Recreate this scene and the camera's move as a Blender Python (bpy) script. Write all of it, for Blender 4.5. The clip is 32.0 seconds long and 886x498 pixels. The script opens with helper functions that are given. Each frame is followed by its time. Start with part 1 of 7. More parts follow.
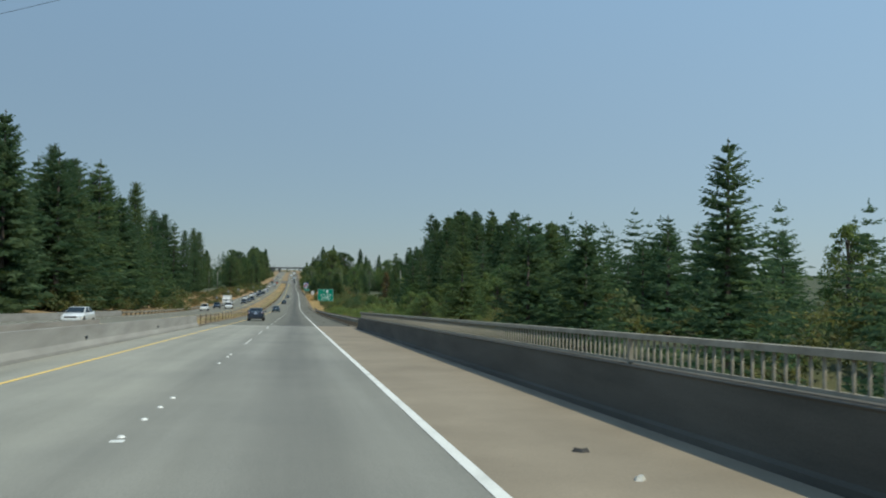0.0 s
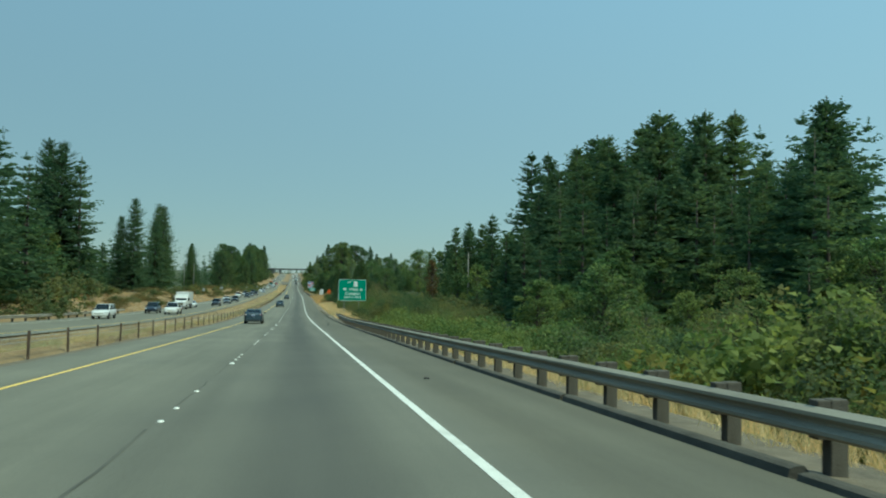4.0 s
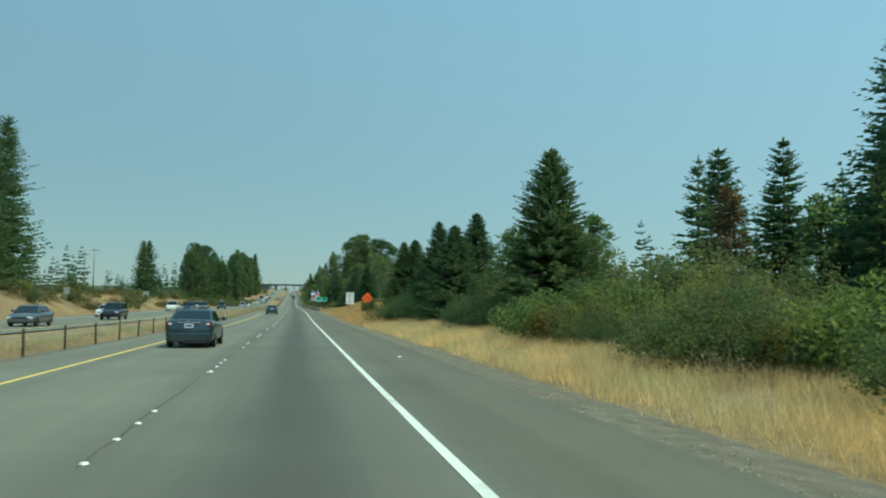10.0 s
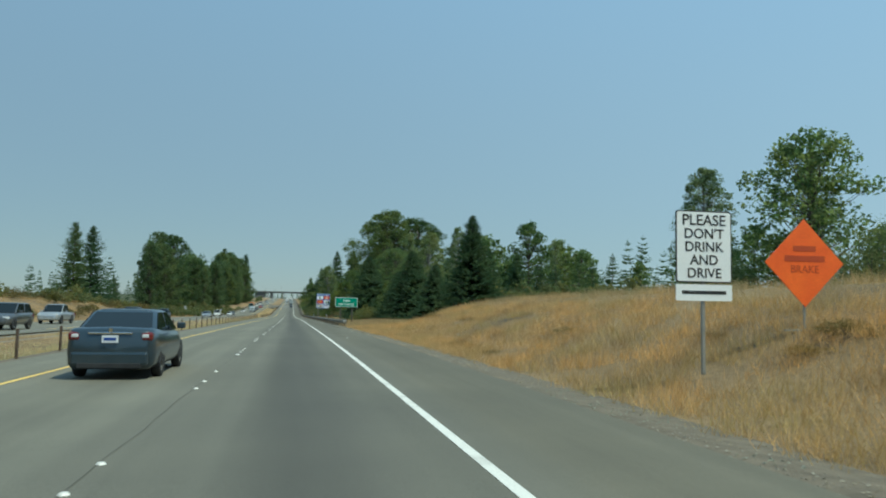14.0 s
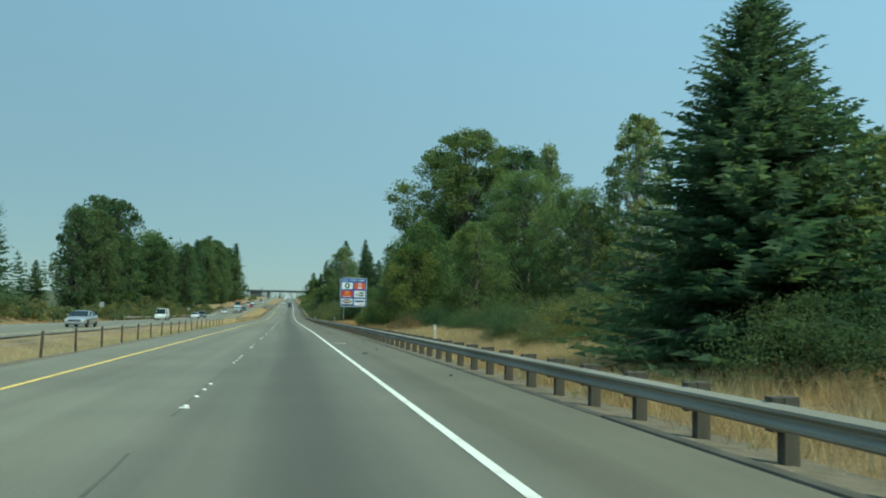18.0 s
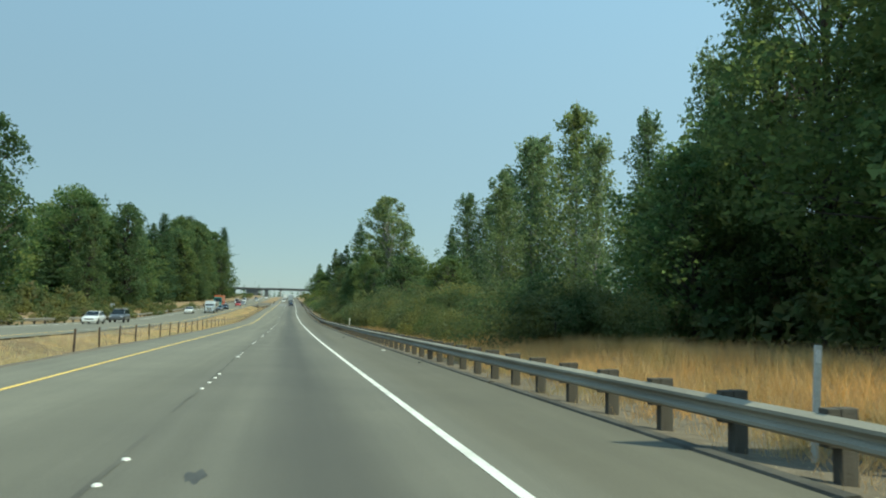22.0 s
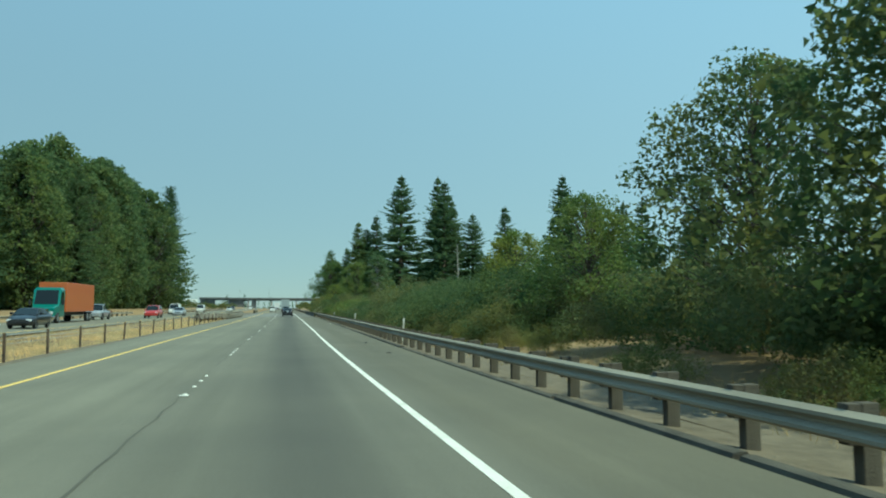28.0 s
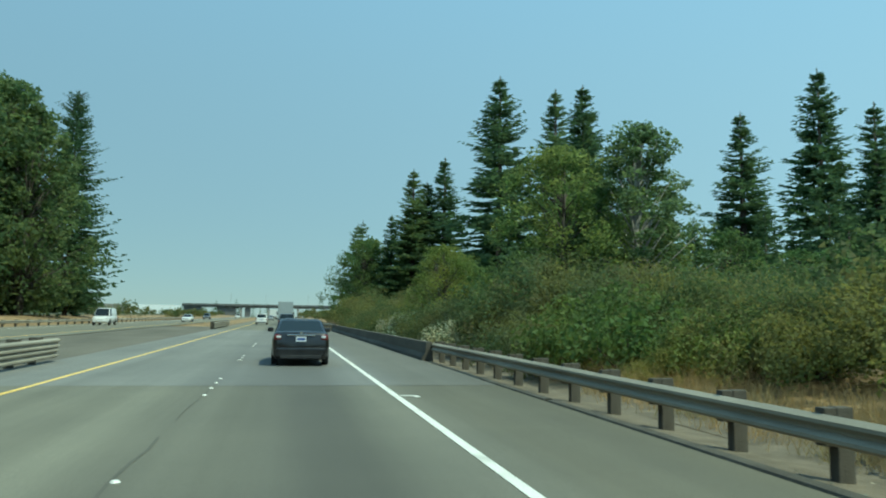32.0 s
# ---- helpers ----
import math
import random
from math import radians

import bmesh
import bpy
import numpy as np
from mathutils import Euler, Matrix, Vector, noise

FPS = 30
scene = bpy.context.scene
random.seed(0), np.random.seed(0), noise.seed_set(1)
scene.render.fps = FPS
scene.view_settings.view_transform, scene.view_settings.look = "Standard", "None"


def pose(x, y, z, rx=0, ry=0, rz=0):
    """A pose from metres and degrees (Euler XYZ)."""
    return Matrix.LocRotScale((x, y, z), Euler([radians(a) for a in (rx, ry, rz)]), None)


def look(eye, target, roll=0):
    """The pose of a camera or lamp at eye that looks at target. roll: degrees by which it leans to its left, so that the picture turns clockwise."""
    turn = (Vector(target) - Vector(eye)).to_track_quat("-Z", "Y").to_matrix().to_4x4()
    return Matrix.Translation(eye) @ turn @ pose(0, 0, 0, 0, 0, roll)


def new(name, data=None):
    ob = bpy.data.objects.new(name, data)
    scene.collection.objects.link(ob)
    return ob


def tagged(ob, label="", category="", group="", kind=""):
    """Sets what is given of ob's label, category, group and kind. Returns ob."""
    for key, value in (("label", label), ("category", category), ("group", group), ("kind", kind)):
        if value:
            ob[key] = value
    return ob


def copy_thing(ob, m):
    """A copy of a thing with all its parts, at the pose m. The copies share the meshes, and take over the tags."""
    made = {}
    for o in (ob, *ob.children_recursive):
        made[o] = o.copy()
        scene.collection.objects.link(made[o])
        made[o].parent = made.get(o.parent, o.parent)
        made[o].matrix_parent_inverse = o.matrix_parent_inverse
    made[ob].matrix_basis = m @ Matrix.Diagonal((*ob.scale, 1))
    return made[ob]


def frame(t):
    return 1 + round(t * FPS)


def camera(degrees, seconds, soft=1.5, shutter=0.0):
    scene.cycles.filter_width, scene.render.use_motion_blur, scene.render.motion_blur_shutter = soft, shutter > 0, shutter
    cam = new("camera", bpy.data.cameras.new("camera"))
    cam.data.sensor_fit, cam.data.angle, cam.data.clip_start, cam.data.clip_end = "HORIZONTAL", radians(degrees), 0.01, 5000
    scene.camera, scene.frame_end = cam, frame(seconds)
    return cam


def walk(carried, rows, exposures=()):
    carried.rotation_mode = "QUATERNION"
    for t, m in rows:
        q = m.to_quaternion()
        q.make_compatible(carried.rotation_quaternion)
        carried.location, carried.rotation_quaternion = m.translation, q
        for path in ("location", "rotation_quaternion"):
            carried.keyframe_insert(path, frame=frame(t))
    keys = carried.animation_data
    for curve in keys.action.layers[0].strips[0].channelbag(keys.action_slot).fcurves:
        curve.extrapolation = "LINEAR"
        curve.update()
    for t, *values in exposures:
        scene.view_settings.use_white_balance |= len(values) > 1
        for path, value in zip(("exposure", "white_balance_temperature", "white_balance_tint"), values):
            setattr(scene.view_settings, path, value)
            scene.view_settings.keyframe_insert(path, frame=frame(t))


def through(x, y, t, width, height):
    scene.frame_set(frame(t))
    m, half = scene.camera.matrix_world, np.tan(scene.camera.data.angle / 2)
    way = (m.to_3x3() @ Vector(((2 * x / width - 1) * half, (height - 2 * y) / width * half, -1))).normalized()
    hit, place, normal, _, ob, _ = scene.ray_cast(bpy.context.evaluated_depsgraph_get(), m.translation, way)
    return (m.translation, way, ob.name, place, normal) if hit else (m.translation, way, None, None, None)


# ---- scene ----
cam = camera(59.9, 32.0, soft=2.0, shutter=0.04)

# seconds, eye x, y, z, heading, tilt and lean in degrees
ROWS = [
    (0.0, 0.01, 0.00, 0.005, -10.99, 1.77, 0.85),
    (0.5, 0.04, 13.44, -0.623, -10.78, 1.69, 0.87),
    (1.0, 0.08, 26.87, -1.248, -10.71, 1.92, 0.88),
    (1.5, 0.07, 40.17, -1.867, -10.93, 1.86, 1.01),
    (2.0, 0.06, 53.43, -2.487, -11.18, 1.69, 1.15),
    (2.5, 0.12, 66.65, -3.103, -11.01, 2.03, 1.03),
    (3.0, 0.18, 79.82, -3.717, -11.28, 1.37, 0.92),
    (3.5, 0.17, 92.95, -4.332, -10.80, 2.01, 0.97),
    (4.0, 0.16, 106.07, -4.940, -10.85, 2.13, 1.01),
    (4.5, 0.16, 119.18, -5.540, -10.89, 2.26, 1.05),
    (5.0, 0.16, 132.20, -6.121, -10.93, 2.38, 1.09),
    (5.5, 0.18, 145.07, -6.676, -10.98, 2.51, 1.14),
    (6.0, 0.20, 157.77, -7.203, -11.16, 2.55, 1.18),
    (6.5, 0.21, 170.36, -7.713, -11.31, 2.67, 1.22),
    (7.0, 0.21, 182.97, -8.214, -11.46, 2.81, 1.26),
    (7.5, 0.29, 195.57, -8.695, -11.54, 3.07, 1.15),
    (8.0, 0.38, 208.20, -9.141, -11.35, 3.40, 1.03),
    (8.5, 0.47, 220.98, -9.535, -11.58, 3.33, 0.97),
    (9.0, 0.57, 233.78, -9.867, -11.49, 3.43, 0.90),
    (9.5, 0.62, 246.65, -10.153, -10.98, 3.66, 0.91),
    (10.0, 0.65, 259.67, -10.399, -10.98, 3.60, 0.91),
    (10.5, 0.70, 272.94, -10.622, -11.02, 3.76, 0.88),
    (11.0, 0.74, 286.50, -10.841, -10.89, 3.75, 0.84),
    (11.5, 0.75, 300.22, -11.064, -10.95, 3.89, 1.10),
    (12.0, 0.76, 313.77, -11.269, -11.11, 4.07, 1.35),
    (12.5, 0.88, 327.19, -11.451, -11.14, 4.03, 1.12),
    (13.0, 0.99, 340.47, -11.623, -11.04, 4.06, 0.89),
    (13.5, 1.03, 353.72, -11.788, -11.09, 4.29, 0.91),
    (14.0, 1.07, 366.93, -11.904, -11.12, 4.32, 0.94),
    (14.5, 1.11, 380.12, -11.975, -11.15, 4.34, 0.96),
    (15.0, 1.15, 393.23, -12.038, -11.17, 4.37, 0.98),
    (15.5, 1.17, 406.23, -12.126, -11.20, 4.39, 1.00),
    (16.0, 1.18, 419.11, -12.248, -10.97, 4.33, 1.02),
    (16.5, 1.21, 431.97, -12.380, -11.40, 4.06, 0.94),
    (17.0, 1.23, 444.85, -12.518, -11.12, 4.26, 0.87),
    (17.5, 1.18, 457.93, -12.671, -11.07, 4.22, 1.05),
    (18.0, 1.11, 470.78, -12.815, -11.18, 4.45, 1.23),
    (18.5, 1.11, 483.35, -12.946, -11.05, 4.48, 1.23),
    (19.0, 1.08, 495.68, -13.066, -11.09, 4.36, 1.23),
    (19.5, 1.08, 507.93, -13.183, -11.33, 4.38, 1.28),
    (20.0, 1.06, 520.28, -13.308, -11.31, 4.36, 1.32),
    (20.5, 1.01, 532.79, -13.446, -11.07, 4.39, 1.44),
    (21.0, 0.95, 545.40, -13.594, -11.31, 4.36, 1.56),
    (21.5, 0.93, 558.07, -13.747, -11.38, 4.54, 1.39),
    (22.0, 0.91, 570.81, -13.900, -11.16, 4.49, 1.21),
    (22.5, 0.81, 584.21, -14.054, -11.15, 4.50, 1.25),
    (23.0, 0.71, 598.05, -14.203, -11.27, 4.54, 1.29),
    (23.5, 0.67, 612.21, -14.350, -11.28, 4.48, 1.31),
    (24.0, 0.63, 626.57, -14.504, -11.43, 4.53, 1.32),
    (24.5, 0.63, 641.06, -14.663, -11.40, 4.59, 1.28),
    (25.0, 0.64, 655.42, -14.809, -11.51, 4.54, 1.25),
    (25.5, 0.63, 669.47, -14.926, -11.50, 4.63, 1.16),
    (26.0, 0.62, 683.32, -15.001, -11.32, 4.88, 1.07),
    (26.5, 0.61, 697.29, -15.038, -11.30, 4.82, 0.83),
    (27.0, 0.62, 711.60, -14.983, -11.44, 5.00, 0.59),
    (27.5, 0.62, 726.21, -14.844, -11.58, 5.18, 0.35),
    (28.0, 0.63, 740.81, -14.654, -11.72, 5.36, 0.12),
    (28.5, 0.53, 755.12, -14.403, -11.85, 5.58, 0.70),
    (29.0, 0.42, 769.08, -14.137, -11.44, 5.60, 0.65),
    (29.5, 0.55, 783.04, -13.956, -11.24, 5.59, 0.65),
    (30.0, 0.68, 797.01, -13.772, -11.27, 5.88, 0.64),
    (30.5, 0.56, 810.94, -13.474, -11.51, 5.72, 0.92),
    (31.0, 0.45, 824.81, -13.180, -11.74, 5.82, 1.20),
    (31.5, 0.66, 838.68, -12.990, -11.74, 6.12, 0.92),
    (32.0, 0.83, 852.55, -12.796, -11.70, 6.14, 0.73),
]


def aimed(x, y, z, yaw, tilt, lean):
    a, b = radians(yaw), radians(tilt)
    way = Vector((-math.sin(a) * math.cos(b), math.cos(a) * math.cos(b), math.sin(b)))
    eye = Vector((x, y, z))
    return look(eye, eye + way * 10, lean)


EXPOSURES = [(0.0, -0.15, 6150, 0), (1.2, -0.15, 6150, 0), (2.2, -0.1, 6000, -24), (6.0, 0.06, 6000, -24), (7.0, 0.08, 6000, -24), (8.0, 0.0, 6000, -24), (9.5, 0.04, 6000, -24), (11.0, 0.08, 6250, -18),
             (12.0, 0.05, 6550, -4), (13.0, 0.0, 6050, -4), (13.6, -0.05, 6050, -6), (15.4, 0.0, 6000, -24), (16.2, 0.02, 6000, -24), (17.0, 0.05, 6040, -17), (18.0, 0.1, 6010, -22), (19.0, 0.1, 6000, -24), (20.0, 0.15, 6000, -24), (21.0, 0.4, 6350, -17), (22.0, 0.3, 6400, -14),
             (23.0, 0.2, 6050, -22), (24.0, 0.28, 6150, -24), (25.0, 0.3, 6300, -24), (26.0, 0.35, 6300, -24), (29.0, 0.15, 6000, -24), (32.0, 0.18, 6000, -24)]
walk(cam, [(t, aimed(*at)) for t, *at in ROWS], EXPOSURES)

# ---- light ----
SUN_TURN, SUN_HIGH = 132.0, 59.0
world = bpy.data.worlds.new("sky")
scene.world = world
world.use_nodes = True
wn, wl = world.node_tree.nodes, world.node_tree.links
sky = wn.new("ShaderNodeTexSky")
sky.sky_type = "NISHITA"
sky.sun_disc = False
sky.sun_elevation, sky.sun_rotation = radians(SUN_HIGH), radians(SUN_TURN)
sky.altitude, sky.air_density, sky.dust_density, sky.ozone_density = 100, 1.0, 0.2, 2.5
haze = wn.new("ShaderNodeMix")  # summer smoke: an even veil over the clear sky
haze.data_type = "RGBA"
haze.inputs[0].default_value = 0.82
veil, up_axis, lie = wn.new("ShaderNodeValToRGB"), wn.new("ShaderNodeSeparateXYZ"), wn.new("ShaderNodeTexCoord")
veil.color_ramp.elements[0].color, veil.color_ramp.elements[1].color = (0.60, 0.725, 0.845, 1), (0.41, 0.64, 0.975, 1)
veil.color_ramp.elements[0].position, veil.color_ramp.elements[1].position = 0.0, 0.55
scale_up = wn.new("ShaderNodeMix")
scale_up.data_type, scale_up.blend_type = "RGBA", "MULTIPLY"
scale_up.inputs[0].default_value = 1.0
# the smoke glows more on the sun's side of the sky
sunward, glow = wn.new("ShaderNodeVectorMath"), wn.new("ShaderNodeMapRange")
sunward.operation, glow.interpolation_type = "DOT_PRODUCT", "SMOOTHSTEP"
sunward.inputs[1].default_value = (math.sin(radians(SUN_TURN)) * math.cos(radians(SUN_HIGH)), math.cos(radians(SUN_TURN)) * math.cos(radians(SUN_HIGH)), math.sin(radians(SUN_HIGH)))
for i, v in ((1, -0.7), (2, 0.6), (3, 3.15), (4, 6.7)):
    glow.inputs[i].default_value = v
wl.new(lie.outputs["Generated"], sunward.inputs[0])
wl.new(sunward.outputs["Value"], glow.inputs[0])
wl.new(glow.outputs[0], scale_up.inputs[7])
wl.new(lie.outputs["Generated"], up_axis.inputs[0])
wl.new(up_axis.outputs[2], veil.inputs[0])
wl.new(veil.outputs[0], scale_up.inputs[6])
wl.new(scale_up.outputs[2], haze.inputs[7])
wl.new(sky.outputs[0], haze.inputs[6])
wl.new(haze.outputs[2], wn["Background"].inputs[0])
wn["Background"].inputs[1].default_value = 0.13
sun_way = Vector((math.sin(radians(SUN_TURN)) * math.cos(radians(SUN_HIGH)),
                  math.cos(radians(SUN_TURN)) * math.cos(radians(SUN_HIGH)), math.sin(radians(SUN_HIGH))))
sun = new("sun", bpy.data.lights.new("sun", "SUN"))
sun.data.energy, sun.data.angle, sun.data.color = 3.8, radians(0.6), (1.0, 0.905, 0.745)
sun.matrix_world = look(sun_way * 200, (0, 0, 0))


# ---- materials ----
def material(name, rough=0.8, metal=0.0):
    m = bpy.data.materials.new(name)
    m.use_nodes = True
    b = m.node_tree.nodes["Principled BSDF"]
    b.inputs["Roughness"].default_value, b.inputs["Metallic"].default_value = rough, metal
    return m, m.node_tree.nodes, m.node_tree.links, b


def noise_tex(n, l, scale, detail=4.0, coords="Object", stretch=(1, 1, 1), rough=0.55):
    tc, mp, tx = n.new("ShaderNodeTexCoord"), n.new("ShaderNodeMapping"), n.new("ShaderNodeTexNoise")
    mp.inputs["Scale"].default_value = stretch
    l.new(tc.outputs[coords], mp.inputs[0])
    l.new(mp.outputs[0], tx.inputs["Vector"])
    tx.inputs["Scale"].default_value, tx.inputs["Detail"].default_value, tx.inputs["Roughness"].default_value = scale, detail, rough
    return tx.outputs["Fac"]


def ramp(n, l, fac, stops):
    r = n.new("ShaderNodeValToRGB")
    while len(r.color_ramp.elements) < len(stops):
        r.color_ramp.elements.new(0.5)
    for e, (p, c) in zip(r.color_ramp.elements, stops):
        e.position, e.color = p, (*c, 1.0) if len(c) == 3 else c
    l.new(fac, r.inputs[0])
    return r.outputs[0]


def mixed(n, l, fac, a, b, mode="MIX"):
    x = n.new("ShaderNodeMix")
    x.data_type, x.blend_type = "RGBA", mode
    for sock, v in ((x.inputs[0], fac), (x.inputs[6], a), (x.inputs[7], b)):
        if isinstance(v, (int, float)):
            sock.default_value = v
        elif isinstance(v, tuple):
            sock.default_value = (*v, 1.0)
        else:
            l.new(v, sock)
    return x.outputs[2]


def bumped(n, l, b, fac, strength=0.3, distance=0.02):
    u = n.new("ShaderNodeBump")
    u.inputs["Strength"].default_value, u.inputs["Distance"].default_value = strength, distance
    l.new(fac, u.inputs["Height"])
    l.new(u.outputs[0], b.inputs["Normal"])


def mottled(name, dark, light, scale=3.0, rough=0.8, metal=0.0, bump=0.2, fine=40.0, stretch=(1, 1, 1), spread=(0.3, 0.7)):
    """A surface that varies at two scales between two colours."""
    m, n, l, b = material(name, rough, metal)
    big = ramp(n, l, noise_tex(n, l, scale, stretch=stretch), [(spread[0], dark), (spread[1], light)])
    small = noise_tex(n, l, fine, 3.0)
    grain = ramp(n, l, small, [(0.25, (0.72, 0.72, 0.72)), (0.75, (1.15, 1.15, 1.15))])
    l.new(mixed(n, l, 0.55, big, grain, "MULTIPLY"), b.inputs["Base Color"])
    if bump:
        bumped(n, l, b, small, bump)
    return m


def leafy(name, dark, light, dry=None, through=0.25, rough=0.7, varied=0.6):
    """Foliage: each leaf and each plant a little different, some light passing through."""
    m, n, l, b = material(name, rough)
    geo, info = n.new("ShaderNodeNewGeometry"), n.new("ShaderNodeObjectInfo")
    one = ramp(n, l, geo.outputs["Random Per Island"], [(0.0, dark), (1.0, light)])
    tint = ramp(n, l, info.outputs["Random"], [(0.0, (0.72, 0.78, 0.74)), (0.5, (1.0, 1.0, 1.0)), (1.0, (1.25, 1.12, 0.9))])
    col = mixed(n, l, 1.0, one, tint, "MULTIPLY")
    spot = n.new("ShaderNodeTexNoise")  # neighbouring growth of other kinds and ages
    spot.inputs["Scale"].default_value, spot.inputs["Detail"].default_value = 0.42, 1.5
    l.new(geo.outputs["Position"], spot.inputs["Vector"])
    kin = ramp(n, l, spot.outputs["Fac"], [(0.36, (0.68, 0.86, 0.8)), (0.5, (1.0, 1.0, 1.0)), (0.64, (1.4, 1.22, 0.95))])
    col = mixed(n, l, varied, col, kin, "MULTIPLY")
    if dry:
        patch = ramp(n, l, noise_tex(n, l, 0.55, 2.0), [(0.55, (0, 0, 0)), (0.72, (1, 1, 1))])
        col = mixed(n, l, patch, col, dry)
    l.new(col, b.inputs["Base Color"])
    b.inputs["Specular IOR Level"].default_value = 0.08
    t, s = n.new("ShaderNodeBsdfTranslucent"), n.new("ShaderNodeMixShader")
    l.new(mixed(n, l, 1.0, col, (1.5, 1.5, 1.1), "MULTIPLY"), t.inputs[0])
    s.inputs[0].default_value = through
    l.new(b.outputs[0], s.inputs[1])
    l.new(t.outputs[0], s.inputs[2])
    l.new(s.outputs[0], n["Material Output"].inputs[0])
    return m


FIR = leafy("fir needles", (0.06, 0.098, 0.057), (0.115, 0.168, 0.093), through=0.5, varied=0.4)
LEAF = leafy("broad leaves", (0.075, 0.12, 0.053), (0.19, 0.24, 0.118), through=0.6)
DARK_LEAF = leafy("dark alder leaves", (0.069, 0.108, 0.058), (0.15, 0.2, 0.105), through=0.55, varied=0.5)
DUSKY = leafy("dark shrub leaves", (0.056, 0.09, 0.049), (0.12, 0.166, 0.087), through=0.45, varied=0.6)
POPLAR = leafy("poplar leaves", (0.095, 0.14, 0.073), (0.235, 0.285, 0.175), through=0.5, varied=0.4)
SHRUB = leafy("shrub leaves", (0.098, 0.118, 0.062), (0.155, 0.175, 0.092), dry=(0.19, 0.16, 0.085), through=0.5, varied=1.0)
LIME = leafy("young maple leaves", (0.108, 0.148, 0.05), (0.2, 0.243, 0.098), dry=(0.2, 0.13, 0.035), through=0.4)
BROWN = leafy("withered leaves", (0.14, 0.085, 0.045), (0.25, 0.175, 0.095), through=0.2)
PALE_STRAW = leafy("bleached grass blades", (0.46, 0.36, 0.215), (0.70, 0.575, 0.385), dry=(0.40, 0.29, 0.165), through=0.3, rough=0.7)
STRAW = leafy("dry grass blades", (0.345, 0.24, 0.135), (0.54, 0.40, 0.245), dry=(0.29, 0.19, 0.10), through=0.3, rough=0.7)
BARK = mottled("bark", (0.045, 0.035, 0.028), (0.12, 0.10, 0.08), 6.0, 0.95, bump=0.6)
PALE_BARK = mottled("pale bark", (0.16, 0.15, 0.13), (0.34, 0.32, 0.29), 5.0, 0.9, bump=0.4)
CONCRETE = mottled("barrier concrete", (0.25, 0.232, 0.2), (0.37, 0.348, 0.305), 0.8, 0.9, bump=0.25, stretch=(1, 0.3, 2))
# darker copy of the barrier concrete, with the road face's shade in its colour
SHADED_CONCRETE = mottled("shade-darkened concrete", (0.06, 0.054, 0.042), (0.114, 0.103, 0.082), 0.9, 0.9, bump=0.25, stretch=(1, 0.3, 2))
GALV = mottled("galvanised steel", (0.24, 0.235, 0.21), (0.40, 0.39, 0.355), 1.2, 0.55, 0.4, bump=0.05)
RAIL_STEEL = mottled("dull guardrail steel", (0.215, 0.195, 0.152), (0.345, 0.316, 0.25), 1.0, 0.85, 0.0, bump=0.05, stretch=(1, 0.3, 2))
RAIL_PAINT = mottled("weathered rail metal", (0.22, 0.19, 0.138), (0.34, 0.30, 0.226), 3.0, 0.7, 0.0, bump=0.1)
TIMBER = mottled("weathered timber", (0.058, 0.05, 0.038), (0.118, 0.104, 0.082), 4.0, 0.95, bump=0.5, stretch=(1, 1, 0.2))
RUST = mottled("rusty steel post", (0.06, 0.045, 0.035), (0.16, 0.11, 0.075), 7.0, 0.8, 0.3)
WHITE_LINE = mottled("worn white road paint", (0.50, 0.485, 0.43), (0.74, 0.72, 0.65), 1.5, 0.7, bump=0.1, spread=(0.2, 0.5))
YELLOW_LINE = mottled("worn yellow road paint", (0.62, 0.42, 0.10), (0.82, 0.56, 0.15), 1.5, 0.7, bump=0.1, spread=(0.2, 0.5))
WHITE_PAINT = mottled("dusty white plastic", (0.46, 0.44, 0.38), (0.62, 0.60, 0.53), 5.0, 0.5, bump=0.0)
SIGN_GREEN = mottled("sign green", (0.004, 0.24, 0.15), (0.006, 0.29, 0.18), 0.6, 0.45, bump=0.0)
SIGN_BLUE = mottled("sign blue", (0.006, 0.09, 0.36), (0.01, 0.12, 0.42), 0.6, 0.45, bump=0.0)
SIGN_WHITE = mottled("sign white", (0.84, 0.85, 0.84), (0.92, 0.93, 0.92), 0.6, 0.45, bump=0.0)
SIGN_ORANGE = mottled("fluorescent orange cloth", (0.85, 0.10, 0.008), (1.0, 0.16, 0.012), 1.2, 0.6, bump=0.0)
SIGN_BLACK = mottled("sign black", (0.015, 0.015, 0.015), (0.03, 0.03, 0.03), 2.0, 0.5, bump=0.0)
SIGN_RED = mottled("sign red", (0.55, 0.04, 0.02), (0.66, 0.06, 0.03), 2.0, 0.5, bump=0.0)
SIGN_BACK = mottled("bare aluminium", (0.35, 0.36, 0.36), (0.5, 0.51, 0.51), 1.0, 0.5, 0.5, bump=0.0)


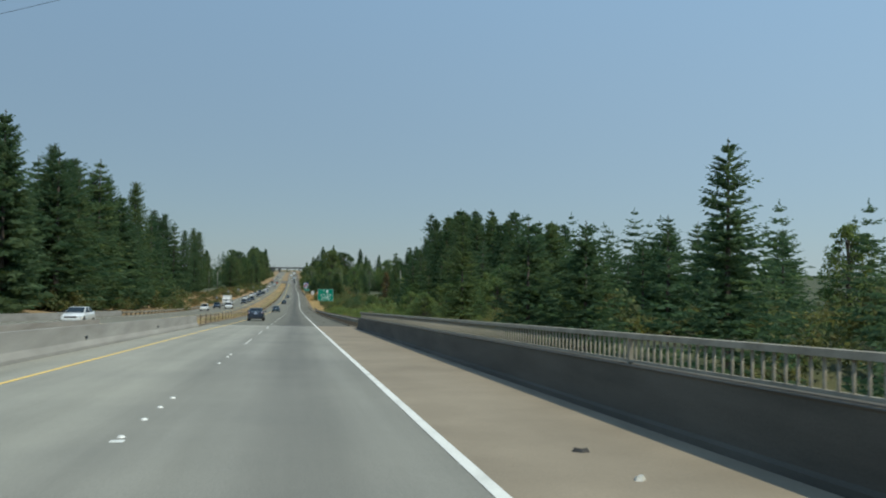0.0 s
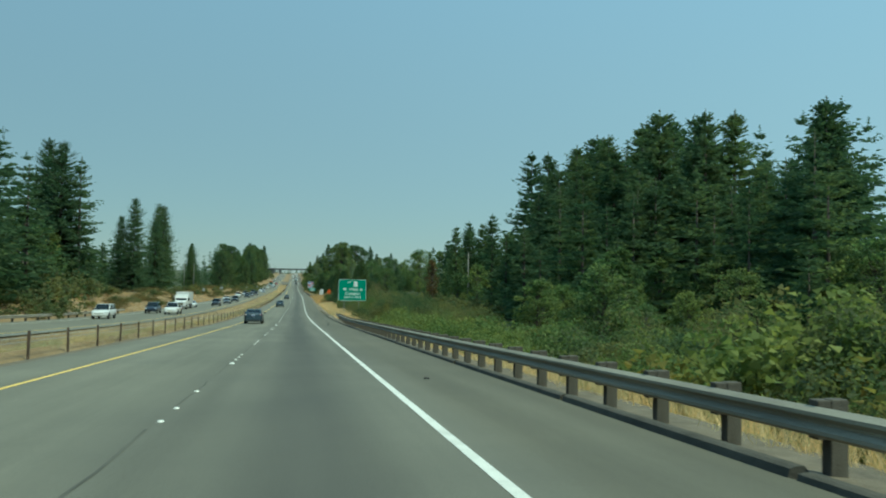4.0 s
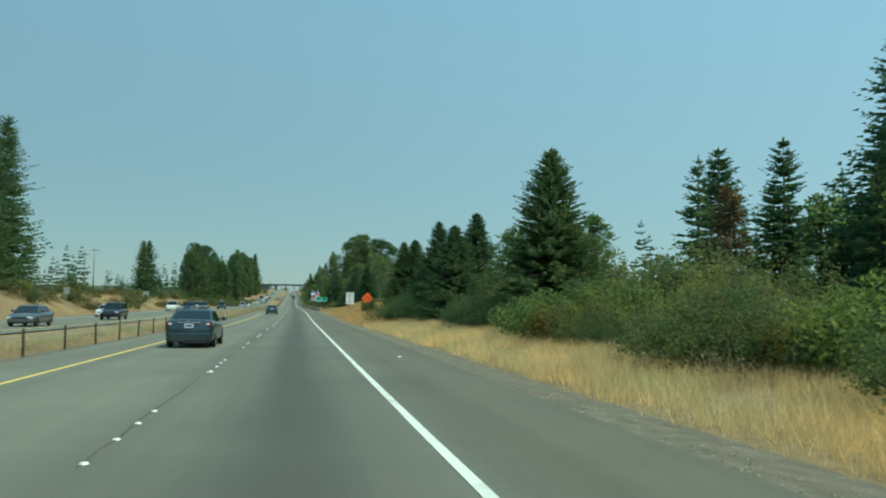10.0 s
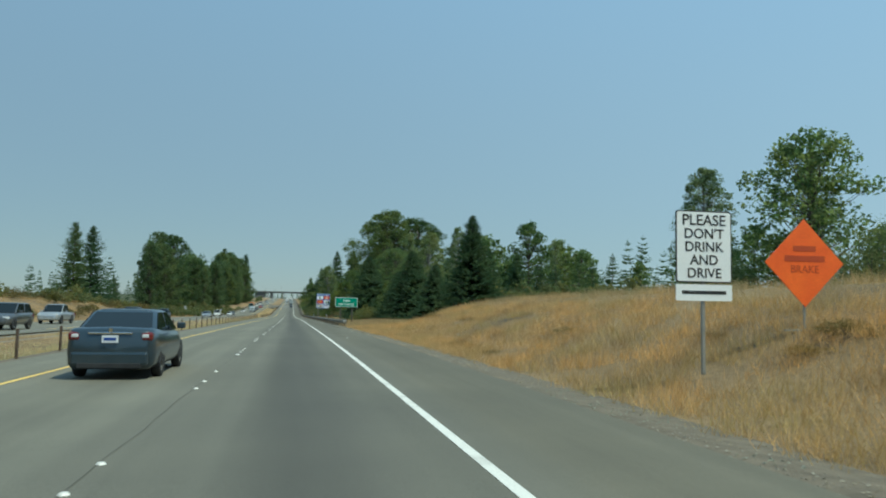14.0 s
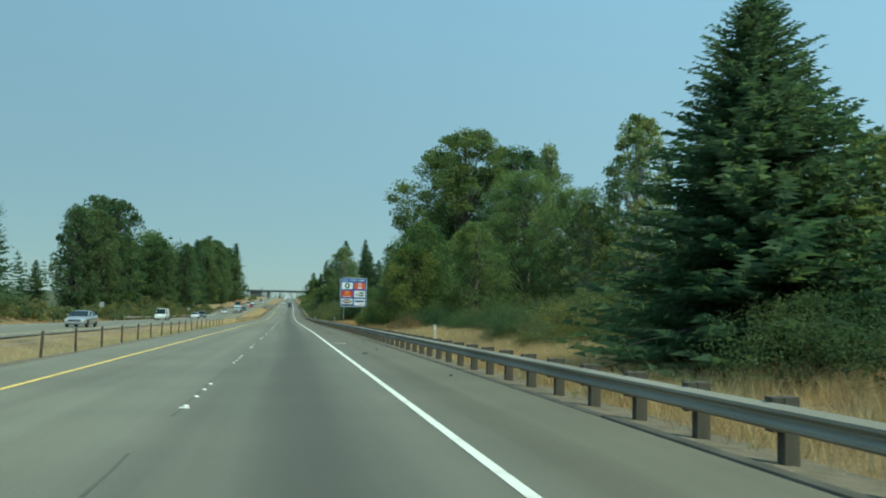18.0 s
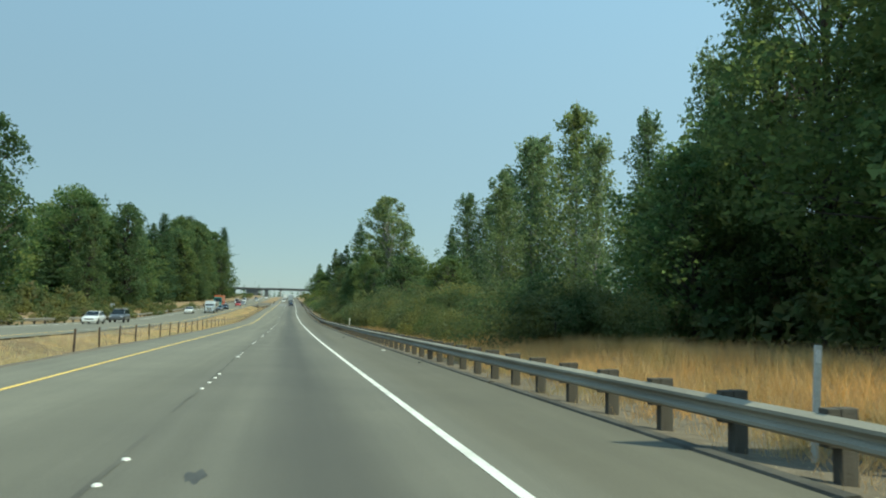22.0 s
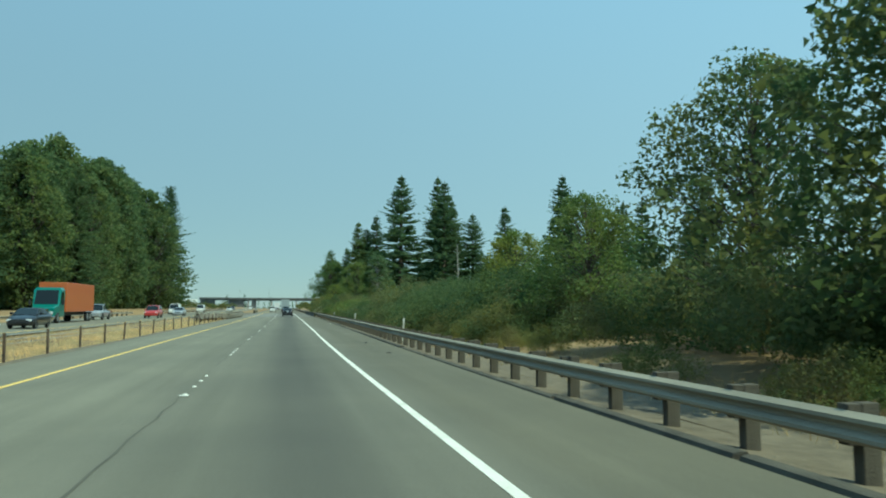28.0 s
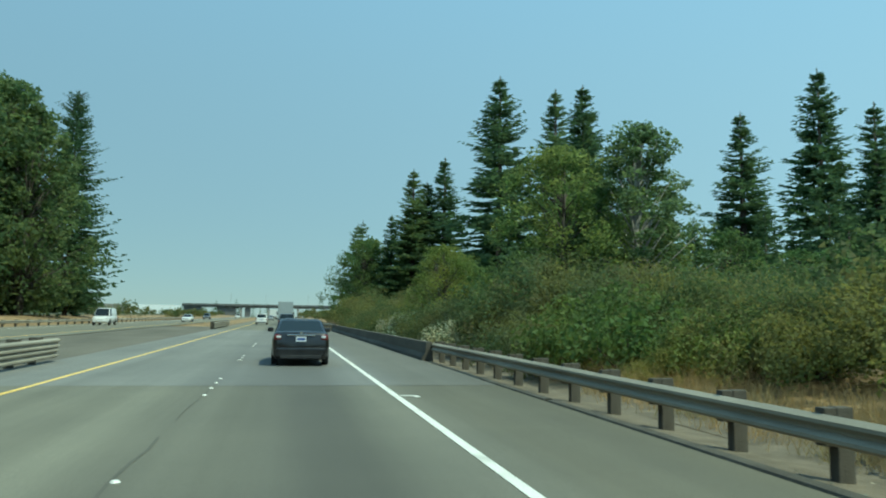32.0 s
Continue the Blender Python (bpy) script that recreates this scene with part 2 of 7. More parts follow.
def pavement_material(name, dark, light, lanes, oil):
    """Worn paving: long streaks along the lanes, an oil-darkened strip in each lane's middle, fine stones."""
    m, n, l, b = material(name, 0.85)
    streak = ramp(n, l, noise_tex(n, l, 1.0, 5.0, stretch=(1.2, 0.02, 1)), [(0.3, dark), (0.7, light)])
    blotch = ramp(n, l, noise_tex(n, l, 0.25, 4.0), [(0.3, (0.86, 0.86, 0.86)), (0.7, (1.08, 1.07, 1.05))])
    stone = noise_tex(n, l, 70.0, 2.0)
    grain = ramp(n, l, stone, [(0.3, (0.78, 0.78, 0.78)), (0.7, (1.15, 1.15, 1.15))])
    col = mixed(n, l, 1.0, mixed(n, l, 1.0, streak, blotch, "MULTIPLY"), grain, "MULTIPLY")
    uv, sep = n.new("ShaderNodeUVMap"), n.new("ShaderNodeSeparateXYZ")
    l.new(uv.outputs[0], sep.inputs[0])
    for mid in lanes:
        d, a, q = n.new("ShaderNodeMath"), n.new("ShaderNodeMath"), n.new("ShaderNodeMapRange")
        d.operation, a.operation = "SUBTRACT", "ABSOLUTE"
        d.inputs[1].default_value = mid
        l.new(sep.outputs[0], d.inputs[0])
        l.new(d.outputs[0], a.inputs[0])
        q.interpolation_type = "SMOOTHSTEP"
        q.inputs[1].default_value, q.inputs[2].default_value = 0.1, 1.25
        q.inputs[3].default_value, q.inputs[4].default_value = oil, 0.0
        l.new(a.outputs[0], q.inputs[0])
        col = mixed(n, l, q.outputs[0], col, (0.035, 0.033, 0.03))
    for edge, far, tone in ((3.8, 4.6, (0.87, 0.84, 0.77)), (-0.1, -0.9, (1.2, 1.2, 1.18))):  # dusty shoulder, paler fast lane
        q = n.new("ShaderNodeMapRange")
        q.inputs[1].default_value, q.inputs[2].default_value = edge, far
        l.new(sep.outputs[0], q.inputs[0])
        col = mixed(n, l, q.outputs[0], col, mixed(n, l, 1.0, col, tone, "MULTIPLY"))
    l.new(col, b.inputs["Base Color"])
    bumped(n, l, b, stone, 0.35, 0.01)
    return m


ASPHALT = pavement_material("worn asphalt", (0.121, 0.114, 0.087), (0.165, 0.156, 0.121), (2.0,), 0.5)
DECK = pavement_material("bridge deck concrete", (0.208, 0.198, 0.163), (0.278, 0.265, 0.222), (2.0,), 0.3)
SHOULDER_DECK = mottled("stained deck shoulder", (0.215, 0.172, 0.117), (0.295, 0.238, 0.165), 0.5, 0.9, bump=0.2)

# dry roadside ground: straw, bare soil, a little green
DRY, gn, gl, gb = material("dry grass ground", 0.95)
g_big = ramp(gn, gl, noise_tex(gn, gl, 0.12, 6.0), [(0.25, (0.12, 0.092, 0.052)), (0.45, (0.255, 0.175, 0.09)), (0.7, (0.36, 0.26, 0.14))])
g_small = noise_tex(gn, gl, 5.0, 6.0, rough=0.7)
g_grain = ramp(gn, gl, g_small, [(0.25, (0.6, 0.58, 0.52)), (0.75, (1.2, 1.18, 1.1))])
g_uv, g_sep, g_abs, g_far = gn.new("ShaderNodeUVMap"), gn.new("ShaderNodeSeparateXYZ"), gn.new("ShaderNodeMath"), gn.new("ShaderNodeMapRange")
gl.new(g_uv.outputs[0], g_sep.inputs[0])
g_abs.operation = "ABSOLUTE"
g_shift = gn.new("ShaderNodeMath")
g_shift.operation = "ADD"
g_shift.inputs[1].default_value = 9.0
gl.new(g_sep.outputs[0], g_shift.inputs[0])
gl.new(g_shift.outputs[0], g_abs.inputs[0])
g_far.interpolation_type = "SMOOTHSTEP"
g_far.inputs[1].default_value, g_far.inputs[2].default_value = 24.0, 38.0
gl.new(g_abs.outputs[0], g_far.inputs[0])
g_wood = ramp(gn, gl, noise_tex(gn, gl, 0.3, 6.0), [(0.3, (0.035, 0.05, 0.02)), (0.6, (0.08, 0.085, 0.035)), (0.8, (0.16, 0.13, 0.06))])
g_all = mixed(gn, gl, g_far.outputs[0], g_big, g_wood)
gl.new(mixed(gn, gl, 1.0, g_all, g_grain, "MULTIPLY"), gb.inputs["Base Color"])
bumped(gn, gl, gb, g_small, 0.8, 0.15)


# ---- shape of the land ----
def smooth(knots):
    ys, vs = np.array(knots, float).T
    slope = np.gradient(vs, ys)

    def at(y):
        y = np.asarray(y, float)
        k = np.clip(np.searchsorted(ys, y, side="right") - 1, 0, len(ys) - 2)
        h = ys[k + 1] - ys[k]
        u = np.clip((y - ys[k]) / h, 0, 1)
        mid = ((2 * u**3 - 3 * u**2 + 1) * vs[k] + (u**3 - 2 * u**2 + u) * h * slope[k]
               + (3 * u**2 - 2 * u**3) * vs[k + 1] + (u**3 - u**2) * h * slope[k + 1])
        return mid
    return at


road_z = smooth([(-400, 17.0), (0, -1.55), (50, -3.87), (100, -6.21), (150, -8.42), (200, -10.4), (250, -11.77), (300, -12.61),
                 (350, -13.29), (400, -13.63), (450, -14.13), (500, -14.65), (550, -15.19), (600, -15.77), (650, -16.3), (700, -16.58),
                 (750, -16.09), (800, -15.27), (850, -14.4), (1000, -11.7), (1200, -8.0), (1360, -5.0), (1700, -2.0), (2500, 0.0), (5200, 0.0)])
road_x = smooth([(-400, -1.9), (33, -1.9), (164, -1.49), (240, -1.48), (266, -1.36), (293, -1.18), (320, -0.98), (347, -0.80), (502, -0.49), (552, -0.57), (605, -0.88), (690, -0.88),
                 (778, -1.05), (805, -0.85), (832, -0.72), (859, -0.62), (1000, -0.5), (1400, -0.5), (2500, -0.5), (5200, -0.5)])


def step(a, b, v):
    u = np.clip((np.asarray(v, float) - a) / (b - a), 0, 1)
    return u * u * (3 - 2 * u)


BRIDGE_END = 67.0


def land(u, y):
    """The ground's height over the road's, u metres to the right of the middle of the carriageway."""
    u, y = np.asarray(u, float), np.asarray(y, float)
    h = np.zeros(np.broadcast(u, y).shape) - 0.06
    h = h - 0.10 * step(6.6, 8.0, u)
    h = h + step(320, 350, y) * (1 - step(490, 545, y)) * 2.3 * step(8.0 + 8.0 * step(428, 452, y), 20.0 + 5.0 * step(428, 452, y), u)
    h = h - (1 - step(150, 240, y)) * 1.6 * step(7.5, 14.0, u)
    h = h + step(240, 330, y) * 0.5 * step(8, 14, u)
    h = h - (0.35 * step(-5.9, -8.0, u) - 0.35 * step(-10.5, -12.6, u))
    h = h + (1.0 + 1.8 * step(180, 260, y) * (1 - step(480, 620, y))) * step(-25.5, -33.0, u)
    h = h + 0.42 * (1 - step(300, 360, y)) * step(-6.3, -6.9, u) * (1 - step(-7.6, -10.5, u))
    gorge = (1 - step(40, 61, y)) * (step(5.9, 13.0, u) + step(-25.5, -32.0, u))
    h = h - 7.0 * gorge
    wide = np.maximum(np.abs(u) - 60, 0)
    return h + 0.004 * wide + 1.2 * np.sin(u * 0.021 + 1.3) * np.sin(y * 0.013) * step(30, 80, np.abs(u))


def ground_z(x, y):
    return float(road_z(y) + land(x - road_x(y), y))


def cloud_mesh(name, corners, mat):
    """A mesh of loose faces from an array (count, corners of each, 3)."""
    n, c = corners.shape[:2]
    me = bpy.data.meshes.new(name)
    me.vertices.add(n * c)
    me.vertices.foreach_set("co", np.ascontiguousarray(corners, np.float32).ravel())
    me.loops.add(n * c)
    me.loops.foreach_set("vertex_index", np.arange(n * c, dtype=np.int32))
    me.polygons.add(n)
    me.polygons.foreach_set("loop_start", np.arange(0, n * c, c, dtype=np.int32))
    me.materials.append(mat)
    me.update()
    return me


def mesh_of(name, verts, faces, mats=(), smooth_faces=False, uvs=None):
    me = bpy.data.meshes.new(name)
    me.from_pydata([tuple(v) for v in verts], [], [tuple(f) for f in faces])
    for m in mats:
        me.materials.append(m)
    if uvs is not None:
        layer = me.uv_layers.new(name="UVMap")
        idx = np.zeros(len(me.loops), int)
        me.loops.foreach_get("vertex_index", idx)
        layer.data.foreach_set("uv", np.asarray(uvs, float)[idx].ravel())
    if smooth_faces:
        me.polygons.foreach_set("use_smooth", [True] * len(me.polygons))
    me.update()
    return me


def grid_sheet(name, us, ys, height, mats, smooth_faces=True):
    """A sheet along the road: columns at us from its middle, rows at ys."""
    us, ys = np.array(us, float), np.array(ys, float)
    U, Y = np.meshgrid(us, ys)
    Z = road_z(Y) + height(U, Y)
    verts = np.stack([U + road_x(Y), Y, Z], -1).reshape(-1, 3)
    n, m = len(us), len(ys)
    i = (np.arange(m - 1)[:, None] * n + np.arange(n - 1)).ravel()
    faces = np.stack([i, i + 1, i + n + 1, i + n], -1)
    return mesh_of(name, verts.tolist(), faces.tolist(), mats, smooth_faces, np.stack([U.ravel(), Y.ravel()], -1))


def part(name, bm, mat, parent, label="", smooth_faces=False):
    me = bpy.data.meshes.new(name)
    bm.to_mesh(me)
    bm.free()
    for m in mat if isinstance(mat, (list, tuple)) else (mat,):
        me.materials.append(m)
    if smooth_faces:
        me.polygons.foreach_set("use_smooth", [True] * len(me.polygons))
    ob = new(name, me)
    if parent:
        ob.parent = parent
    return tagged(ob, label)


def shared(name, me, parent, m=None, label=""):
    ob = new(name, me)
    ob.parent = parent
    if m is not None:
        ob.matrix_basis = m
    return tagged(ob, label)


def box(bm, x0, y0, z0, x1, y1, z1, bevel=0.0):
    r = bmesh.ops.create_cube(bm, size=1.0)
    for v in r["verts"]:
        v.co = Vector(((x0 + x1) / 2 + v.co.x * (x1 - x0), (y0 + y1) / 2 + v.co.y * (y1 - y0), (z0 + z1) / 2 + v.co.z * (z1 - z0)))
    if bevel:
        edges = list({e for v in r["verts"] for e in v.link_edges})
        bmesh.ops.bevel(bm, geom=edges, offset=bevel, segments=2, profile=0.5, affect="EDGES")
    return bm


def boxed(*args, bevel=0.0):
    return box(bmesh.new(), *args, bevel=bevel)


def extruded(bm, outline, ys, shift=None):
    """Sweeps a closed outline of (u, z) along the road at ys; shift(y) gives extra (u, z)."""
    rings = []
    for y in ys:
        du, dz = shift(y) if shift else (0, 0)
        bx, bz = float(road_x(y)), float(road_z(y))
        rings.append([bm.verts.new((bx + u + du, y, bz + z + dz)) for u, z in outline])
    for a, b in zip(rings, rings[1:]):
        for i in range(len(outline)):
            j = (i + 1) % len(outline)
            bm.faces.new((a[i], a[j], b[j], b[i]))
    bm.faces.new(rings[0][::-1])
    bm.faces.new(rings[-1])
    bmesh.ops.recalc_face_normals(bm, faces=bm.faces)
    return bm


def root(name, label, category, group="", kind=""):
    return tagged(new(name), label, category, group, kind)


# ---- ground and carriageways ----
us = [-3000, -1200, -500, -250, -150, -100, -75, -60, -50, -42, -36, -33, -30, -28, -26, -25, -22, -18, -13, -12.4, -11.5, -10.5, -9.2, -8, -7, -6.4, -5.8, -4, 0, 4,
      6.2, 6.7, 7.2, 7.8, 8.6, 9.6, 11, 12.5, 14, 16, 18, 20, 23, 27, 32, 38, 46, 58, 75, 100, 150, 250, 500, 1200, 3000]
ys = list(range(-400, -60, 40)) + list(range(-60, 1100, 6)) + list(range(1100, 1500, 20)) + [1500, 1600, 1800, 2100, 2600, 3300, 4200, 5200]
ground = tagged(new("ground", grid_sheet("ground", us, ys, land, [DRY])), "dry straw-coloured roadside ground with bare soil", "ground", kind="structure")

along = list(np.arange(BRIDGE_END, 1700, 10.0))
SKEW = -0.67  # the end of the bridge lies askew


def skewed(me, row):
    """Shears the row of a sheet that lies at the bridge's end."""
    for v in me.vertices:
        if abs(v.co.y - row) < 0.01:
            v.co.y += SKEW * (v.co.x - float(road_x(row)))
            v.co.z = float(road_z(v.co.y))
    return me


road = tagged(new("road", skewed(grid_sheet("road", [-5.7, -3.7, 0, 3.7, 6.45], along, lambda u, y: u * 0, [ASPHALT]), BRIDGE_END)),
              "grey worn asphalt carriageway with a dark oil strip", "road", kind="structure")
deck_ys = list(np.arange(-120, BRIDGE_END - 6, 8.0)) + [BRIDGE_END]
deck_us = [-5.3, -3.7, 0, 3.7, 6.6]
deck = grid_sheet("bridge_deck", deck_us, deck_ys, lambda u, y: u * 0, [DECK, SHOULDER_DECK])
for p in deck.polygons:
    if sum(deck.vertices[i].co.x for i in p.vertices) / len(p.vertices) > 3.0:
        p.material_index = 1
skewed(deck, BRIDGE_END)
bridge_deck = tagged(new("bridge_deck", deck), "pale concrete bridge deck with tan stained shoulder", "bridge", kind="structure")
far_us = [-24.6, -22.2, -18.4, -14.6, -12.9]
road_oncoming = tagged(new("road_oncoming", grid_sheet("road_oncoming", far_us, list(np.arange(-120, 1700, 10.0)), lambda u, y: u * 0 + 0.02, [ASPHALT])),
                       "grey asphalt carriageway of the oncoming lanes", "road", kind="structure")


def stripe(name, u, width, y0, y1, mat, label, z=0.006):
    n = max(2, int((y1 - y0) / 8) + 1)
    me = grid_sheet(name, [u - width / 2, u + width / 2], np.linspace(y0, y1, n), lambda a, b: a * 0 + z, [mat])
    return tagged(new(name, me), label, "road marking", kind="structure")


stripe("edge_line", 3.7, 0.135, -100, 1650, WHITE_LINE, "solid white edge line painted on asphalt")
stripe("median_line", -3.7, 0.125, -100, 1650, YELLOW_LINE, "solid yellow line painted beside the median shoulder")
stripe("oncoming_line", -14.6, 0.15, -100, 1650, YELLOW_LINE, "solid yellow line of the oncoming carriageway", 0.026)
stripe("oncoming_line", -22.2, 0.15, -100, 1650, WHITE_LINE, "solid white edge line of the oncoming carriageway", 0.026)


# ---- trees ----
def tri_cloud(name, tris, mat):
    """A mesh of loose triangles or quads given as an array (count, corners, 3)."""
    return cloud_mesh(name, tris, mat)


def rod_mesh(name, rods, mat, sides=6):
    """Tapered rods: (start, end, radius at start, radius at end)."""
    verts, faces = [], []
    for a, b, r0, r1 in rods:
        a, b = Vector(a), Vector(b)
        w = (b - a).normalized()
        s = w.orthogonal().normalized()
        t = w.cross(s)
        k = len(verts)
        for p, r in ((a, r0), (b, r1)):
            verts += [tuple(p + (s * math.cos(q) + t * math.sin(q)) * r) for q in (2 * math.pi * i / sides for i in range(sides))]
        faces += [(k + i, k + (i + 1) % sides, k + sides + (i + 1) % sides, k + sides + i) for i in range(sides)]
        faces.append(tuple(k + sides + i for i in range(sides)))
    return mesh_of(name, verts, faces, [mat], True)


def fir_meshes(seed, limbs=430, sprays=8, spread=0.17, bare=0.05, ragged=0.35, power=0.8, fine=1.0, branches=0):
    """A conifer of unit height: trunk with a thin leader, and uneven whorls of limbs that sag, turn up at their tips and carry pointed sprays."""
    r = np.random.default_rng(seed)
    whorls = max(14, int(limbs / 13))
    tier = (np.arange(whorls) + r.uniform(0.1, 0.9, whorls)) / whorls
    tier = bare + (0.97 - bare) * tier ** 0.92
    strong = 1 + ragged * r.normal(0, 0.45, whorls)
    k0 = r.integers(0, whorls, limbs)
    f = np.clip(tier[k0] + r.normal(0, 0.006, limbs), bare, 0.975)
    a = r.uniform(0, 2 * math.pi, limbs)
    lop = 1 + 0.22 * ragged * np.cos(a - 2 * math.pi * r.uniform()) + 0.3 * ragged * np.sin(a * 2 + f * 19 + seed)
    shape = (1 - f) ** power * np.minimum(1, 0.55 + (f - bare) * 3.5)
    reach = spread * shape * np.clip(strong[k0], 0.55, 1.5) * lop * r.uniform(0.68, 1.1, limbs) + 0.006
    rise = 0.75 * f ** 2.5 - 0.28 * (1 - f) + r.normal(0, 0.09, limbs)
    k = np.repeat(np.arange(limbs), sprays)
    s = np.tile((np.arange(sprays) + 0.6) / sprays, limbs) + r.uniform(-0.45, 0.45, limbs * sprays) / sprays
    s = np.clip(0.12 + 0.88 * s, 0.1, 1.0)
    way = np.stack([np.cos(a), np.sin(a), 0 * a], -1)[k]
    side = np.stack([-np.sin(a), np.cos(a), 0 * a], -1)[k]
    up = np.array([0, 0, 1.0])
    sag = rise[k] * s - 0.34 * s * (1 - s) * (1.3 - f[k]) + 0.10 * s**3
    p = way * (reach[k] * s)[:, None] + up * (f[k] + reach[k] * sag)[:, None]
    size = (fine * (0.0075 + 0.034 * (1 - f[k]) ** 0.8 * (spread / 0.18)) * (1.15 - 0.45 * s) * r.uniform(0.65, 1.35, len(k)))[:, None]
    out = []
    for sgn in (-1, 1):
        ahead = r.uniform(0.35, 1.0, size.shape)
        tip = p + way * size * ahead + side * sgn * size * r.uniform(0.35, 1.05, size.shape) + up * size * r.uniform(-0.5, 0.22, size.shape)
        w = (up * r.uniform(0.25, 0.6, size.shape) + way * r.uniform(-0.25, 0.25, size.shape) + side * r.uniform(-0.2, 0.2, size.shape)) * size * 0.62
        out.append(np.stack([p - w, p + w, tip], 1))
    n = 26  # short needles round the leader
    q = r.uniform(0, 6.28, n)
    z = 0.93 + 0.06 * r.uniform(0, 1, n)
    wee = (0.004 + 0.16 * (1 - z))[:, None] * 0.9
    foot = np.stack([0 * z, 0 * z, z], -1)
    arm = np.stack([np.cos(q), np.sin(q), 0.9 + 0 * q], -1) * wee
    out.append(np.stack([foot, foot + up * 0.006, foot + arm], 1))
    rods = [((0, 0, -0.03), (0, 0, 0.5), 0.013, 0.007), ((0, 0, 0.5), (0, 0, 1.0), 0.007, 0.0007)]
    for i in range(branches):
        e = 0.9 * reach[i]
        rods.append(((0, 0, f[i]), (math.cos(a[i]) * e, math.sin(a[i]) * e, f[i] + e * rise[i] * 0.9), 0.0022, 0.0006))
    trunk = rod_mesh("trunk", rods, BARK, 6 if not branches else 4)
    return trunk, tri_cloud("crown", np.concatenate(out), FIR)


def leaf_cloud(r, centres, radii, count, size, flat=0.0):
    """Leaves strewn through ball-shaped clumps, mostly near their skins."""
    k = np.repeat(np.arange(len(centres)), count)
    d = r.normal(size=(len(k), 3))
    d /= np.linalg.norm(d, axis=1)[:, None]
    p = centres[k] + d * radii[k, None] * (r.uniform(0.25, 1.0, (len(k), 1)) ** 0.5) * [1, 1, 0.85]
    n = d + r.normal(size=d.shape) * 0.8
    n[:, 2] += flat
    n /= np.linalg.norm(n, axis=1)[:, None]
    a = np.cross(n, r.normal(size=n.shape))
    a /= np.linalg.norm(a, axis=1)[:, None]
    b = np.cross(n, a)
    s = size * r.uniform(0.6, 1.4, (len(k), 1))
    return np.stack([p - a * s - b * s * 0.4, p + a * s - b * s * 0.4, p + b * s * 0.9], 1)


def broad_meshes(seed, mat, bark, wide=0.3, low=0.2, clumps=42, count=70, size=0.016, taper=1.0, clump=0.085):
    """A broadleaved tree of unit height: trunk with limbs, and a crown of many leaf clumps with gaps between."""
    r = np.random.default_rng(seed)
    f = (np.arange(clumps) + r.uniform(0, 1, clumps)) / clumps
    prof = np.minimum(1, 0.55 + 2.2 * f) * np.sqrt(np.clip(1.02 - f**2.2, 0.02, 1)) * (1 - (taper - 1) * 0.55 * f)
    a, q = r.uniform(0, 2 * math.pi, clumps), r.uniform(0.15, 1, clumps) ** 0.5
    q = q * (1 + 0.16 * np.sin(a * 3 + f * 9 + seed))
    cen = np.stack([np.cos(a) * q * wide * prof, np.sin(a) * q * wide * prof, low + (0.93 - low) * f], -1)
    rad = clump * r.uniform(0.55, 1.3, clumps) * (1.1 - 0.4 * f)
    rods = [((0, 0, -0.03), (0.01, 0, 0.45), 0.018, 0.011), ((0.01, 0, 0.45), (0, 0.01, 0.9), 0.011, 0.002)]
    for c in cen[:: max(1, clumps // 90)]:
        z = max(0.12, c[2] - 0.16 - 0.1 * r.uniform())
        rods.append(((0.006, 0.003, z), tuple(c), 0.0035, 0.0008))
    return rod_mesh("trunk", rods, bark, 4), tri_cloud("crown", leaf_cloud(r, cen, rad, count, size), mat)


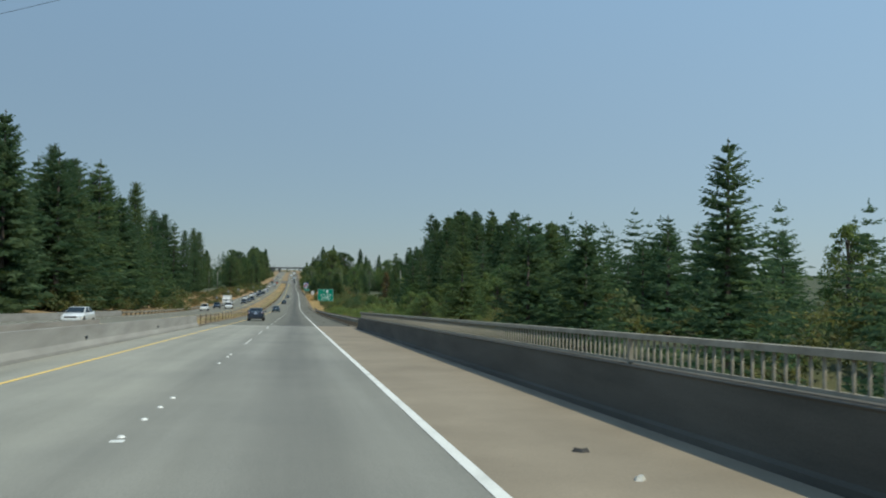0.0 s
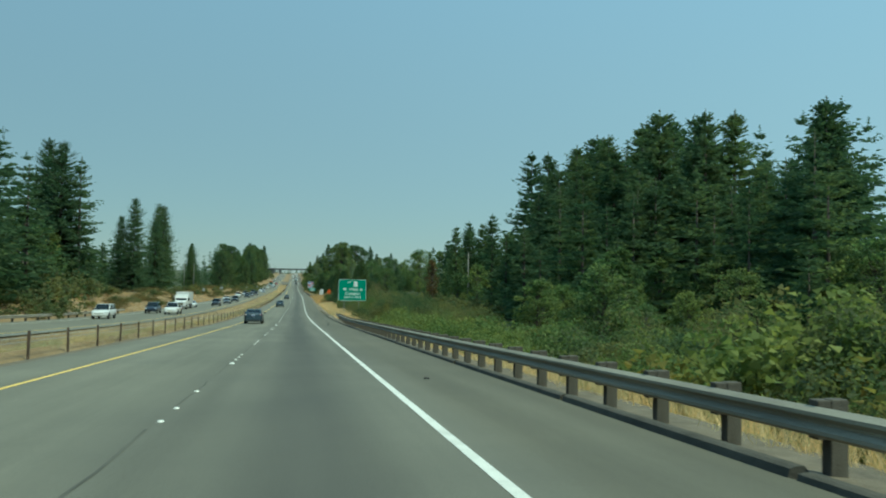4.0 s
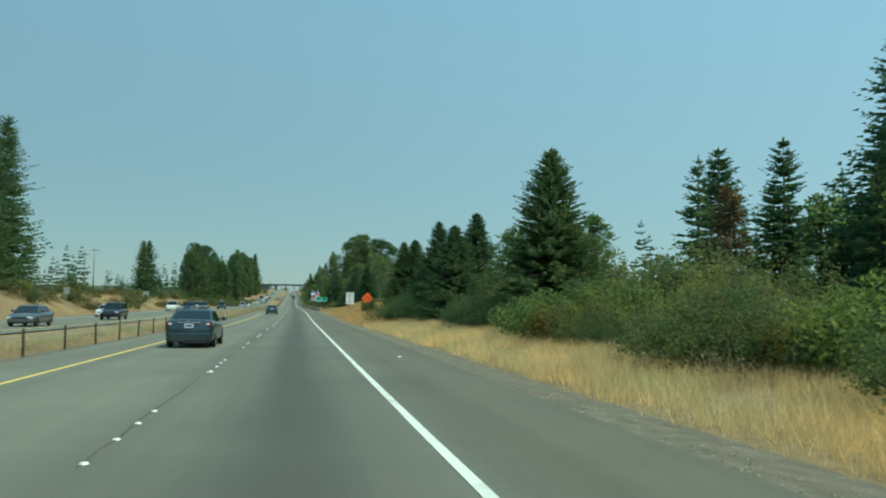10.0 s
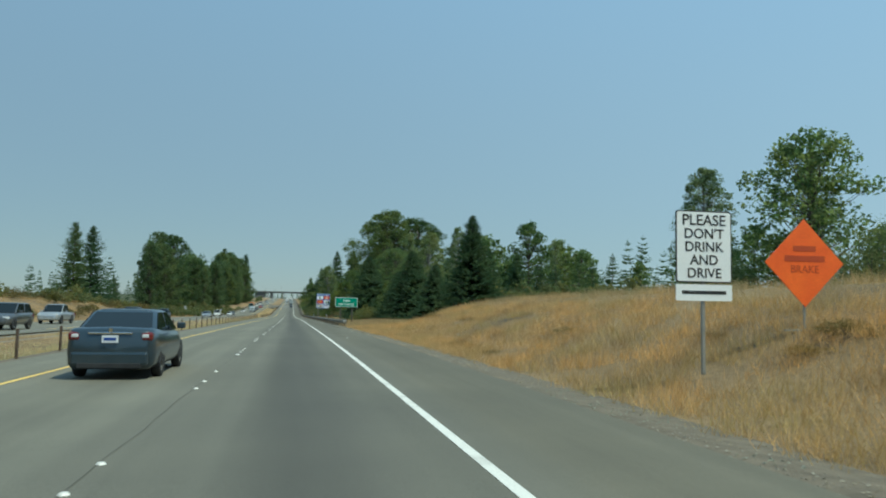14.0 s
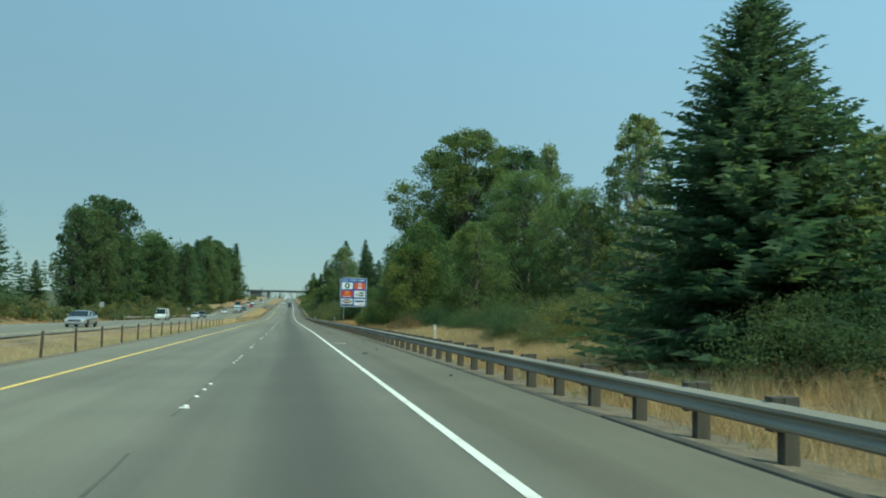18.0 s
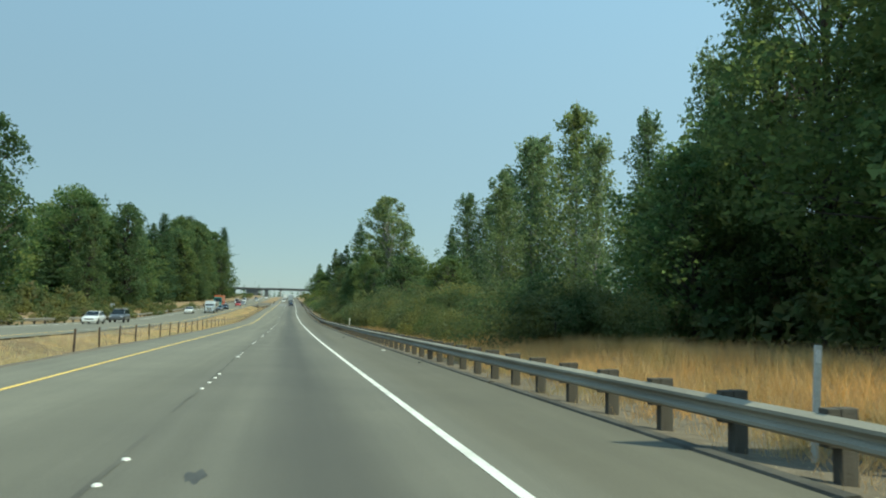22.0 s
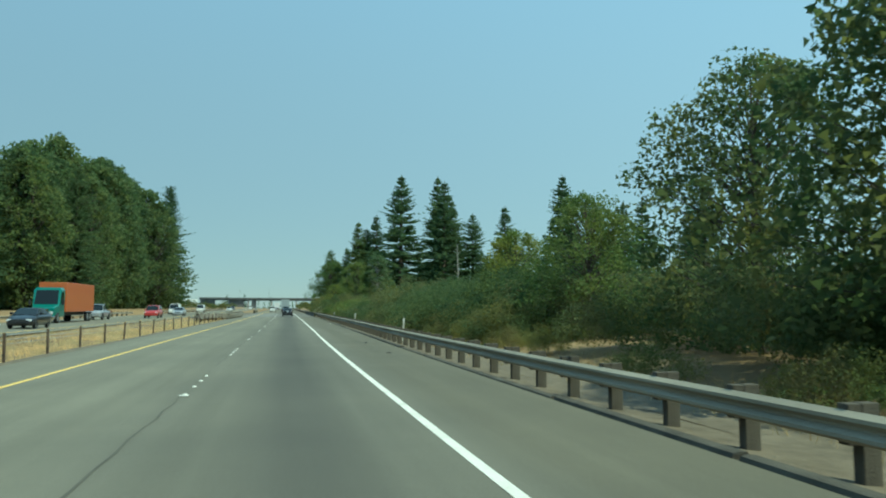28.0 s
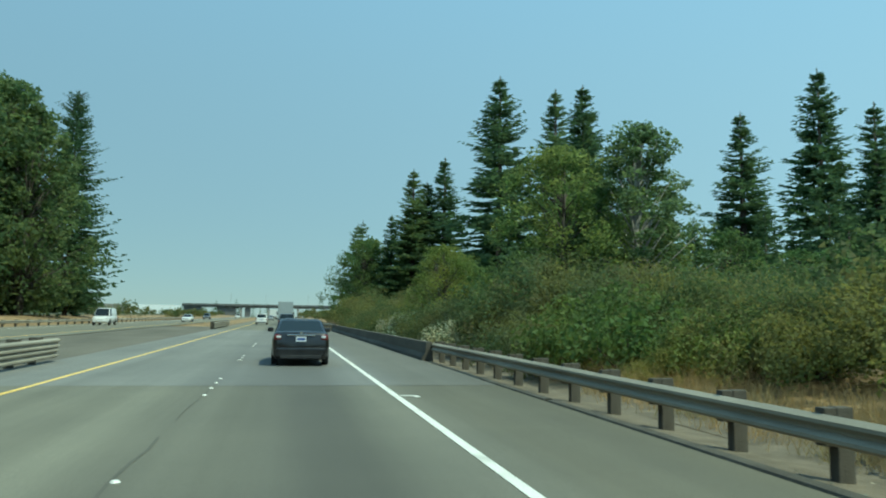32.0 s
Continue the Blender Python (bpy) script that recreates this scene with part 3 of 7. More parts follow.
def poplar_meshes(seed, limbs, count, wide):
    """A poplar of unit height: a straight stem, steep limbs and small leaves strewn along them, with the sky between."""
    r = np.random.default_rng(seed)
    f = 0.1 + 0.82 * (np.arange(limbs) + r.uniform(0, 1, limbs)) / limbs
    a = np.arange(limbs) * 2.4 + r.uniform(-0.5, 0.5, limbs)
    reach = wide * np.minimum(1, 0.6 + 1.6 * f) * np.clip(1 - f, 0, 1) ** 0.8 * r.uniform(0.5, 1.15, limbs) + 0.006
    rise = np.minimum(reach * r.uniform(0.35, 1.05, limbs), (0.99 - f) * 0.7)
    way = np.stack([np.cos(a) * reach, np.sin(a) * reach, rise], -1)
    start = np.stack([0 * f, 0 * f, f], -1)
    k = np.repeat(np.arange(limbs), count)
    s = (np.floor(r.uniform(1, 6, len(k))) + r.normal(0, 0.2, len(k))) / 5.4
    fan = (0.006 + 0.016 * np.sin(np.clip(s, 0, 1) * 2.6))[:, None] * (0.35 + 0.95 * (1 - f[k]))[:, None]
    p = start[k] + way[k] * (s * (1.06 - 0.06 * s))[:, None] + np.clip(r.normal(size=(len(k), 3)), -1.7, 1.7) * fan * [1, 1, 1.5]
    n = r.normal(size=p.shape)
    n /= np.linalg.norm(n, axis=1)[:, None]
    u = np.cross(n, r.normal(size=p.shape))
    u /= np.linalg.norm(u, axis=1)[:, None]
    v = np.cross(n, u)
    h = 0.0072 * r.uniform(0.6, 1.4, (len(k), 1))
    squeeze = np.array([0.85, 0.85, 1.0])
    leaves = np.stack([p - u * h * squeeze, p + u * h * squeeze, p + v * h * 1.3 * squeeze], 1)
    rods = [((0, 0, -0.03), (0.003, 0, 0.5), 0.0085, 0.005), ((0.003, 0, 0.5), (0, 0.002, 0.98), 0.005, 0.0008)]
    rods += [((0, 0, f[i]), tuple(start[i] + way[i] * 0.95), 0.0022, 0.0005) for i in range(limbs)]
    return rod_mesh("trunk", rods, PALE_BARK, 4), tri_cloud("crown", leaves, POPLAR)


def shrub_mesh(seed, mat, count=60, clumps=26, size=0.05, tall=1.0, shoots=40, ball=(0.16, 0.34)):
    """A shrub about two units wide and one high, with a few stems."""
    r = np.random.default_rng(seed)
    a, q = r.uniform(0, 2 * math.pi, clumps), r.uniform(0, 1, clumps) ** 0.6
    top = tall * (1 - 0.55 * q**2) * r.uniform(0.65, 1.1, clumps)
    cen = np.stack([np.cos(a) * q * 0.85, np.sin(a) * q * 0.85, top * r.uniform(0.35, 0.85, clumps)], -1)
    leaves = leaf_cloud(r, cen, r.uniform(*ball, clumps), count, size, 0.3)
    # loose shoots that break the outline
    k = shoots
    a, q = r.uniform(0, 2 * math.pi, k), r.uniform(0, 1, k) ** 0.5
    sh = np.stack([np.cos(a) * q * 0.92, np.sin(a) * q * 0.92, tall * (0.96 - 0.5 * q**2) * r.uniform(0.75, 0.98, k)], -1)
    leaves = np.concatenate([leaves, leaf_cloud(r, sh, np.full(k, 0.10), 12, size * 0.8)])
    stem = [((r.uniform(-0.15, 0.15), r.uniform(-0.15, 0.15), -0.08), tuple(c * [0.95, 0.95, 0.9]), 0.02, 0.006) for c in cen[::5]]
    return rod_mesh("branching", stem, BARK, 3), tri_cloud("foliage", leaves, mat)


FIRS = [fir_meshes(11, 460, 8, 0.18, 0.05, 0.35, 0.68), fir_meshes(12, 460, 8, 0.155, 0.1, 0.4, 0.66), fir_meshes(13, 480, 9, 0.2, 0.02, 0.35, 0.72), fir_meshes(14, 380, 8, 0.145, 0.2, 0.5, 0.65),
        fir_meshes(15, 480, 9, 0.22, 0.02, 0.4, 0.75)]
TALL_FIRS = [fir_meshes(16, 460, 8, 0.12, 0.22, 0.6, 0.85, 0.85), fir_meshes(17, 480, 8, 0.14, 0.12, 0.6, 0.9, 0.85), fir_meshes(18, 520, 8, 0.17, 0.05, 0.5, 0.9, 0.85)]
BROAD_FIRS = [fir_meshes(19, 1150, 18, 0.32, 0.0, 0.3, 0.86, 0.52, 420), fir_meshes(20, 1150, 18, 0.3, 0.0, 0.28, 0.84, 0.52, 420)]
GIANT_FIRS = [fir_meshes(27, 900, 10, 0.155, 0.04, 0.45, 0.58, 0.6, 120), fir_meshes(28, 900, 10, 0.18, 0.03, 0.45, 0.62, 0.6, 120)]
FAR_FIRS = [fir_meshes(s, 120, 4, w, 0.05, 0.4, 0.8, 1.2) for s, w in ((21, 0.19), (22, 0.16), (23, 0.22))]
MID_FIRS = [fir_meshes(24, 260, 6, 0.20), fir_meshes(25, 260, 6, 0.17, 0.08, 0.4), fir_meshes(26, 260, 6, 0.23)]
GIANTS = [broad_meshes(38, LEAF, BARK, 0.24, 0.05, 260, 220, 0.0031, 1.0, 0.055), broad_meshes(39, LEAF, BARK, 0.27, 0.05, 260, 220, 0.0031, 1.0, 0.055)]
DENSE = [broad_meshes(s, LEAF, BARK, w, 0.05, 300, 210, 0.0038, 1.0, 0.055) for s, w in ((38, 0.24), (39, 0.27), (40, 0.25))]
BROADS = [broad_meshes(31, LEAF, BARK, 0.27, 0.05, 130, 66, 0.0105, 1.0, 0.075), broad_meshes(32, LEAF, BARK, 0.33, 0.05, 140, 66, 0.0105, 1.0, 0.08),
          broad_meshes(33, LEAF, BARK, 0.23, 0.05, 120, 66, 0.0105, 1.0, 0.072)]
DARK_BROADS = [broad_meshes(s, DARK_LEAF, BARK, w, 0.03, 170, 62, 0.0095, 1.0, 0.068) for s, w in ((44, 0.2), (45, 0.25), (46, 0.23))]
DARK_DENSE = [broad_meshes(s, DARK_LEAF, BARK, w, 0.05, 300, 190, 0.0042, 1.0, 0.05) for s, w in ((47, 0.26), (48, 0.27))]
COTTONS = [broad_meshes(s, POPLAR, PALE_BARK, w, 0.1, 190, 90, 0.0062, 1.55, 0.05) for s, w in ((49, 0.24), (50, 0.22))]
LIME_TREES = [broad_meshes(36, LIME, BARK, 0.40, 0.0, 170, 90, 0.0088, 1.0, 0.10), broad_meshes(37, SHRUB, BARK, 0.40, 0.0, 170, 90, 0.0088, 1.0, 0.10)]
NEAR_BROADS = [broad_meshes(34, LEAF, BARK, 0.32, 0.03, 190, 130, 0.0066, 1.0, 0.075), broad_meshes(35, LEAF, BARK, 0.36, 0.03, 190, 130, 0.0066, 1.0, 0.078)]
POPLARS = [poplar_meshes(41, 76, 100, 0.25), poplar_meshes(42, 62, 92, 0.21), poplar_meshes(43, 84, 100, 0.27)]
FAR_BROADS = [broad_meshes(s, LEAF, BARK, w, 0.05, 60, 36, 0.018, 1.0, 0.10) for s, w in ((51, 0.3), (52, 0.36), (53, 0.25))]
NEAR_SHRUBS = [shrub_mesh(s, SHRUB, 290, 28, 0.0165, 1.0, 50, (0.17, 0.34)) for s in (91, 92, 93)]
NEAR_LIMES = [shrub_mesh(s, LIME, 90, 46, 0.028, 1.0, 60) for s in (94, 95)]
TALL_SHRUBS = [shrub_mesh(s, SHRUB, 90, 70, 0.020, 1.0, 70) for s in (96, 97)]
FINES = [shrub_mesh(s, SHRUB, 330, 30, 0.017, 1.0, 50, (0.15, 0.31)) for s in (105, 106, 107)]
SHRUBS = [shrub_mesh(s, SHRUB, 150, 48, 0.0185) for s in (61, 62, 63)]
DARKS = [shrub_mesh(s, DUSKY, 110, 56, 0.015, 1.0, 190, (0.09, 0.28)) for s in (98, 99)]
PALE = leafy("pale flowering leaves", (0.16, 0.18, 0.11), (0.50, 0.50, 0.42), through=0.3)
PALES = [shrub_mesh(s, PALE, 40, 40, 0.03, 1.0, 90) for s in (101, 102)]
WEED = leafy("dry weeds", (0.12, 0.10, 0.045), (0.24, 0.18, 0.09), through=0.3)
WEEDS = [shrub_mesh(s, WEED, 50, 30, 0.03, 1.0, 40) for s in (103, 104)]
DEAD_TREES = [broad_meshes(57, BROWN, BARK, 0.17, 0.12, 70, 50, 0.011, 1.3, 0.07)]
BROWNS = [shrub_mesh(81, BROWN, 120, 34, 0.02, 1.4, 90)]
FAR_SHRUBS = [shrub_mesh(s, SHRUB, 30, 26, 0.062, 1.0, 10) for s in (65, 66, 67)]

rng = random.Random(5)
TREE_COUNT = [0]


def plant(name, kinds, x, y, top, label, category, group, wide=1.0, top_is_height=False):
    """Sets a tree with its top that high over the road."""
    base = ground_z(x, y)
    high = top if top_is_height else float(road_z(y)) + top - base
    trunk, crown = kinds[rng.randrange(len(kinds))]
    t = root(name, label, category, group)
    s = high * wide * rng.uniform(0.92, 1.08)
    t.matrix_basis = Matrix.LocRotScale((x, y, base - 0.05), Euler((0, 0, rng.uniform(0, 6.28))), (s, s, high))
    shared("trunk", trunk, t)
    shared("crown", crown, t)
    TREE_COUNT[0] += 1
    return t


def bush(kinds, x, y, high, label, group, wide=1.0, name="shrub"):
    stems, leaves = kinds[rng.randrange(len(kinds))]
    s = root(name, label, "shrub", group)
    w = high * wide * rng.uniform(0.85, 1.2)
    s.matrix_basis = Matrix.LocRotScale((x, y, ground_z(x, y) - 0.05), Euler((0, 0, rng.uniform(0, 6.28))), (w, w, high))
    shared("branching", stems, s)
    shared("foliage", leaves, s)
    return s


FIR_TXT = "dark green fir with drooping boughs"
EDGE = "firs along the carriageway"
# place across, place along, height of the top over the road
GORGE_FIRS = [(42.1, 190.0, 25.6), (44.9, 164.6, 20.5), (44.9, 150.2, 16.5), (17.1, 43.3, 6.9), (32.1, 52.7, 14.6),
              (64.2, 129.3, 15.0), (48.2, 184.1, 24.5), (48.2, 169.2, 20.5), (64.0, 219, 30.0), (76.0, 221, 27.0), (78.5, 216.7, 26.5), (83.0, 211, 21.5), (21.8, 63.2, 9.2), (58, 205, 26), (68, 208, 26), (12.8, 57.9, 7.5), (26.8, 81.3, 10.0), (18.8, 58.3, 8.2), (13.9, 44.5, 7.0), (26.0, 111.5, 9.8)]
STAND_FIRS = [(46.5, 310.8, 23.6), (48.2, 300.9, 22.2), (43.1, 272.0, 21.9), (40.7, 247.5, 14.2), (44.0, 246.2, 31.3), (42.9, 233.3, 28.8), (45.1, 225.3, 28.6),
              (46.4, 227.6, 28.2), (49.7, 228.0, 31.0), (46.5, 218, 28.2), (45.0, 212, 27.5), (46.0, 203, 27.0), (47.0, 196, 26.0), (44.0, 183, 24.0),
              (50.0, 210, 29.0), (52.0, 200, 28.0), (40.5, 221, 24.0), (39.5, 208, 23.0), (39, 196, 22),
              (46.0, 335.8, 19.8), (44.7, 322.6, 18.0), (45.8, 307.2, 21.0), (37.4, 283.8, 19.9), (48.2, 290.3, 17.8)]
BANK_FIRS = [(17.1, 307.5, 12.4), (13.9, 322.8, 8.8), (13.9, 353.0, 9.8), (13.9, 330.1, 9.9), (18.2, 332.8, 11.2), (32.1, 349.9, 11.7), (16.7, 361.0, 10.7),
             (15.0, 351.7, 10.0), (17.1, 434.7, 10.6), (13.2, 489.0, 10.6), (17.1, 469.6, 10.2), (32.1, 486.3, 12.3), (37.4, 488.4, 11.8), (20.2, 449.8, 9.6), (16.7, 451.1, 7.05), (15.6, 473.5, 7.4), (20.6, 471.0, 8.6)]
END_FIRS = [(36.2, 976.5, 43.3), (31.0, 997.2, 33.0), (24.9, 997.6, 30.4), (28.0, 1000.0, 28.5), (49.8, 986.3, 45.0), (48.5, 969.8, 40.8), (52.5, 977.0, 36.0), (57.0, 967.8, 30.7), (59.9, 942.8, 29.8),
            (81.2, 954.6, 41.5), (79.1, 941.0, 32.2), (87.5, 946.7, 33.0), (92.0, 950.0, 28.0), (103.6, 948.7, 34.0), (84.7, 920.9, 28.7), (21.5, 1003.0, 22.0), (78.0, 877.1, 22.5), (68.7, 855.7, 24.3)]
for spots in (GORGE_FIRS, STAND_FIRS, BANK_FIRS, END_FIRS):
    for x, y, top in spots:
        kinds, wide = (TALL_FIRS, 2.0 if top < 38 else 1.7) if y > 850 else (BROAD_FIRS, 1.7 if y > 445 else 1.35) if spots is BANK_FIRS and x < 20 else (FIRS, 1.45)
        plant("fir_tree", kinds, x, y, top, FIR_TXT, "tree", EDGE, wide)
LEFT_FIRS = [(-32.1, 93.9, 23.7), (-34.2, 119.2, 25.1), (-35.3, 146.3, 25.7), (-36.0, 187.1, 30.2), (-37.4, 166.5, 27.9), (-38.5, 243.9, 28.7), (-50.3, 408.2, 34.9),
             (-34.2, 128.9, 24.9), (-42.8, 251.1, 30.4), (-45.3, 339.0, 29.9), (-44.4, 382.7, 31.9), (-66.3, 627.1, 29.6), (-53.5, 320.8, 17.0), (-53.5, 338.1, 16.8),
             (-49.2, 340.2, 24.7), (-44.9, 370.2, 26.1), (-71.7, 671.2, 33.0), (-74.9, 724.3, 16.2), (-34.4, 990.0, 39.4), (-48.2, 959.3, 42.0), (-48.2, 745.7, 17.0),
             (-48.2, 837.7, 24.8), (-44.9, 843.1, 28.0), (-42.8, 850.0, 32.3), (-35.3, 886.0, 26.7)]
for x, y, top in LEFT_FIRS:
    plant("fir_tree", GIANT_FIRS if top > 24 else FIRS, x, y, top, "dark green fir beyond the oncoming lanes", "tree", "firs beyond the oncoming lanes", 1.3)
LEFT_BROADS = [(-53.5, 705.6, 36.1), (-44.9, 908.1, 38.0), (-47.4, 701.1, 34.5), (-52.4, 680.9, 29.5), (-49.2, 687.8, 29.6), (-37.8, 732.5, 21.6), (-34.5, 749.6, 25.1),
               (-48.2, 913.6, 37.2), (-46.0, 983.8, 42.0), (-42.8, 883.9, 31.9), (-43.9, 935.5, 37.5), (-36.4, 901.2, 28.2), (-38.5, 937.0, 33.7), (-38.5, 972.1, 36.9),
               (-35.3, 970.1, 32.1)]
for x, y, top in LEFT_BROADS:
    plant("broadleaf_tree", DARK_BROADS, x, y, top, "dense dark green broadleaved tree beyond the oncoming lanes", "tree", "broadleaved trees beyond the oncoming lanes")
RIGHT_BROADS = [(74.9, 93.0, 14.3), (48.2, 275.0, 18.8), (58.8, 527.3, 19.0), (53.5, 389.6, 19.4), (54.5, 318.0, 15.5), (53.5, 436.7, 21.7), (26.8, 333.1, 11.2),
                (48.2, 516.4, 21.5), (38, 545, 12), (42, 560, 14), (34, 541, 9), (46, 575, 16), (37, 530, 10), (15.0, 552.0, 12.3), (17.1, 536.6, 10.5), (28.5, 590, 33.5), (37.5, 595, 32.0), (29.6, 608, 32.6), 
                (14.9, 889.5, 11.0), (17.0, 893, 9.6), (16.2, 1004, 17.5), (18.5, 1008, 18.5), (16.4, 488.5, 7.0), (15.5, 481, 6.0)]
for x, y, top in ((16.5, 647, 8.0), (18.5, 655, 9.0), (14.5, 664, 9.5), (16.0, 672, 10.0), (18.5, 679, 10.5), (18.3, 712, 12.5), (18.3, 726, 13.0)):
    plant("broadleaf_tree", DARK_BROADS, x, y, top, "dark shaded tree in the thicket behind the guardrail", "tree", "broadleaved trees beside the carriageway", 1.5)
plant("broadleaf_tree", NEAR_BROADS, 24, 692, 10, "green broadleaved tree beside the carriageway", "tree", "broadleaved trees beside the carriageway", 1.3)
for x, y, top in ((25, 547, 18), (28, 540, 15), (22, 556, 12.5)):
    plant("broadleaf_tree", GIANTS, x, y, top, "tall leafy broadleaved tree beside the carriageway", "tree", "broadleaved trees beside the carriageway", 1.5)
for x, y, top in ((11.6, 703.0, 10.8), (11.8, 696.5, 10.6), (12.5, 690, 11.5), (14, 708, 12), (15, 699, 13), (13, 684, 9)):
    plant("broadleaf_tree", DENSE if y in (703.0, 690, 699) else DARK_DENSE, x, y, top, "tall leafy tree leaning over the guardrail", "tree", "broadleaved trees beside the carriageway", 1.1)
for x, y, top in ((13.5, 752, 11.5), (13, 741, 9.0), (13.5, 728, 9.0), (14, 718, 9.5), (15, 762, 10), (17, 746, 10), (16.5, 733, 10), (11.2, 902, 6.7), (13.2, 905, 6.4), (13.0, 912, 7.2), (12.8, 557.3, 6.6), (13.9, 550.7, 9.5), (12.8, 780, 6.0), (13.5, 772, 7.0)):
    plant("broadleaf_tree", LIME_TREES, x, y, top, "light green bushy tree in sun behind the guardrail", "tree", "broadleaved trees beside the carriageway", 1.0)
for x, y, top in RIGHT_BROADS:
    if top > 30:
        plant("broadleaf_tree", DARK_DENSE, x, y, top, "very tall dark green cottonwood beside the carriageway", "tree", "broadleaved trees beside the carriageway", 0.9 if y > 600 else 1.5)
        continue
    plant("broadleaf_tree", NEAR_BROADS if x < 18 else BROADS, x, y, top, "green broadleaved tree beside the carriageway", "tree", "broadleaved trees beside the carriageway", 1.15)
plant("broadleaf_tree", DEAD_TREES, 38.4, 321.5, 13.6, "withered reddish brown tree among dark firs", "tree", "broadleaved trees beside the carriageway")
RIGHT_POPLARS = [(42.8, 439.2, 17.9), (59, 444, 21.7), (48.2, 553.1, 22.5), (29.4, 497.6, 17.5), (30.6, 532.8, 20.8), (29.4, 553, 22.5), (26.7, 534.5, 12.8), (35, 590, 21.8), (26.0, 661.0, 19.0),
                 (36.2, 697.0, 28.2), (18.4, 888.5, 12.4), (33.9, 650.7, 22.9), (16.3, 695.5, 22.3), (34.9, 674.5, 28.8), (32.1, 668.2, 27.0), (35.3, 660.6, 29.8), (35.3, 641, 23.5), (36, 630, 26), (30, 697, 23.5), (46, 494, 15.2)]
for x, y, top in RIGHT_POPLARS:
    if (x, y) in ((36.2, 697.0), (26.7, 534.5), (30.6, 532.8), (29.4, 497.6), (42.8, 439.2), (18.4, 888.5), (16.3, 695.5)):
        plant("poplar_tree", COTTONS, x, y, top, "leafy young poplar with a dense egg-shaped crown", "tree", "poplars beside the carriageway", 1.0 if y == 532.8 else 0.8 if y == 497.6 else 1.15 if x > 20 else 1.5)
        continue
    plant("poplar_tree", POPLARS, x, y, top, "tall slender poplar with pale rustling leaves", "tree", "poplars beside the carriageway", 1.25 if y > 645 else 1.1)


def fill(zone, count, name, kinds, label, category, group, wide=1.0):
    x0, x1, y0, y1, h0, h1 = zone
    for _ in range(count):
        plant(name, kinds, rng.uniform(x0, x1), rng.uniform(y0, y1), rng.uniform(h0, h1), label, category, group, wide, True)


def mass(name, zones, kinds, mat, label, category):
    """Far woods that nobody could count: many plants joined in one object. Zones: across, along, heights, count, width."""
    r = np.random.default_rng(len(zones) + 40)
    arrays = []
    for me in kinds:
        c = len(me.polygons[0].vertices)
        co = np.zeros(len(me.vertices) * 3, np.float32)
        me.vertices.foreach_get("co", co)
        arrays.append(co.reshape(-1, c, 3))
    out = []
    for x0, x1, y0, y1, h0, h1, count, wide in zones:
        for _ in range(count):
            x, y, h, a = r.uniform(x0, x1), r.uniform(y0, y1), r.uniform(h0, h1), r.uniform(0, 6.28)
            w = h * wide
            p = arrays[r.integers(len(arrays))]
            q = np.stack([(p[..., 0] * math.cos(a) - p[..., 1] * math.sin(a)) * w + x, (p[..., 0] * math.sin(a) + p[..., 1] * math.cos(a)) * w + y, p[..., 2] * h + ground_z(x, y) - 0.05], -1)
            out.append(q)
    return tagged(new(name, cloud_mesh(name, np.concatenate(out), mat)), label, category, kind="stuff")


FAR_TXT, FAR_GROUP = "dark fir at the edge of the woods", "firs of the woods behind"
for zone, count in (((-46, -33, 70, 250, 17, 27), 30), ((30, 50, 175, 240, 14, 18.5), 26), ((38, 56, 125, 155, 12, 15), 9), ((38, 56, 155, 185, 15, 19), 10), ((38, 56, 186, 235, 17, 23), 20), ((-66, -46, 300, 420, 10, 20), 14), ((-52, -42, 960, 1010, 22, 34), 6),
                    ((40, 60, 290, 340, 12, 18), 12), ((30, 50, 470, 500, 6, 8.5), 9), ((16, 30, 1000, 1060, 14, 24), 14), ((54, 110, 925, 970, 13, 20), 34), ((34, 62, 985, 1030, 18, 28), 12)):
    fill(zone, count, "fir_tree", MID_FIRS, FAR_TXT, "tree", FAR_GROUP, 1.5)
for zone, count in (((-44, -34, 60, 250, 9, 15), 18), ((44, 75, 400, 500, 7, 11), 12), ((40, 70, 520, 640, 12, 20), 14), 
                    ((34, 60, 240, 312, 8, 12), 12), ((50, 60, 300, 330, 11, 14), 5)):
    fill(zone, count, "broadleaf_tree", FAR_BROADS, "green broadleaved tree in the woods behind", "tree", "broadleaved trees of the woods", 1.2)
for zone, count in (((14, 24, 80, 160, 3.5, 6), 18), ((24, 40, 85, 175, 6, 10), 18), ((26, 50, 600, 790, 8, 13), 14), ((28, 50, 800, 900, 5, 7), 12), ((18, 34, 566, 585, 9, 14), 5), ((22, 36, 588, 620, 10, 20), 8), ((18, 40, 890, 950, 5, 7.5), 14), ((-60, -42, 690, 1000, 20, 30), 20)):
    fill(zone, count, "broadleaf_tree", BROADS, "green broadleaved tree in the woods behind", "tree", "broadleaved trees of the woods", 1.25)
fill((44, 56, 200, 240, 22, 25), 8, "fir_tree", FIRS, FAR_TXT, "tree", FAR_GROUP, 1.5)
for zone, count in (((-52, -39, 872, 925, 25, 32), 11), ((-52, -39, 925, 985, 30, 40), 12)):
    fill(zone, count, "broadleaf_tree", DARK_BROADS, "dense dark green broadleaved tree beyond the oncoming lanes", "tree", "broadleaved trees beyond the oncoming lanes", 1.0)
fill((-42, -31, 75, 170, 19, 25), 12, "fir_tree", FIRS, "dark green fir beyond the oncoming lanes", "tree", "firs beyond the oncoming lanes", 1.4)
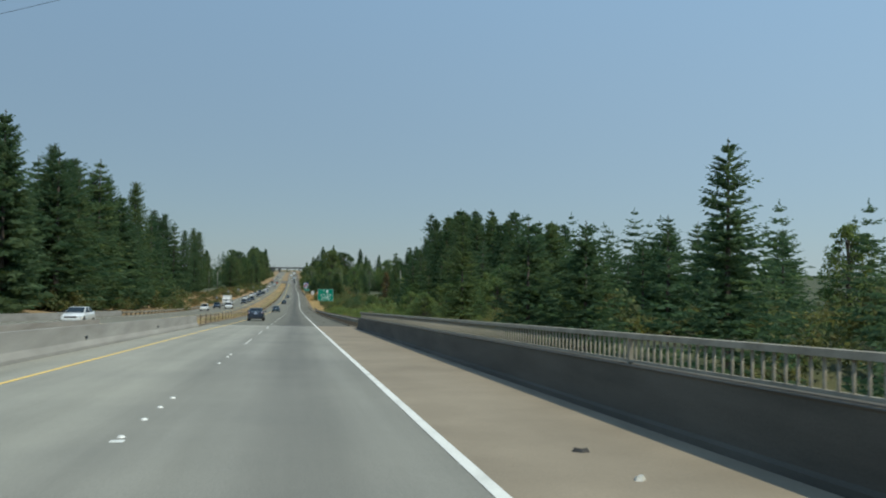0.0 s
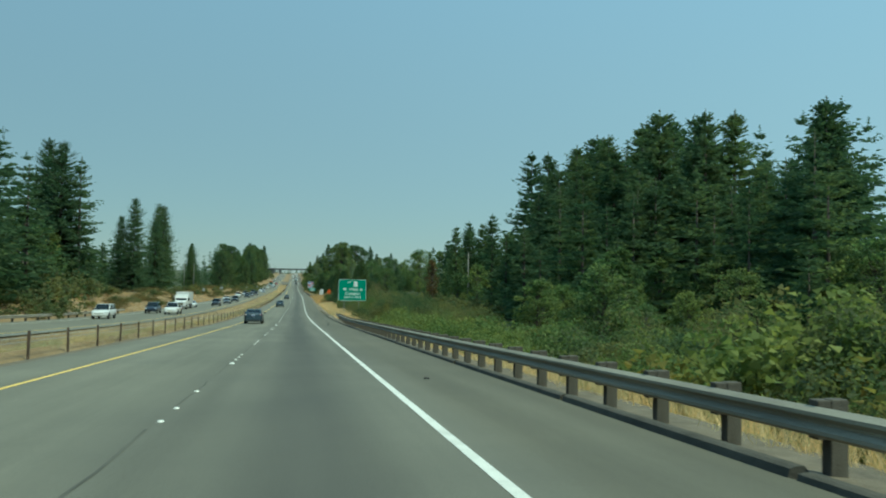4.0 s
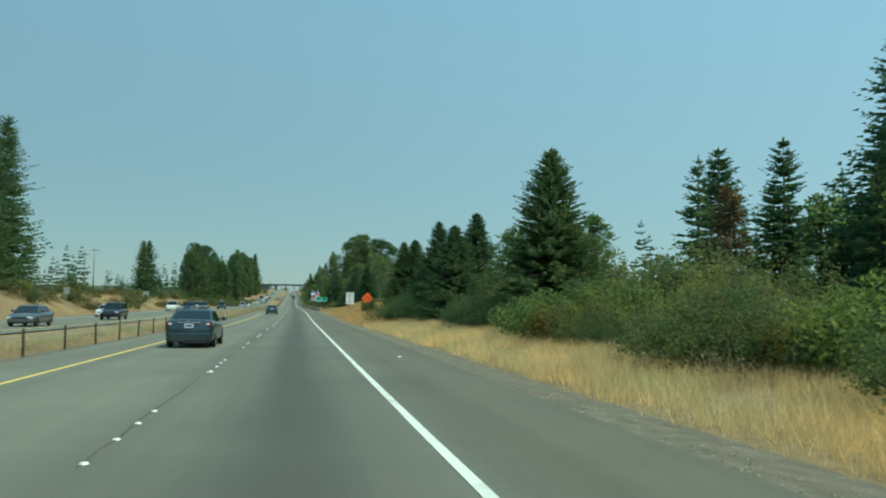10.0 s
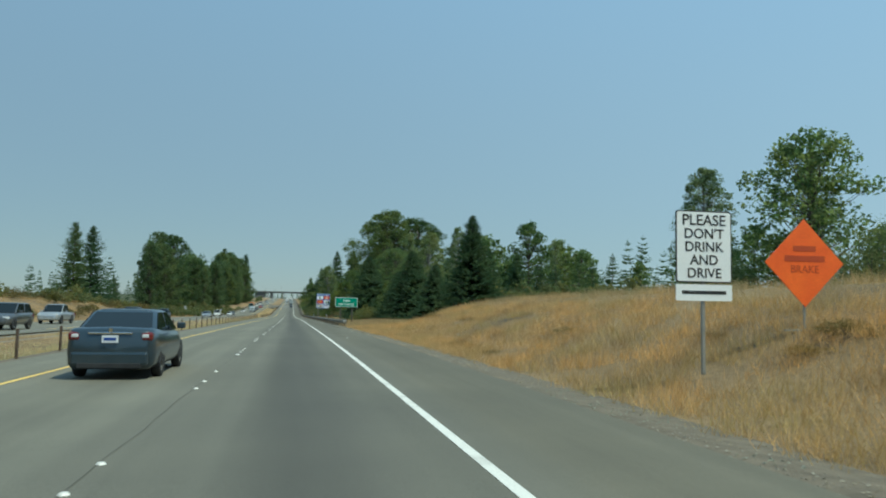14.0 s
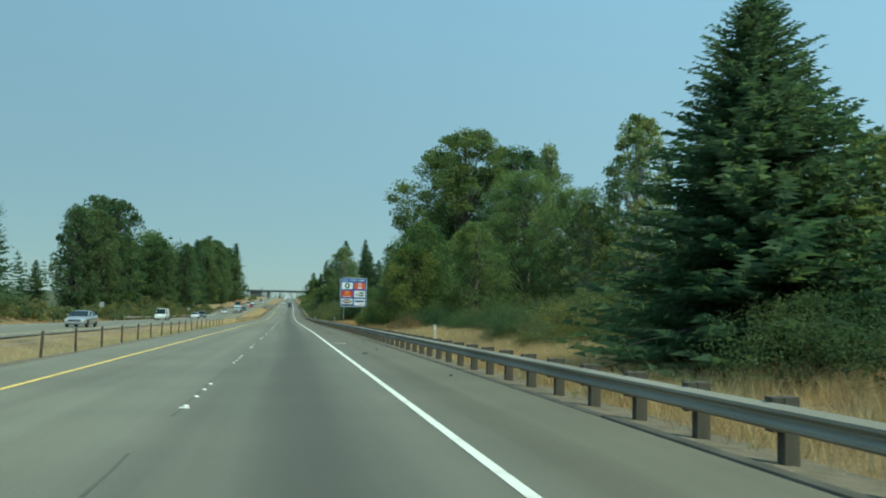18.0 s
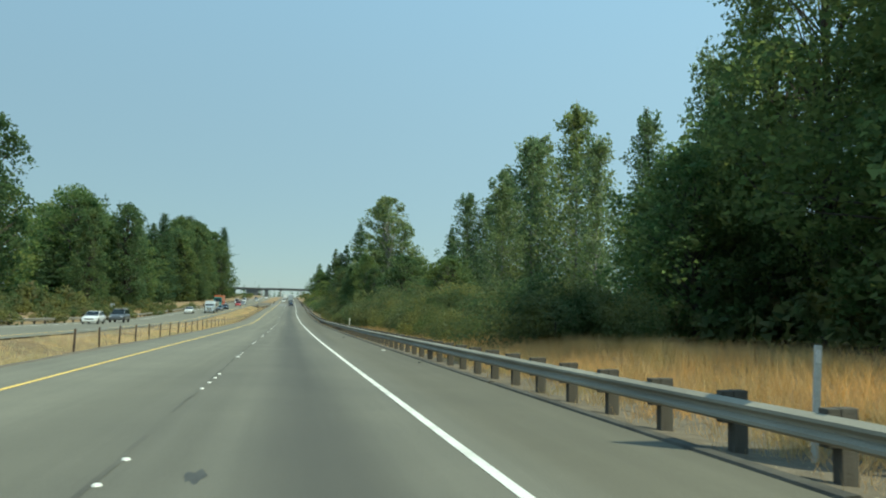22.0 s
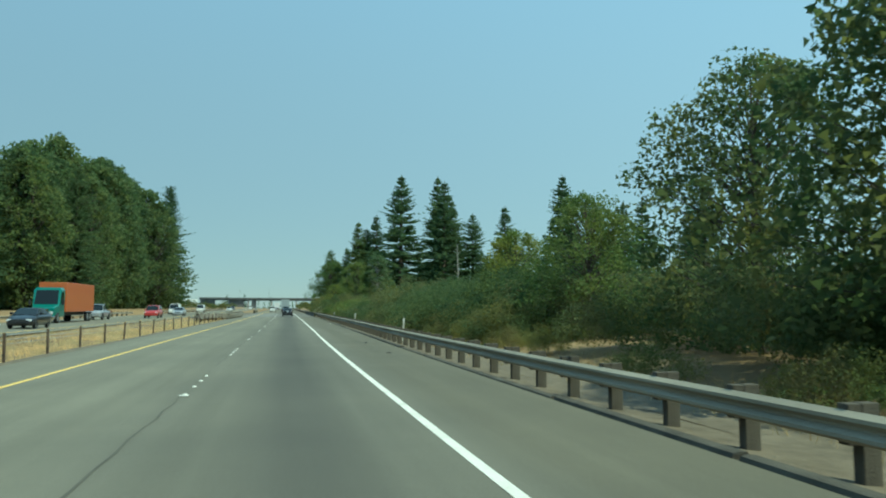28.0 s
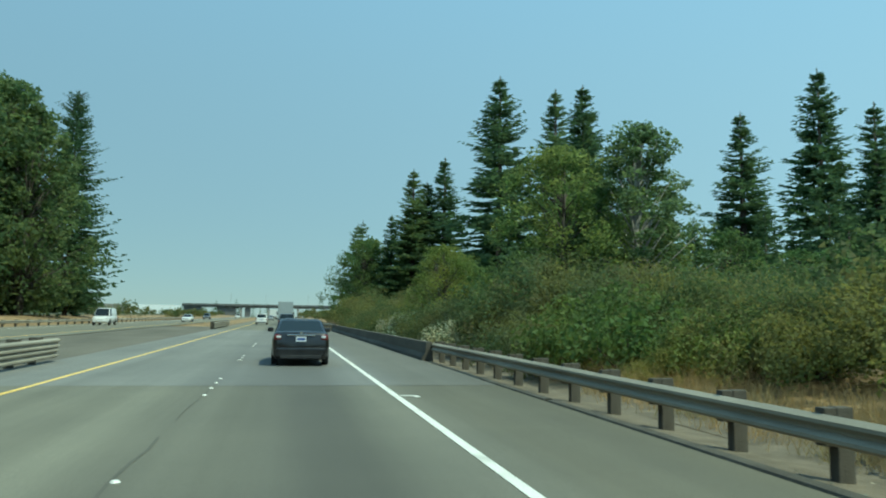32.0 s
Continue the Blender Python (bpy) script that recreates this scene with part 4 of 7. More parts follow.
fill((36, 64, 80, 142, 12, 15), 26, "fir_tree", MID_FIRS, FAR_TXT, "tree", FAR_GROUP, 1.6)
fill((30, 44, 95, 150, 7, 9.5), 12, "fir_tree", MID_FIRS, FAR_TXT, "tree", FAR_GROUP, 1.6)
fill((26, 36, 150, 212, 10, 15), 12, "fir_tree", MID_FIRS, FAR_TXT, "tree", FAR_GROUP, 1.6)
mass("far_woods", [(-52, -37, 50, 260, 14, 25, 46, 1.4), (22, 50, -10, 80, 10, 15, 36, 1.4), (-110, -44, 40, 280, 18, 28, 60, 1.25), (52, 120, 40, 150, 9, 14, 36, 1.3), (54, 130, 150, 260, 18, 28, 50, 1.3), (-120, -60, 300, 660, 12, 20, 50, 1.2), (60, 130, 260, 540, 10, 16, 60, 1.2), (50, 120, 540, 780, 12, 18, 40, 1.2),
                   (-95, -60, 640, 800, 10, 18, 24, 1.2), (-80, -46, 800, 1010, 22, 34, 40, 1.2), (60, 130, 860, 1060, 14, 24, 40, 1.2), (20, 70, 1030, 1340, 10, 18, 50, 1.2), (-130, -60, 1040, 1340, 3, 5, 30, 1.4),
                   (-260, 260, 1450, 1800, 8, 13, 90, 1.3)],
     [k[1] for k in FAR_FIRS], FIR, "distant dark fir woods", "woods")

SHRUB_TXT, SHRUB_GROUP = "dense olive green roadside shrub", "shrubs along the verge"


def hedge(x0, x1, y0, y1, h0, h1, count, kinds=SHRUBS, label=SHRUB_TXT, wide=1.0, joined=False):
    """Shrubs strewn over a strip; a dense growth that nobody could count is joined in one object."""
    out = []
    for _ in range(count):
        x, y, h = rng.uniform(x0, x1), rng.uniform(y0, y1), rng.uniform(h0, h1)
        if 857 < y < 868 and x < 11:  # a patch of open dry grass
            continue
        if not joined:
            bush(kinds, x, y, h, label, SHRUB_GROUP, wide)
            continue
        me = kinds[rng.randrange(len(kinds))][1]
        w, a = h * wide * rng.uniform(0.85, 1.2), rng.uniform(0, 6.28)
        co = np.zeros(len(me.vertices) * 3, np.float32)
        me.vertices.foreach_get("co", co)
        p = co.reshape(-1, 3, 3)
        out.append(np.stack([(p[..., 0] * math.cos(a) - p[..., 1] * math.sin(a)) * w + x, (p[..., 0] * math.sin(a) + p[..., 1] * math.cos(a)) * w + y, p[..., 2] * h + ground_z(x, y) - 0.05], -1))
    if joined:
        tagged(new("shrub_growth", cloud_mesh("shrub_growth", np.concatenate(out), kinds[0][1].materials[0])), label, "shrubs", kind="stuff")


NEAR_TXT = "yellow-green young maple shrub in sun"
hedge(10.5, 14, 75, 165, 1.6, 2.8, 11)
hedge(8.6, 11, 90, 185, 1.4, 2.3, 18, NEAR_LIMES, NEAR_TXT)
hedge(9.8, 12.5, 92, 165, 2.3, 3.3, 16, NEAR_LIMES, NEAR_TXT)
hedge(9, 11, 80, 190, 1.2, 2.0, 5, NEAR_SHRUBS)
hedge(9.2, 11, 186, 222, 0.8, 1.6, 10, NEAR_SHRUBS)
hedge(11, 13.5, 230, 300, 1.8, 3.0, 9, NEAR_SHRUBS)
hedge(12, 16, 255, 300, 2.5, 3.2, 5, NEAR_LIMES, "bright green hazel shrub on dry grass")
hedge(16, 24, 290, 330, 3, 5.5, 10)
hedge(21, 23, 312, 318, 4, 5, 2, BROWNS, "withered brown shrub among green ones")
bush(FINES, 10.6, 362, 3.0, "lone twiggy shrub on the dry grass bank", SHRUB_GROUP, 0.46)
hedge(18, 28, 385, 400, 2.0, 3.0, 3)
hedge(9.6, 13, 326, 340, 1.6, 2.5, 9, DARKS, "dark green spreading shrub at the foot of the firs")
hedge(11, 15, 300, 313, 1.8, 2.8, 6, DARKS, "dark green spreading shrub at the foot of the firs")
hedge(13.4, 16.5, 327, 341, 2.4, 3.4, 9, DARKS, "dark green spreading shrub at the foot of the firs")
hedge(16, 21, 340, 352, 2.4, 3.2, 4, TALL_SHRUBS)
hedge(10.6, 13, 553, 568, 1.8, 3.0, 6, NEAR_LIMES, "light green leafy shrub below tall trees")
hedge(13, 20, 466, 478, 0.9, 1.6, 6, DARKS, "dark green spreading shrub at the foot of the firs")
hedge(11.5, 15.5, 484, 493, 1.4, 2.4, 6, DARKS, "dark green spreading shrub at the foot of the firs")
bush(NEAR_SHRUBS, 9.3, 611, 1.9, "rounded leafy shrub close to the guardrail", SHRUB_GROUP)
bush(NEAR_SHRUBS, 10.8, 608, 2.0, "rounded leafy shrub close to the guardrail", SHRUB_GROUP)
hedge(11.5, 17, 602, 626, 3.0, 4.4, 10, FINES)
hedge(8.3, 15, 340, 450, 0.25, 0.45, 22, WEEDS, "low olive brown weeds in dry grass", 2.2)
hedge(13.5, 18, 344, 355, 1.6, 2.6, 6, DARKS, "dark green spreading shrub at the foot of the firs")
hedge(9.5, 14, 85, 185, 1.8, 3.4, 13, NEAR_LIMES, NEAR_TXT)
bush(BROWNS, 17.5, 352, 3.0, "withered brown shrub among green ones", SHRUB_GROUP, 0.7)
hedge(16.5, 22, 560, 600, 2.0, 4.0, 10, FINES)
hedge(11.5, 20, 625, 720, 3, 6.0, 36, FINES, "dense growth of tall green shrubs behind the guardrail", joined=True)
hedge(10.2, 12.5, 622, 690, 2.4, 3.8, 14, NEAR_SHRUBS)
hedge(9.6, 10.6, 612, 622, 2.4, 2.9, 2, NEAR_SHRUBS, "rounded leafy shrub close to the guardrail")
hedge(9.2, 11.5, 716, 905, 1.6, 2.8, 52, NEAR_SHRUBS, "dense growth of leafy shrubs behind the guardrail", joined=True)
hedge(8.6, 9.6, 716, 880, 0.9, 1.4, 34, NEAR_SHRUBS, "low leafy growth close behind the guardrail", joined=True)
hedge(9.4, 12, 760, 900, 1.6, 3.0, 9, NEAR_LIMES, "yellow-green sunlit roadside shrub")
hedge(9.0, 10.4, 676, 716, 1.8, 3.2, 14, NEAR_SHRUBS)
hedge(8.3, 9.0, 672, 716, 0.8, 1.3, 14, NEAR_SHRUBS, "low leafy shrub close behind the guardrail")
hedge(8.6, 9.8, 884, 905, 1.6, 2.4, 5, PALES, "shrub with pale fluffy seed heads beside the parapet")
hedge(9.3, 11, 885, 960, 2.0, 3.5, 16, NEAR_SHRUBS)
hedge(8.0, 8.8, 890, 938, 1.3, 2.0, 14, NEAR_SHRUBS, "leafy shrub leaning over the parapet")
mass("shrub_thicket", [(11.5, 20, 720, 800, 2.5, 5.0, 30, 0.9), (11.5, 20, 800, 900, 2.4, 4.8, 38, 0.95)], [k[1] for k in FINES], SHRUB, "dense thicket of light green shrubs behind the guardrail", "shrubs")
mass("shrub_thicket", [(15, 24, 194, 218, 2.2, 3.0, 18, 1.1), (11, 24, 905, 1020, 2.5, 6, 30, 1.0), (13.0, 24, 212, 300, 2.6, 4.4, 24, 0.9), (15, 24, 492, 560, 2, 4.0, 16, 1.0),
                      (13.5, 24, 70, 152, 2.5, 4.5, 28, 1.0)], [k[1] for k in SHRUBS], SHRUB, "dense thicket of olive green shrubs behind the verge", "shrubs")
mass("shrub_thicket", [(14, 24, 205, 300, 2.4, 4.8, 15, 0.9), (13.5, 18, 505, 548, 1.6, 3.0, 16, 1.1)], [k[1] for k in DARKS], DUSKY, "dark green thicket behind the verge", "shrubs")
mass("bank_weeds", [(-40, -27.5, 230, 560, 0.9, 2.0, 110, 1.2)], [k[1] for k in WEEDS], WEED, "brown and olive weeds on the bank beyond the oncoming lanes", "weeds")
mass("undergrowth", [(-34, -27, 180, 560, 1.0, 3.0, 60, 1.0), (-34, -26.5, 560, 700, 1.5, 3.0, 36, 1.0), (-33, -26, 600, 800, 1.0, 2.4, 50, 1.1), (-46, -33, 690, 790, 2, 5, 24, 1.0), (12, 40, 1020, 1330, 3, 6, 40, 1.0), (-50, -28, 1010, 1330, 2, 4, 24, 1.0),
                    (26, 60, -30, 190, 3, 6, 70, 1.0), (-50, -30, 40, 260, 2, 5, 50, 1.0), (25, 50, 190, 340, 2, 4.5, 44, 1.0), (24, 50, 440, 700, 2, 4.5, 80, 1.0), (22, 50, 700, 960, 2.5, 5, 80, 1.0)],
     [k[1] for k in FAR_SHRUBS], SHRUB, "tangled green undergrowth below the trees", "undergrowth")

# single plants close to the guardrails
hedge(11.5, 17, 98, 150, 3.0, 4.6, 9, NEAR_LIMES, "tall yellow-green maple bush in sun")
hedge(12, 17, 92, 150, 2.8, 4.2, 6, FINES, "olive bush beside yellow-green maples")
hedge(10, 14, 866, 886, 1.8, 3.0, 6, DARKS, "dark leafy bush in the growth behind the guardrail")
hedge(9.4, 12.5, 806, 850, 1.8, 2.8, 7, DARKS, "dark leafy bush in the growth behind the guardrail")
hedge(9.6, 13.5, 774, 802, 2.6, 4.0, 10, DARKS, "dark leafy shrub behind the guardrail")
hedge(8.7, 10.6, 772, 800, 1.2, 2.2, 16, NEAR_SHRUBS, "low leafy growth close behind the guardrail", joined=True)
hedge(10.8, 15, 262, 294, 1.4, 2.8, 5, DARKS, "dark green bush among lighter shrubs")
hedge(11.0, 14.5, 218, 236, 1.4, 2.6, 9, NEAR_SHRUBS, "olive bush at the edge of the dry grass")
hedge(12.0, 17, 236, 300, 2.4, 3.8, 6, NEAR_LIMES, "bright green hazel shrub on dry grass")
hedge(11.5, 15, 238, 300, 1.6, 3.0, 9, FINES, "olive bush at the edge of the dry grass")
hedge(8.6, 11.4, 538, 553, 0.5, 1.1, 14, WEEDS, "olive brown weeds under the trees behind the guardrail", joined=True)
hedge(11.4, 13.2, 501, 509, 1.3, 2.0, 5, NEAR_SHRUBS, "leafy shrub in dry grass at the foot of the trees")
hedge(11, 14, 472, 482, 1.6, 2.6, 8, NEAR_SHRUBS, "leafy shrub on the bank behind the exit sign")
rng = random.Random(21)
for x, y, h in ((11.0, 170.0, 2.5), (11.6, 167.0, 2.2), (10.4, 178.5, 1.7), (10.8, 181.0, 2.1), (10.2, 187.0, 1.6), (12.4, 174.5, 2.2), (11.2, 193.0, 1.7), (10.3, 200.0, 1.4)):
    bush(NEAR_LIMES, x, y, h, NEAR_TXT, SHRUB_GROUP, 0.75)
hedge(12, 22, 160, 200, 0.9, 1.8, 16, DARKS, "low dark green growth in the shade of the firs", joined=True)
bush(BROWNS, 10.3, 533, 1.5, "withered reddish shrub behind the guardrail", SHRUB_GROUP, 0.8)
bush(BROWNS, 11.4, 535, 1.3, "withered reddish shrub behind the guardrail", SHRUB_GROUP, 0.8)
hedge(8.6, 10.6, 655, 690, 0.8, 1.5, 12, NEAR_SHRUBS, "low leafy shrub close behind the guardrail")
hedge(8.3, 9.8, 770, 856, 0.6, 1.2, 30, FINES, "low leafy growth close behind the guardrail", joined=True)
hedge(10.8, 15, 850, 884, 2.0, 3.4, 16, FINES, "dense growth of leafy shrubs behind the guardrail", joined=True)
hedge(9.0, 10.6, 826, 856, 0.9, 1.7, 10, NEAR_SHRUBS, "low leafy shrub close behind the guardrail")


# ---- road furniture ----
def rx(y):
    return float(road_x(y))


def rz(y):
    return float(road_z(y))


# raised lane markers: four round dots and a square reflector every 12.19 m
DOT = mottled("ceramic lane dot", (0.62, 0.60, 0.55), (0.78, 0.76, 0.70), 20.0, 0.4, bump=0.0)
TAR = mottled("black tar", (0.012, 0.012, 0.012), (0.03, 0.03, 0.028), 6.0, 0.6, bump=0.2)
bm = bmesh.new()
bmesh.ops.create_cone(bm, cap_ends=True, segments=10, radius1=0.052, radius2=0.034, depth=0.02)
bmesh.ops.translate(bm, verts=bm.verts, vec=(0, 0, 0.012))
dot_me = bpy.data.meshes.new("lane_dot")
bm.to_mesh(dot_me)
bm.free()
dot_me.materials.append(DOT)
bm = boxed(-0.08, -0.06, 0.0, 0.08, 0.06, 0.022, bevel=0.008)
ref_me = bpy.data.meshes.new("reflector")
bm.to_mesh(ref_me)
bm.free()
ref_me.materials.append(DOT)
# the crews set the groups out with small drifts along the way
drift = smooth([(-40, 0.58), (34, 0.58), (93, 0.46), (165, 0.4), (191, 0.5), (245, 0.85), (268, 0.78), (302, 0.58), (326, 0.5), (348, 0.38), (427, -0.1), (452, -0.12), (484, -0.5), (506, -0.66),
                (528, -0.82), (552, -0.9), (587, -1.02), (613, -0.95), (639, -0.77), (666, -0.6), (694, -0.35), (781, -0.16), (806, -0.06), (832, 0.06), (868, 0.02), (960, 0.0)])
for k in range(74):
    y = 2.5 + 12.19 * k
    for _ in range(8):
        y = 2.5 + 12.19 * (k + float(drift(y)))
    home = bridge_deck if y < BRIDGE_END else road
    for j, dy in enumerate((0.0, 1.45, 2.75, 4.0)):
        if (k * 4 + j) % 11 == 5:
            continue
        shared("lane_dot", dot_me, home, pose(rx(y) + 0.0, y + dy, rz(y + dy)))
    if k % 2 == 0:
        shared("reflector", ref_me, home, pose(rx(y) + 0.01, y - 0.28, rz(y)))
# dark bed of worn-off dots, crack seal along the lane joint
bm = bmesh.new()
r = random.Random(3)
y = 70.0
while y < 880:
    if r.random() < 0.8:
        n = r.randint(5, 16)
        pts = [(rx(y + i * 0.9) - 0.04 + r.uniform(-0.03, 0.03), y + i * 0.9) for i in range(n)]
        w = r.uniform(0.014, 0.034) if 235 < y < 300 or 560 < y < 730 else r.uniform(0.008, 0.024)
        for (a, b), (c, d) in zip(pts, pts[1:]):
            bm.faces.new([bm.verts.new(p) for p in ((a - w, b, rz(b) + 0.004), (a + w, b, rz(b) + 0.004), (c + w, d, rz(d) + 0.004), (c - w, d, rz(d) + 0.004))])
        y += n * 0.9
    y += r.uniform(0.2, 1.5)
JOINT = mottled("dark lane joint", (0.072, 0.067, 0.053), (0.125, 0.118, 0.093), 3.0, 0.9, stretch=(1, 0.2, 1), bump=0.2)
part("crack_seal", bm, JOINT, road)
# tar snakes and skid marks on the shoulder
RUBBER = mottled("rubber smear on asphalt", (0.07, 0.066, 0.052), (0.115, 0.108, 0.086), 1.2, 0.9, stretch=(4, 0.3, 1), bump=0.1)
for line, w in ((((4.4, 192), (4.4, 205), (4.45, 215), (4.75, 221), (5.27, 232), (5.54, 247), (5.95, 262)), 0.075), (((4.8, 213), (5.1, 225), (5.6, 243), (6.0, 254)), 0.06), (((4.6, 176), (5.2, 190), (5.5, 204)), 0.07)):
    bm = bmesh.new()
    at = smooth([(y, u) for u, y in line])
    ys = np.linspace(line[0][1], line[-1][1], 26)
    edge = []
    for i, y in enumerate(ys):
        y, half = float(y), w * min(1.0, 0.25 + i / 5, 0.25 + (25 - i) / 5)
        u = rx(y) + float(at(y))
        edge.append([bm.verts.new((u + half * sx, y, rz(y) + 0.005)) for sx in (-1, 1)])
    for p, q in zip(edge, edge[1:]):
        bm.faces.new((p[0], p[1], q[1], q[0]))
    part("skid_mark", bm, RUBBER, road, "dark curved rubber streak on the shoulder")
# white survey bars on the shoulder
for y, u0, u1 in ((264.3, 3.95, 5.35), (512.6, 4.05, 4.65), (692.4, 3.8, 4.3), (797.9, 3.75, 4.1), (868.0, 3.8, 4.15)):
    part("survey_mark", boxed(rx(y) + u0, y - 0.06, rz(y), rx(y) + u1, y + 0.06, rz(y) + 0.006), WHITE_LINE, road, "short white bar painted across the shoulder")
    part("survey_mark", boxed(rx(y) + u1 - 0.12, y - 0.3, rz(y) + 0.001, rx(y) + u1, y - 0.064, rz(y) + 0.006), WHITE_LINE, road)
PATCH = mottled("darkened asphalt", (0.055, 0.053, 0.046), (0.085, 0.082, 0.07), 1.5, 0.7)
for u, y, wide, deep in ((5.95, 452.6, 0.95, 0.24), (0.82, 578.5, 0.1, 0.28)):
    bm = bmesh.new()
    bm.faces.new([bm.verts.new((rx(y) + u + wide * math.cos(a) * (1 + 0.2 * math.sin(3 * a)), y + deep * math.sin(a) * (1 + 0.4 * math.cos(5 * a)), rz(y) + 0.004)) for a in (i * math.pi / 12 for i in range(24))])
    part("dark_patch", bm, PATCH, road, "uneven dark patch on the paving")
# gravel fringe between paving and grass
GRAVEL = mottled("dusty gravel", (0.108, 0.088, 0.06), (0.195, 0.16, 0.112), 2.5, 0.95, bump=0.9, fine=25.0)
me = grid_sheet("gravel_fringe", [6.4, 6.8, 7.3, 7.9], list(np.arange(56, 1300, 4.0)), lambda u, y: -0.035 - 0.1 * step(6.6, 8.0, u) + 0.03 * np.sin(y * 1.7) * (u < 6.6), [GRAVEL])
tagged(new("gravel_fringe", me), "dusty gravel strip beside the paved shoulder", "gravel", kind="structure")
me = grid_sheet("gravel_fringe", [7.9, 8.2, 8.6, 9.0], list(np.arange(56, 200, 4.0)), lambda u, y: land(u, y) + 0.025 - 0.05 * (u > 8.9), [GRAVEL])
tagged(new("gravel_fringe", me), "dusty gravel strip behind the first guardrail", "gravel", kind="structure")
me = grid_sheet("gravel_fringe", [7.9, 8.3, 8.9, 9.5, 10.0], list(np.arange(540, 930, 4.0)), lambda u, y: land(u, y) + 0.025 - 0.05 * (u > 9.9) + 0.012 * np.sin(y * 0.9 + u * 2), [GRAVEL])
tagged(new("gravel_fringe", me), "bare dusty soil strip behind the guardrail", "gravel", kind="structure")
me = grid_sheet("gravel_fringe", [-6.25, -5.95, -5.66], list(np.arange(66, 1300, 4.0)), lambda u, y: -0.02 + 0.02 * np.sin(y * 1.3) * (u < -6), [GRAVEL])
tagged(new("gravel_fringe", me), "dusty gravel strip beside the median shoulder", "gravel", kind="structure")

# loose stones along the edge of the paving
sr = np.random.default_rng(77)
STONE = leafy("loose stones", (0.20, 0.17, 0.13), (0.42, 0.38, 0.32), through=0.0, rough=0.9)
n = 16000
sy = np.concatenate([sr.uniform(200, 460, n * 2 // 3), sr.uniform(66, 880, n - n * 2 // 3)])
su = 6.42 + np.abs(sr.normal(0, 0.65, n))
ss = sr.uniform(0.008, 0.03, (n, 1))
at = np.stack([su + road_x(sy), sy, road_z(sy) - 0.03 - 0.1 * step(6.6, 8.0, su)], -1)
spin = sr.uniform(0, 6.28, n)
ring = [at + ss * np.stack([np.cos(spin + k * 2.1), np.sin(spin + k * 2.1), 0 * spin], -1) for k in range(3)]
peak = at + np.concatenate([sr.normal(0, 0.3, (n, 2)) * ss, ss * 0.55], 1)
faces = np.concatenate([np.stack([ring[k], ring[(k + 1) % 3], peak], 1) for k in range(3)])
tagged(new("loose_stones", tri_cloud("loose_stones", faces, STONE)), "small loose stones along the edge of the paving", "stones", kind="stuff")

# low asphalt kerb under the guardrails
KERB = mottled("crumbling asphalt kerb", (0.052, 0.047, 0.037), (0.098, 0.09, 0.072), 1.5, 0.95, bump=0.8)
for y0, y1, h0, h1, lab in ((66.5, 232, 0.07, 0.12, "low crumbling asphalt kerb along the shoulder"), (461, 560, 0.015, 0.04, "flat crumbling asphalt edge below the guardrail"), (560, 872, 0.035, 0.075, "low asphalt kerb below the guardrail")):
    kr = random.Random(int(y0))
    yy = y0
    k_root = root("asphalt_kerb", lab, "kerb", kind="structure")
    while yy < y1:
        n = kr.uniform(5, 14)
        e = min(yy + n, y1)
        hh = kr.uniform(h0, h1)
        part("kerb_piece", extruded(bmesh.new(), [(6.42, -0.05), (6.46, hh * 0.8), (6.52, hh), (6.62, hh), (6.72, -0.05)], [yy, (yy + e) / 2, e - kr.uniform(0.02, 0.3)]), KERB, k_root)
        yy = e

# broken lumps where the kerb has crumbled away
r = random.Random(19)
lumps = root("kerb_rubble", "crumbled lumps of asphalt kerb beside the shoulder", "rubble", kind="structure")
for k in range(150):
    y = r.uniform(230, 264)
    s = r.uniform(0.03, 0.11)
    bm = bmesh.new()
    bmesh.ops.create_icosphere(bm, subdivisions=1, radius=s)
    for v in bm.verts:
        v.co = Vector((v.co.x * r.uniform(0.6, 1.2), v.co.y * r.uniform(1.0, 2.2), v.co.z * 0.3 * r.uniform(0.6, 1.2)))
    bmesh.ops.translate(bm, verts=bm.verts, vec=(rx(y) + r.uniform(6.5, 7.2), y, rz(y) - 0.01))
    part("lump", bm, KERB if k % 3 else GRAVEL, lumps)

def lying_rod(line, sides=6):
    """A thin rod lying along (across, along) points with the radius at each."""
    bm = bmesh.new()
    rings = []
    for (u, y), rad in line:
        rings.append([bm.verts.new((rx(y) + u, y + rad * math.cos(k * 6.283 / sides), rz(y) + rad * 0.9 + rad * math.sin(k * 6.283 / sides))) for k in range(sides)])
    for a, b in zip(rings, rings[1:]):
        for k in range(sides):
            bm.faces.new((a[k], a[(k + 1) % sides], b[(k + 1) % sides], b[k]))
    bm.faces.new(rings[0])
    bm.faces.new(rings[-1])
    return bm


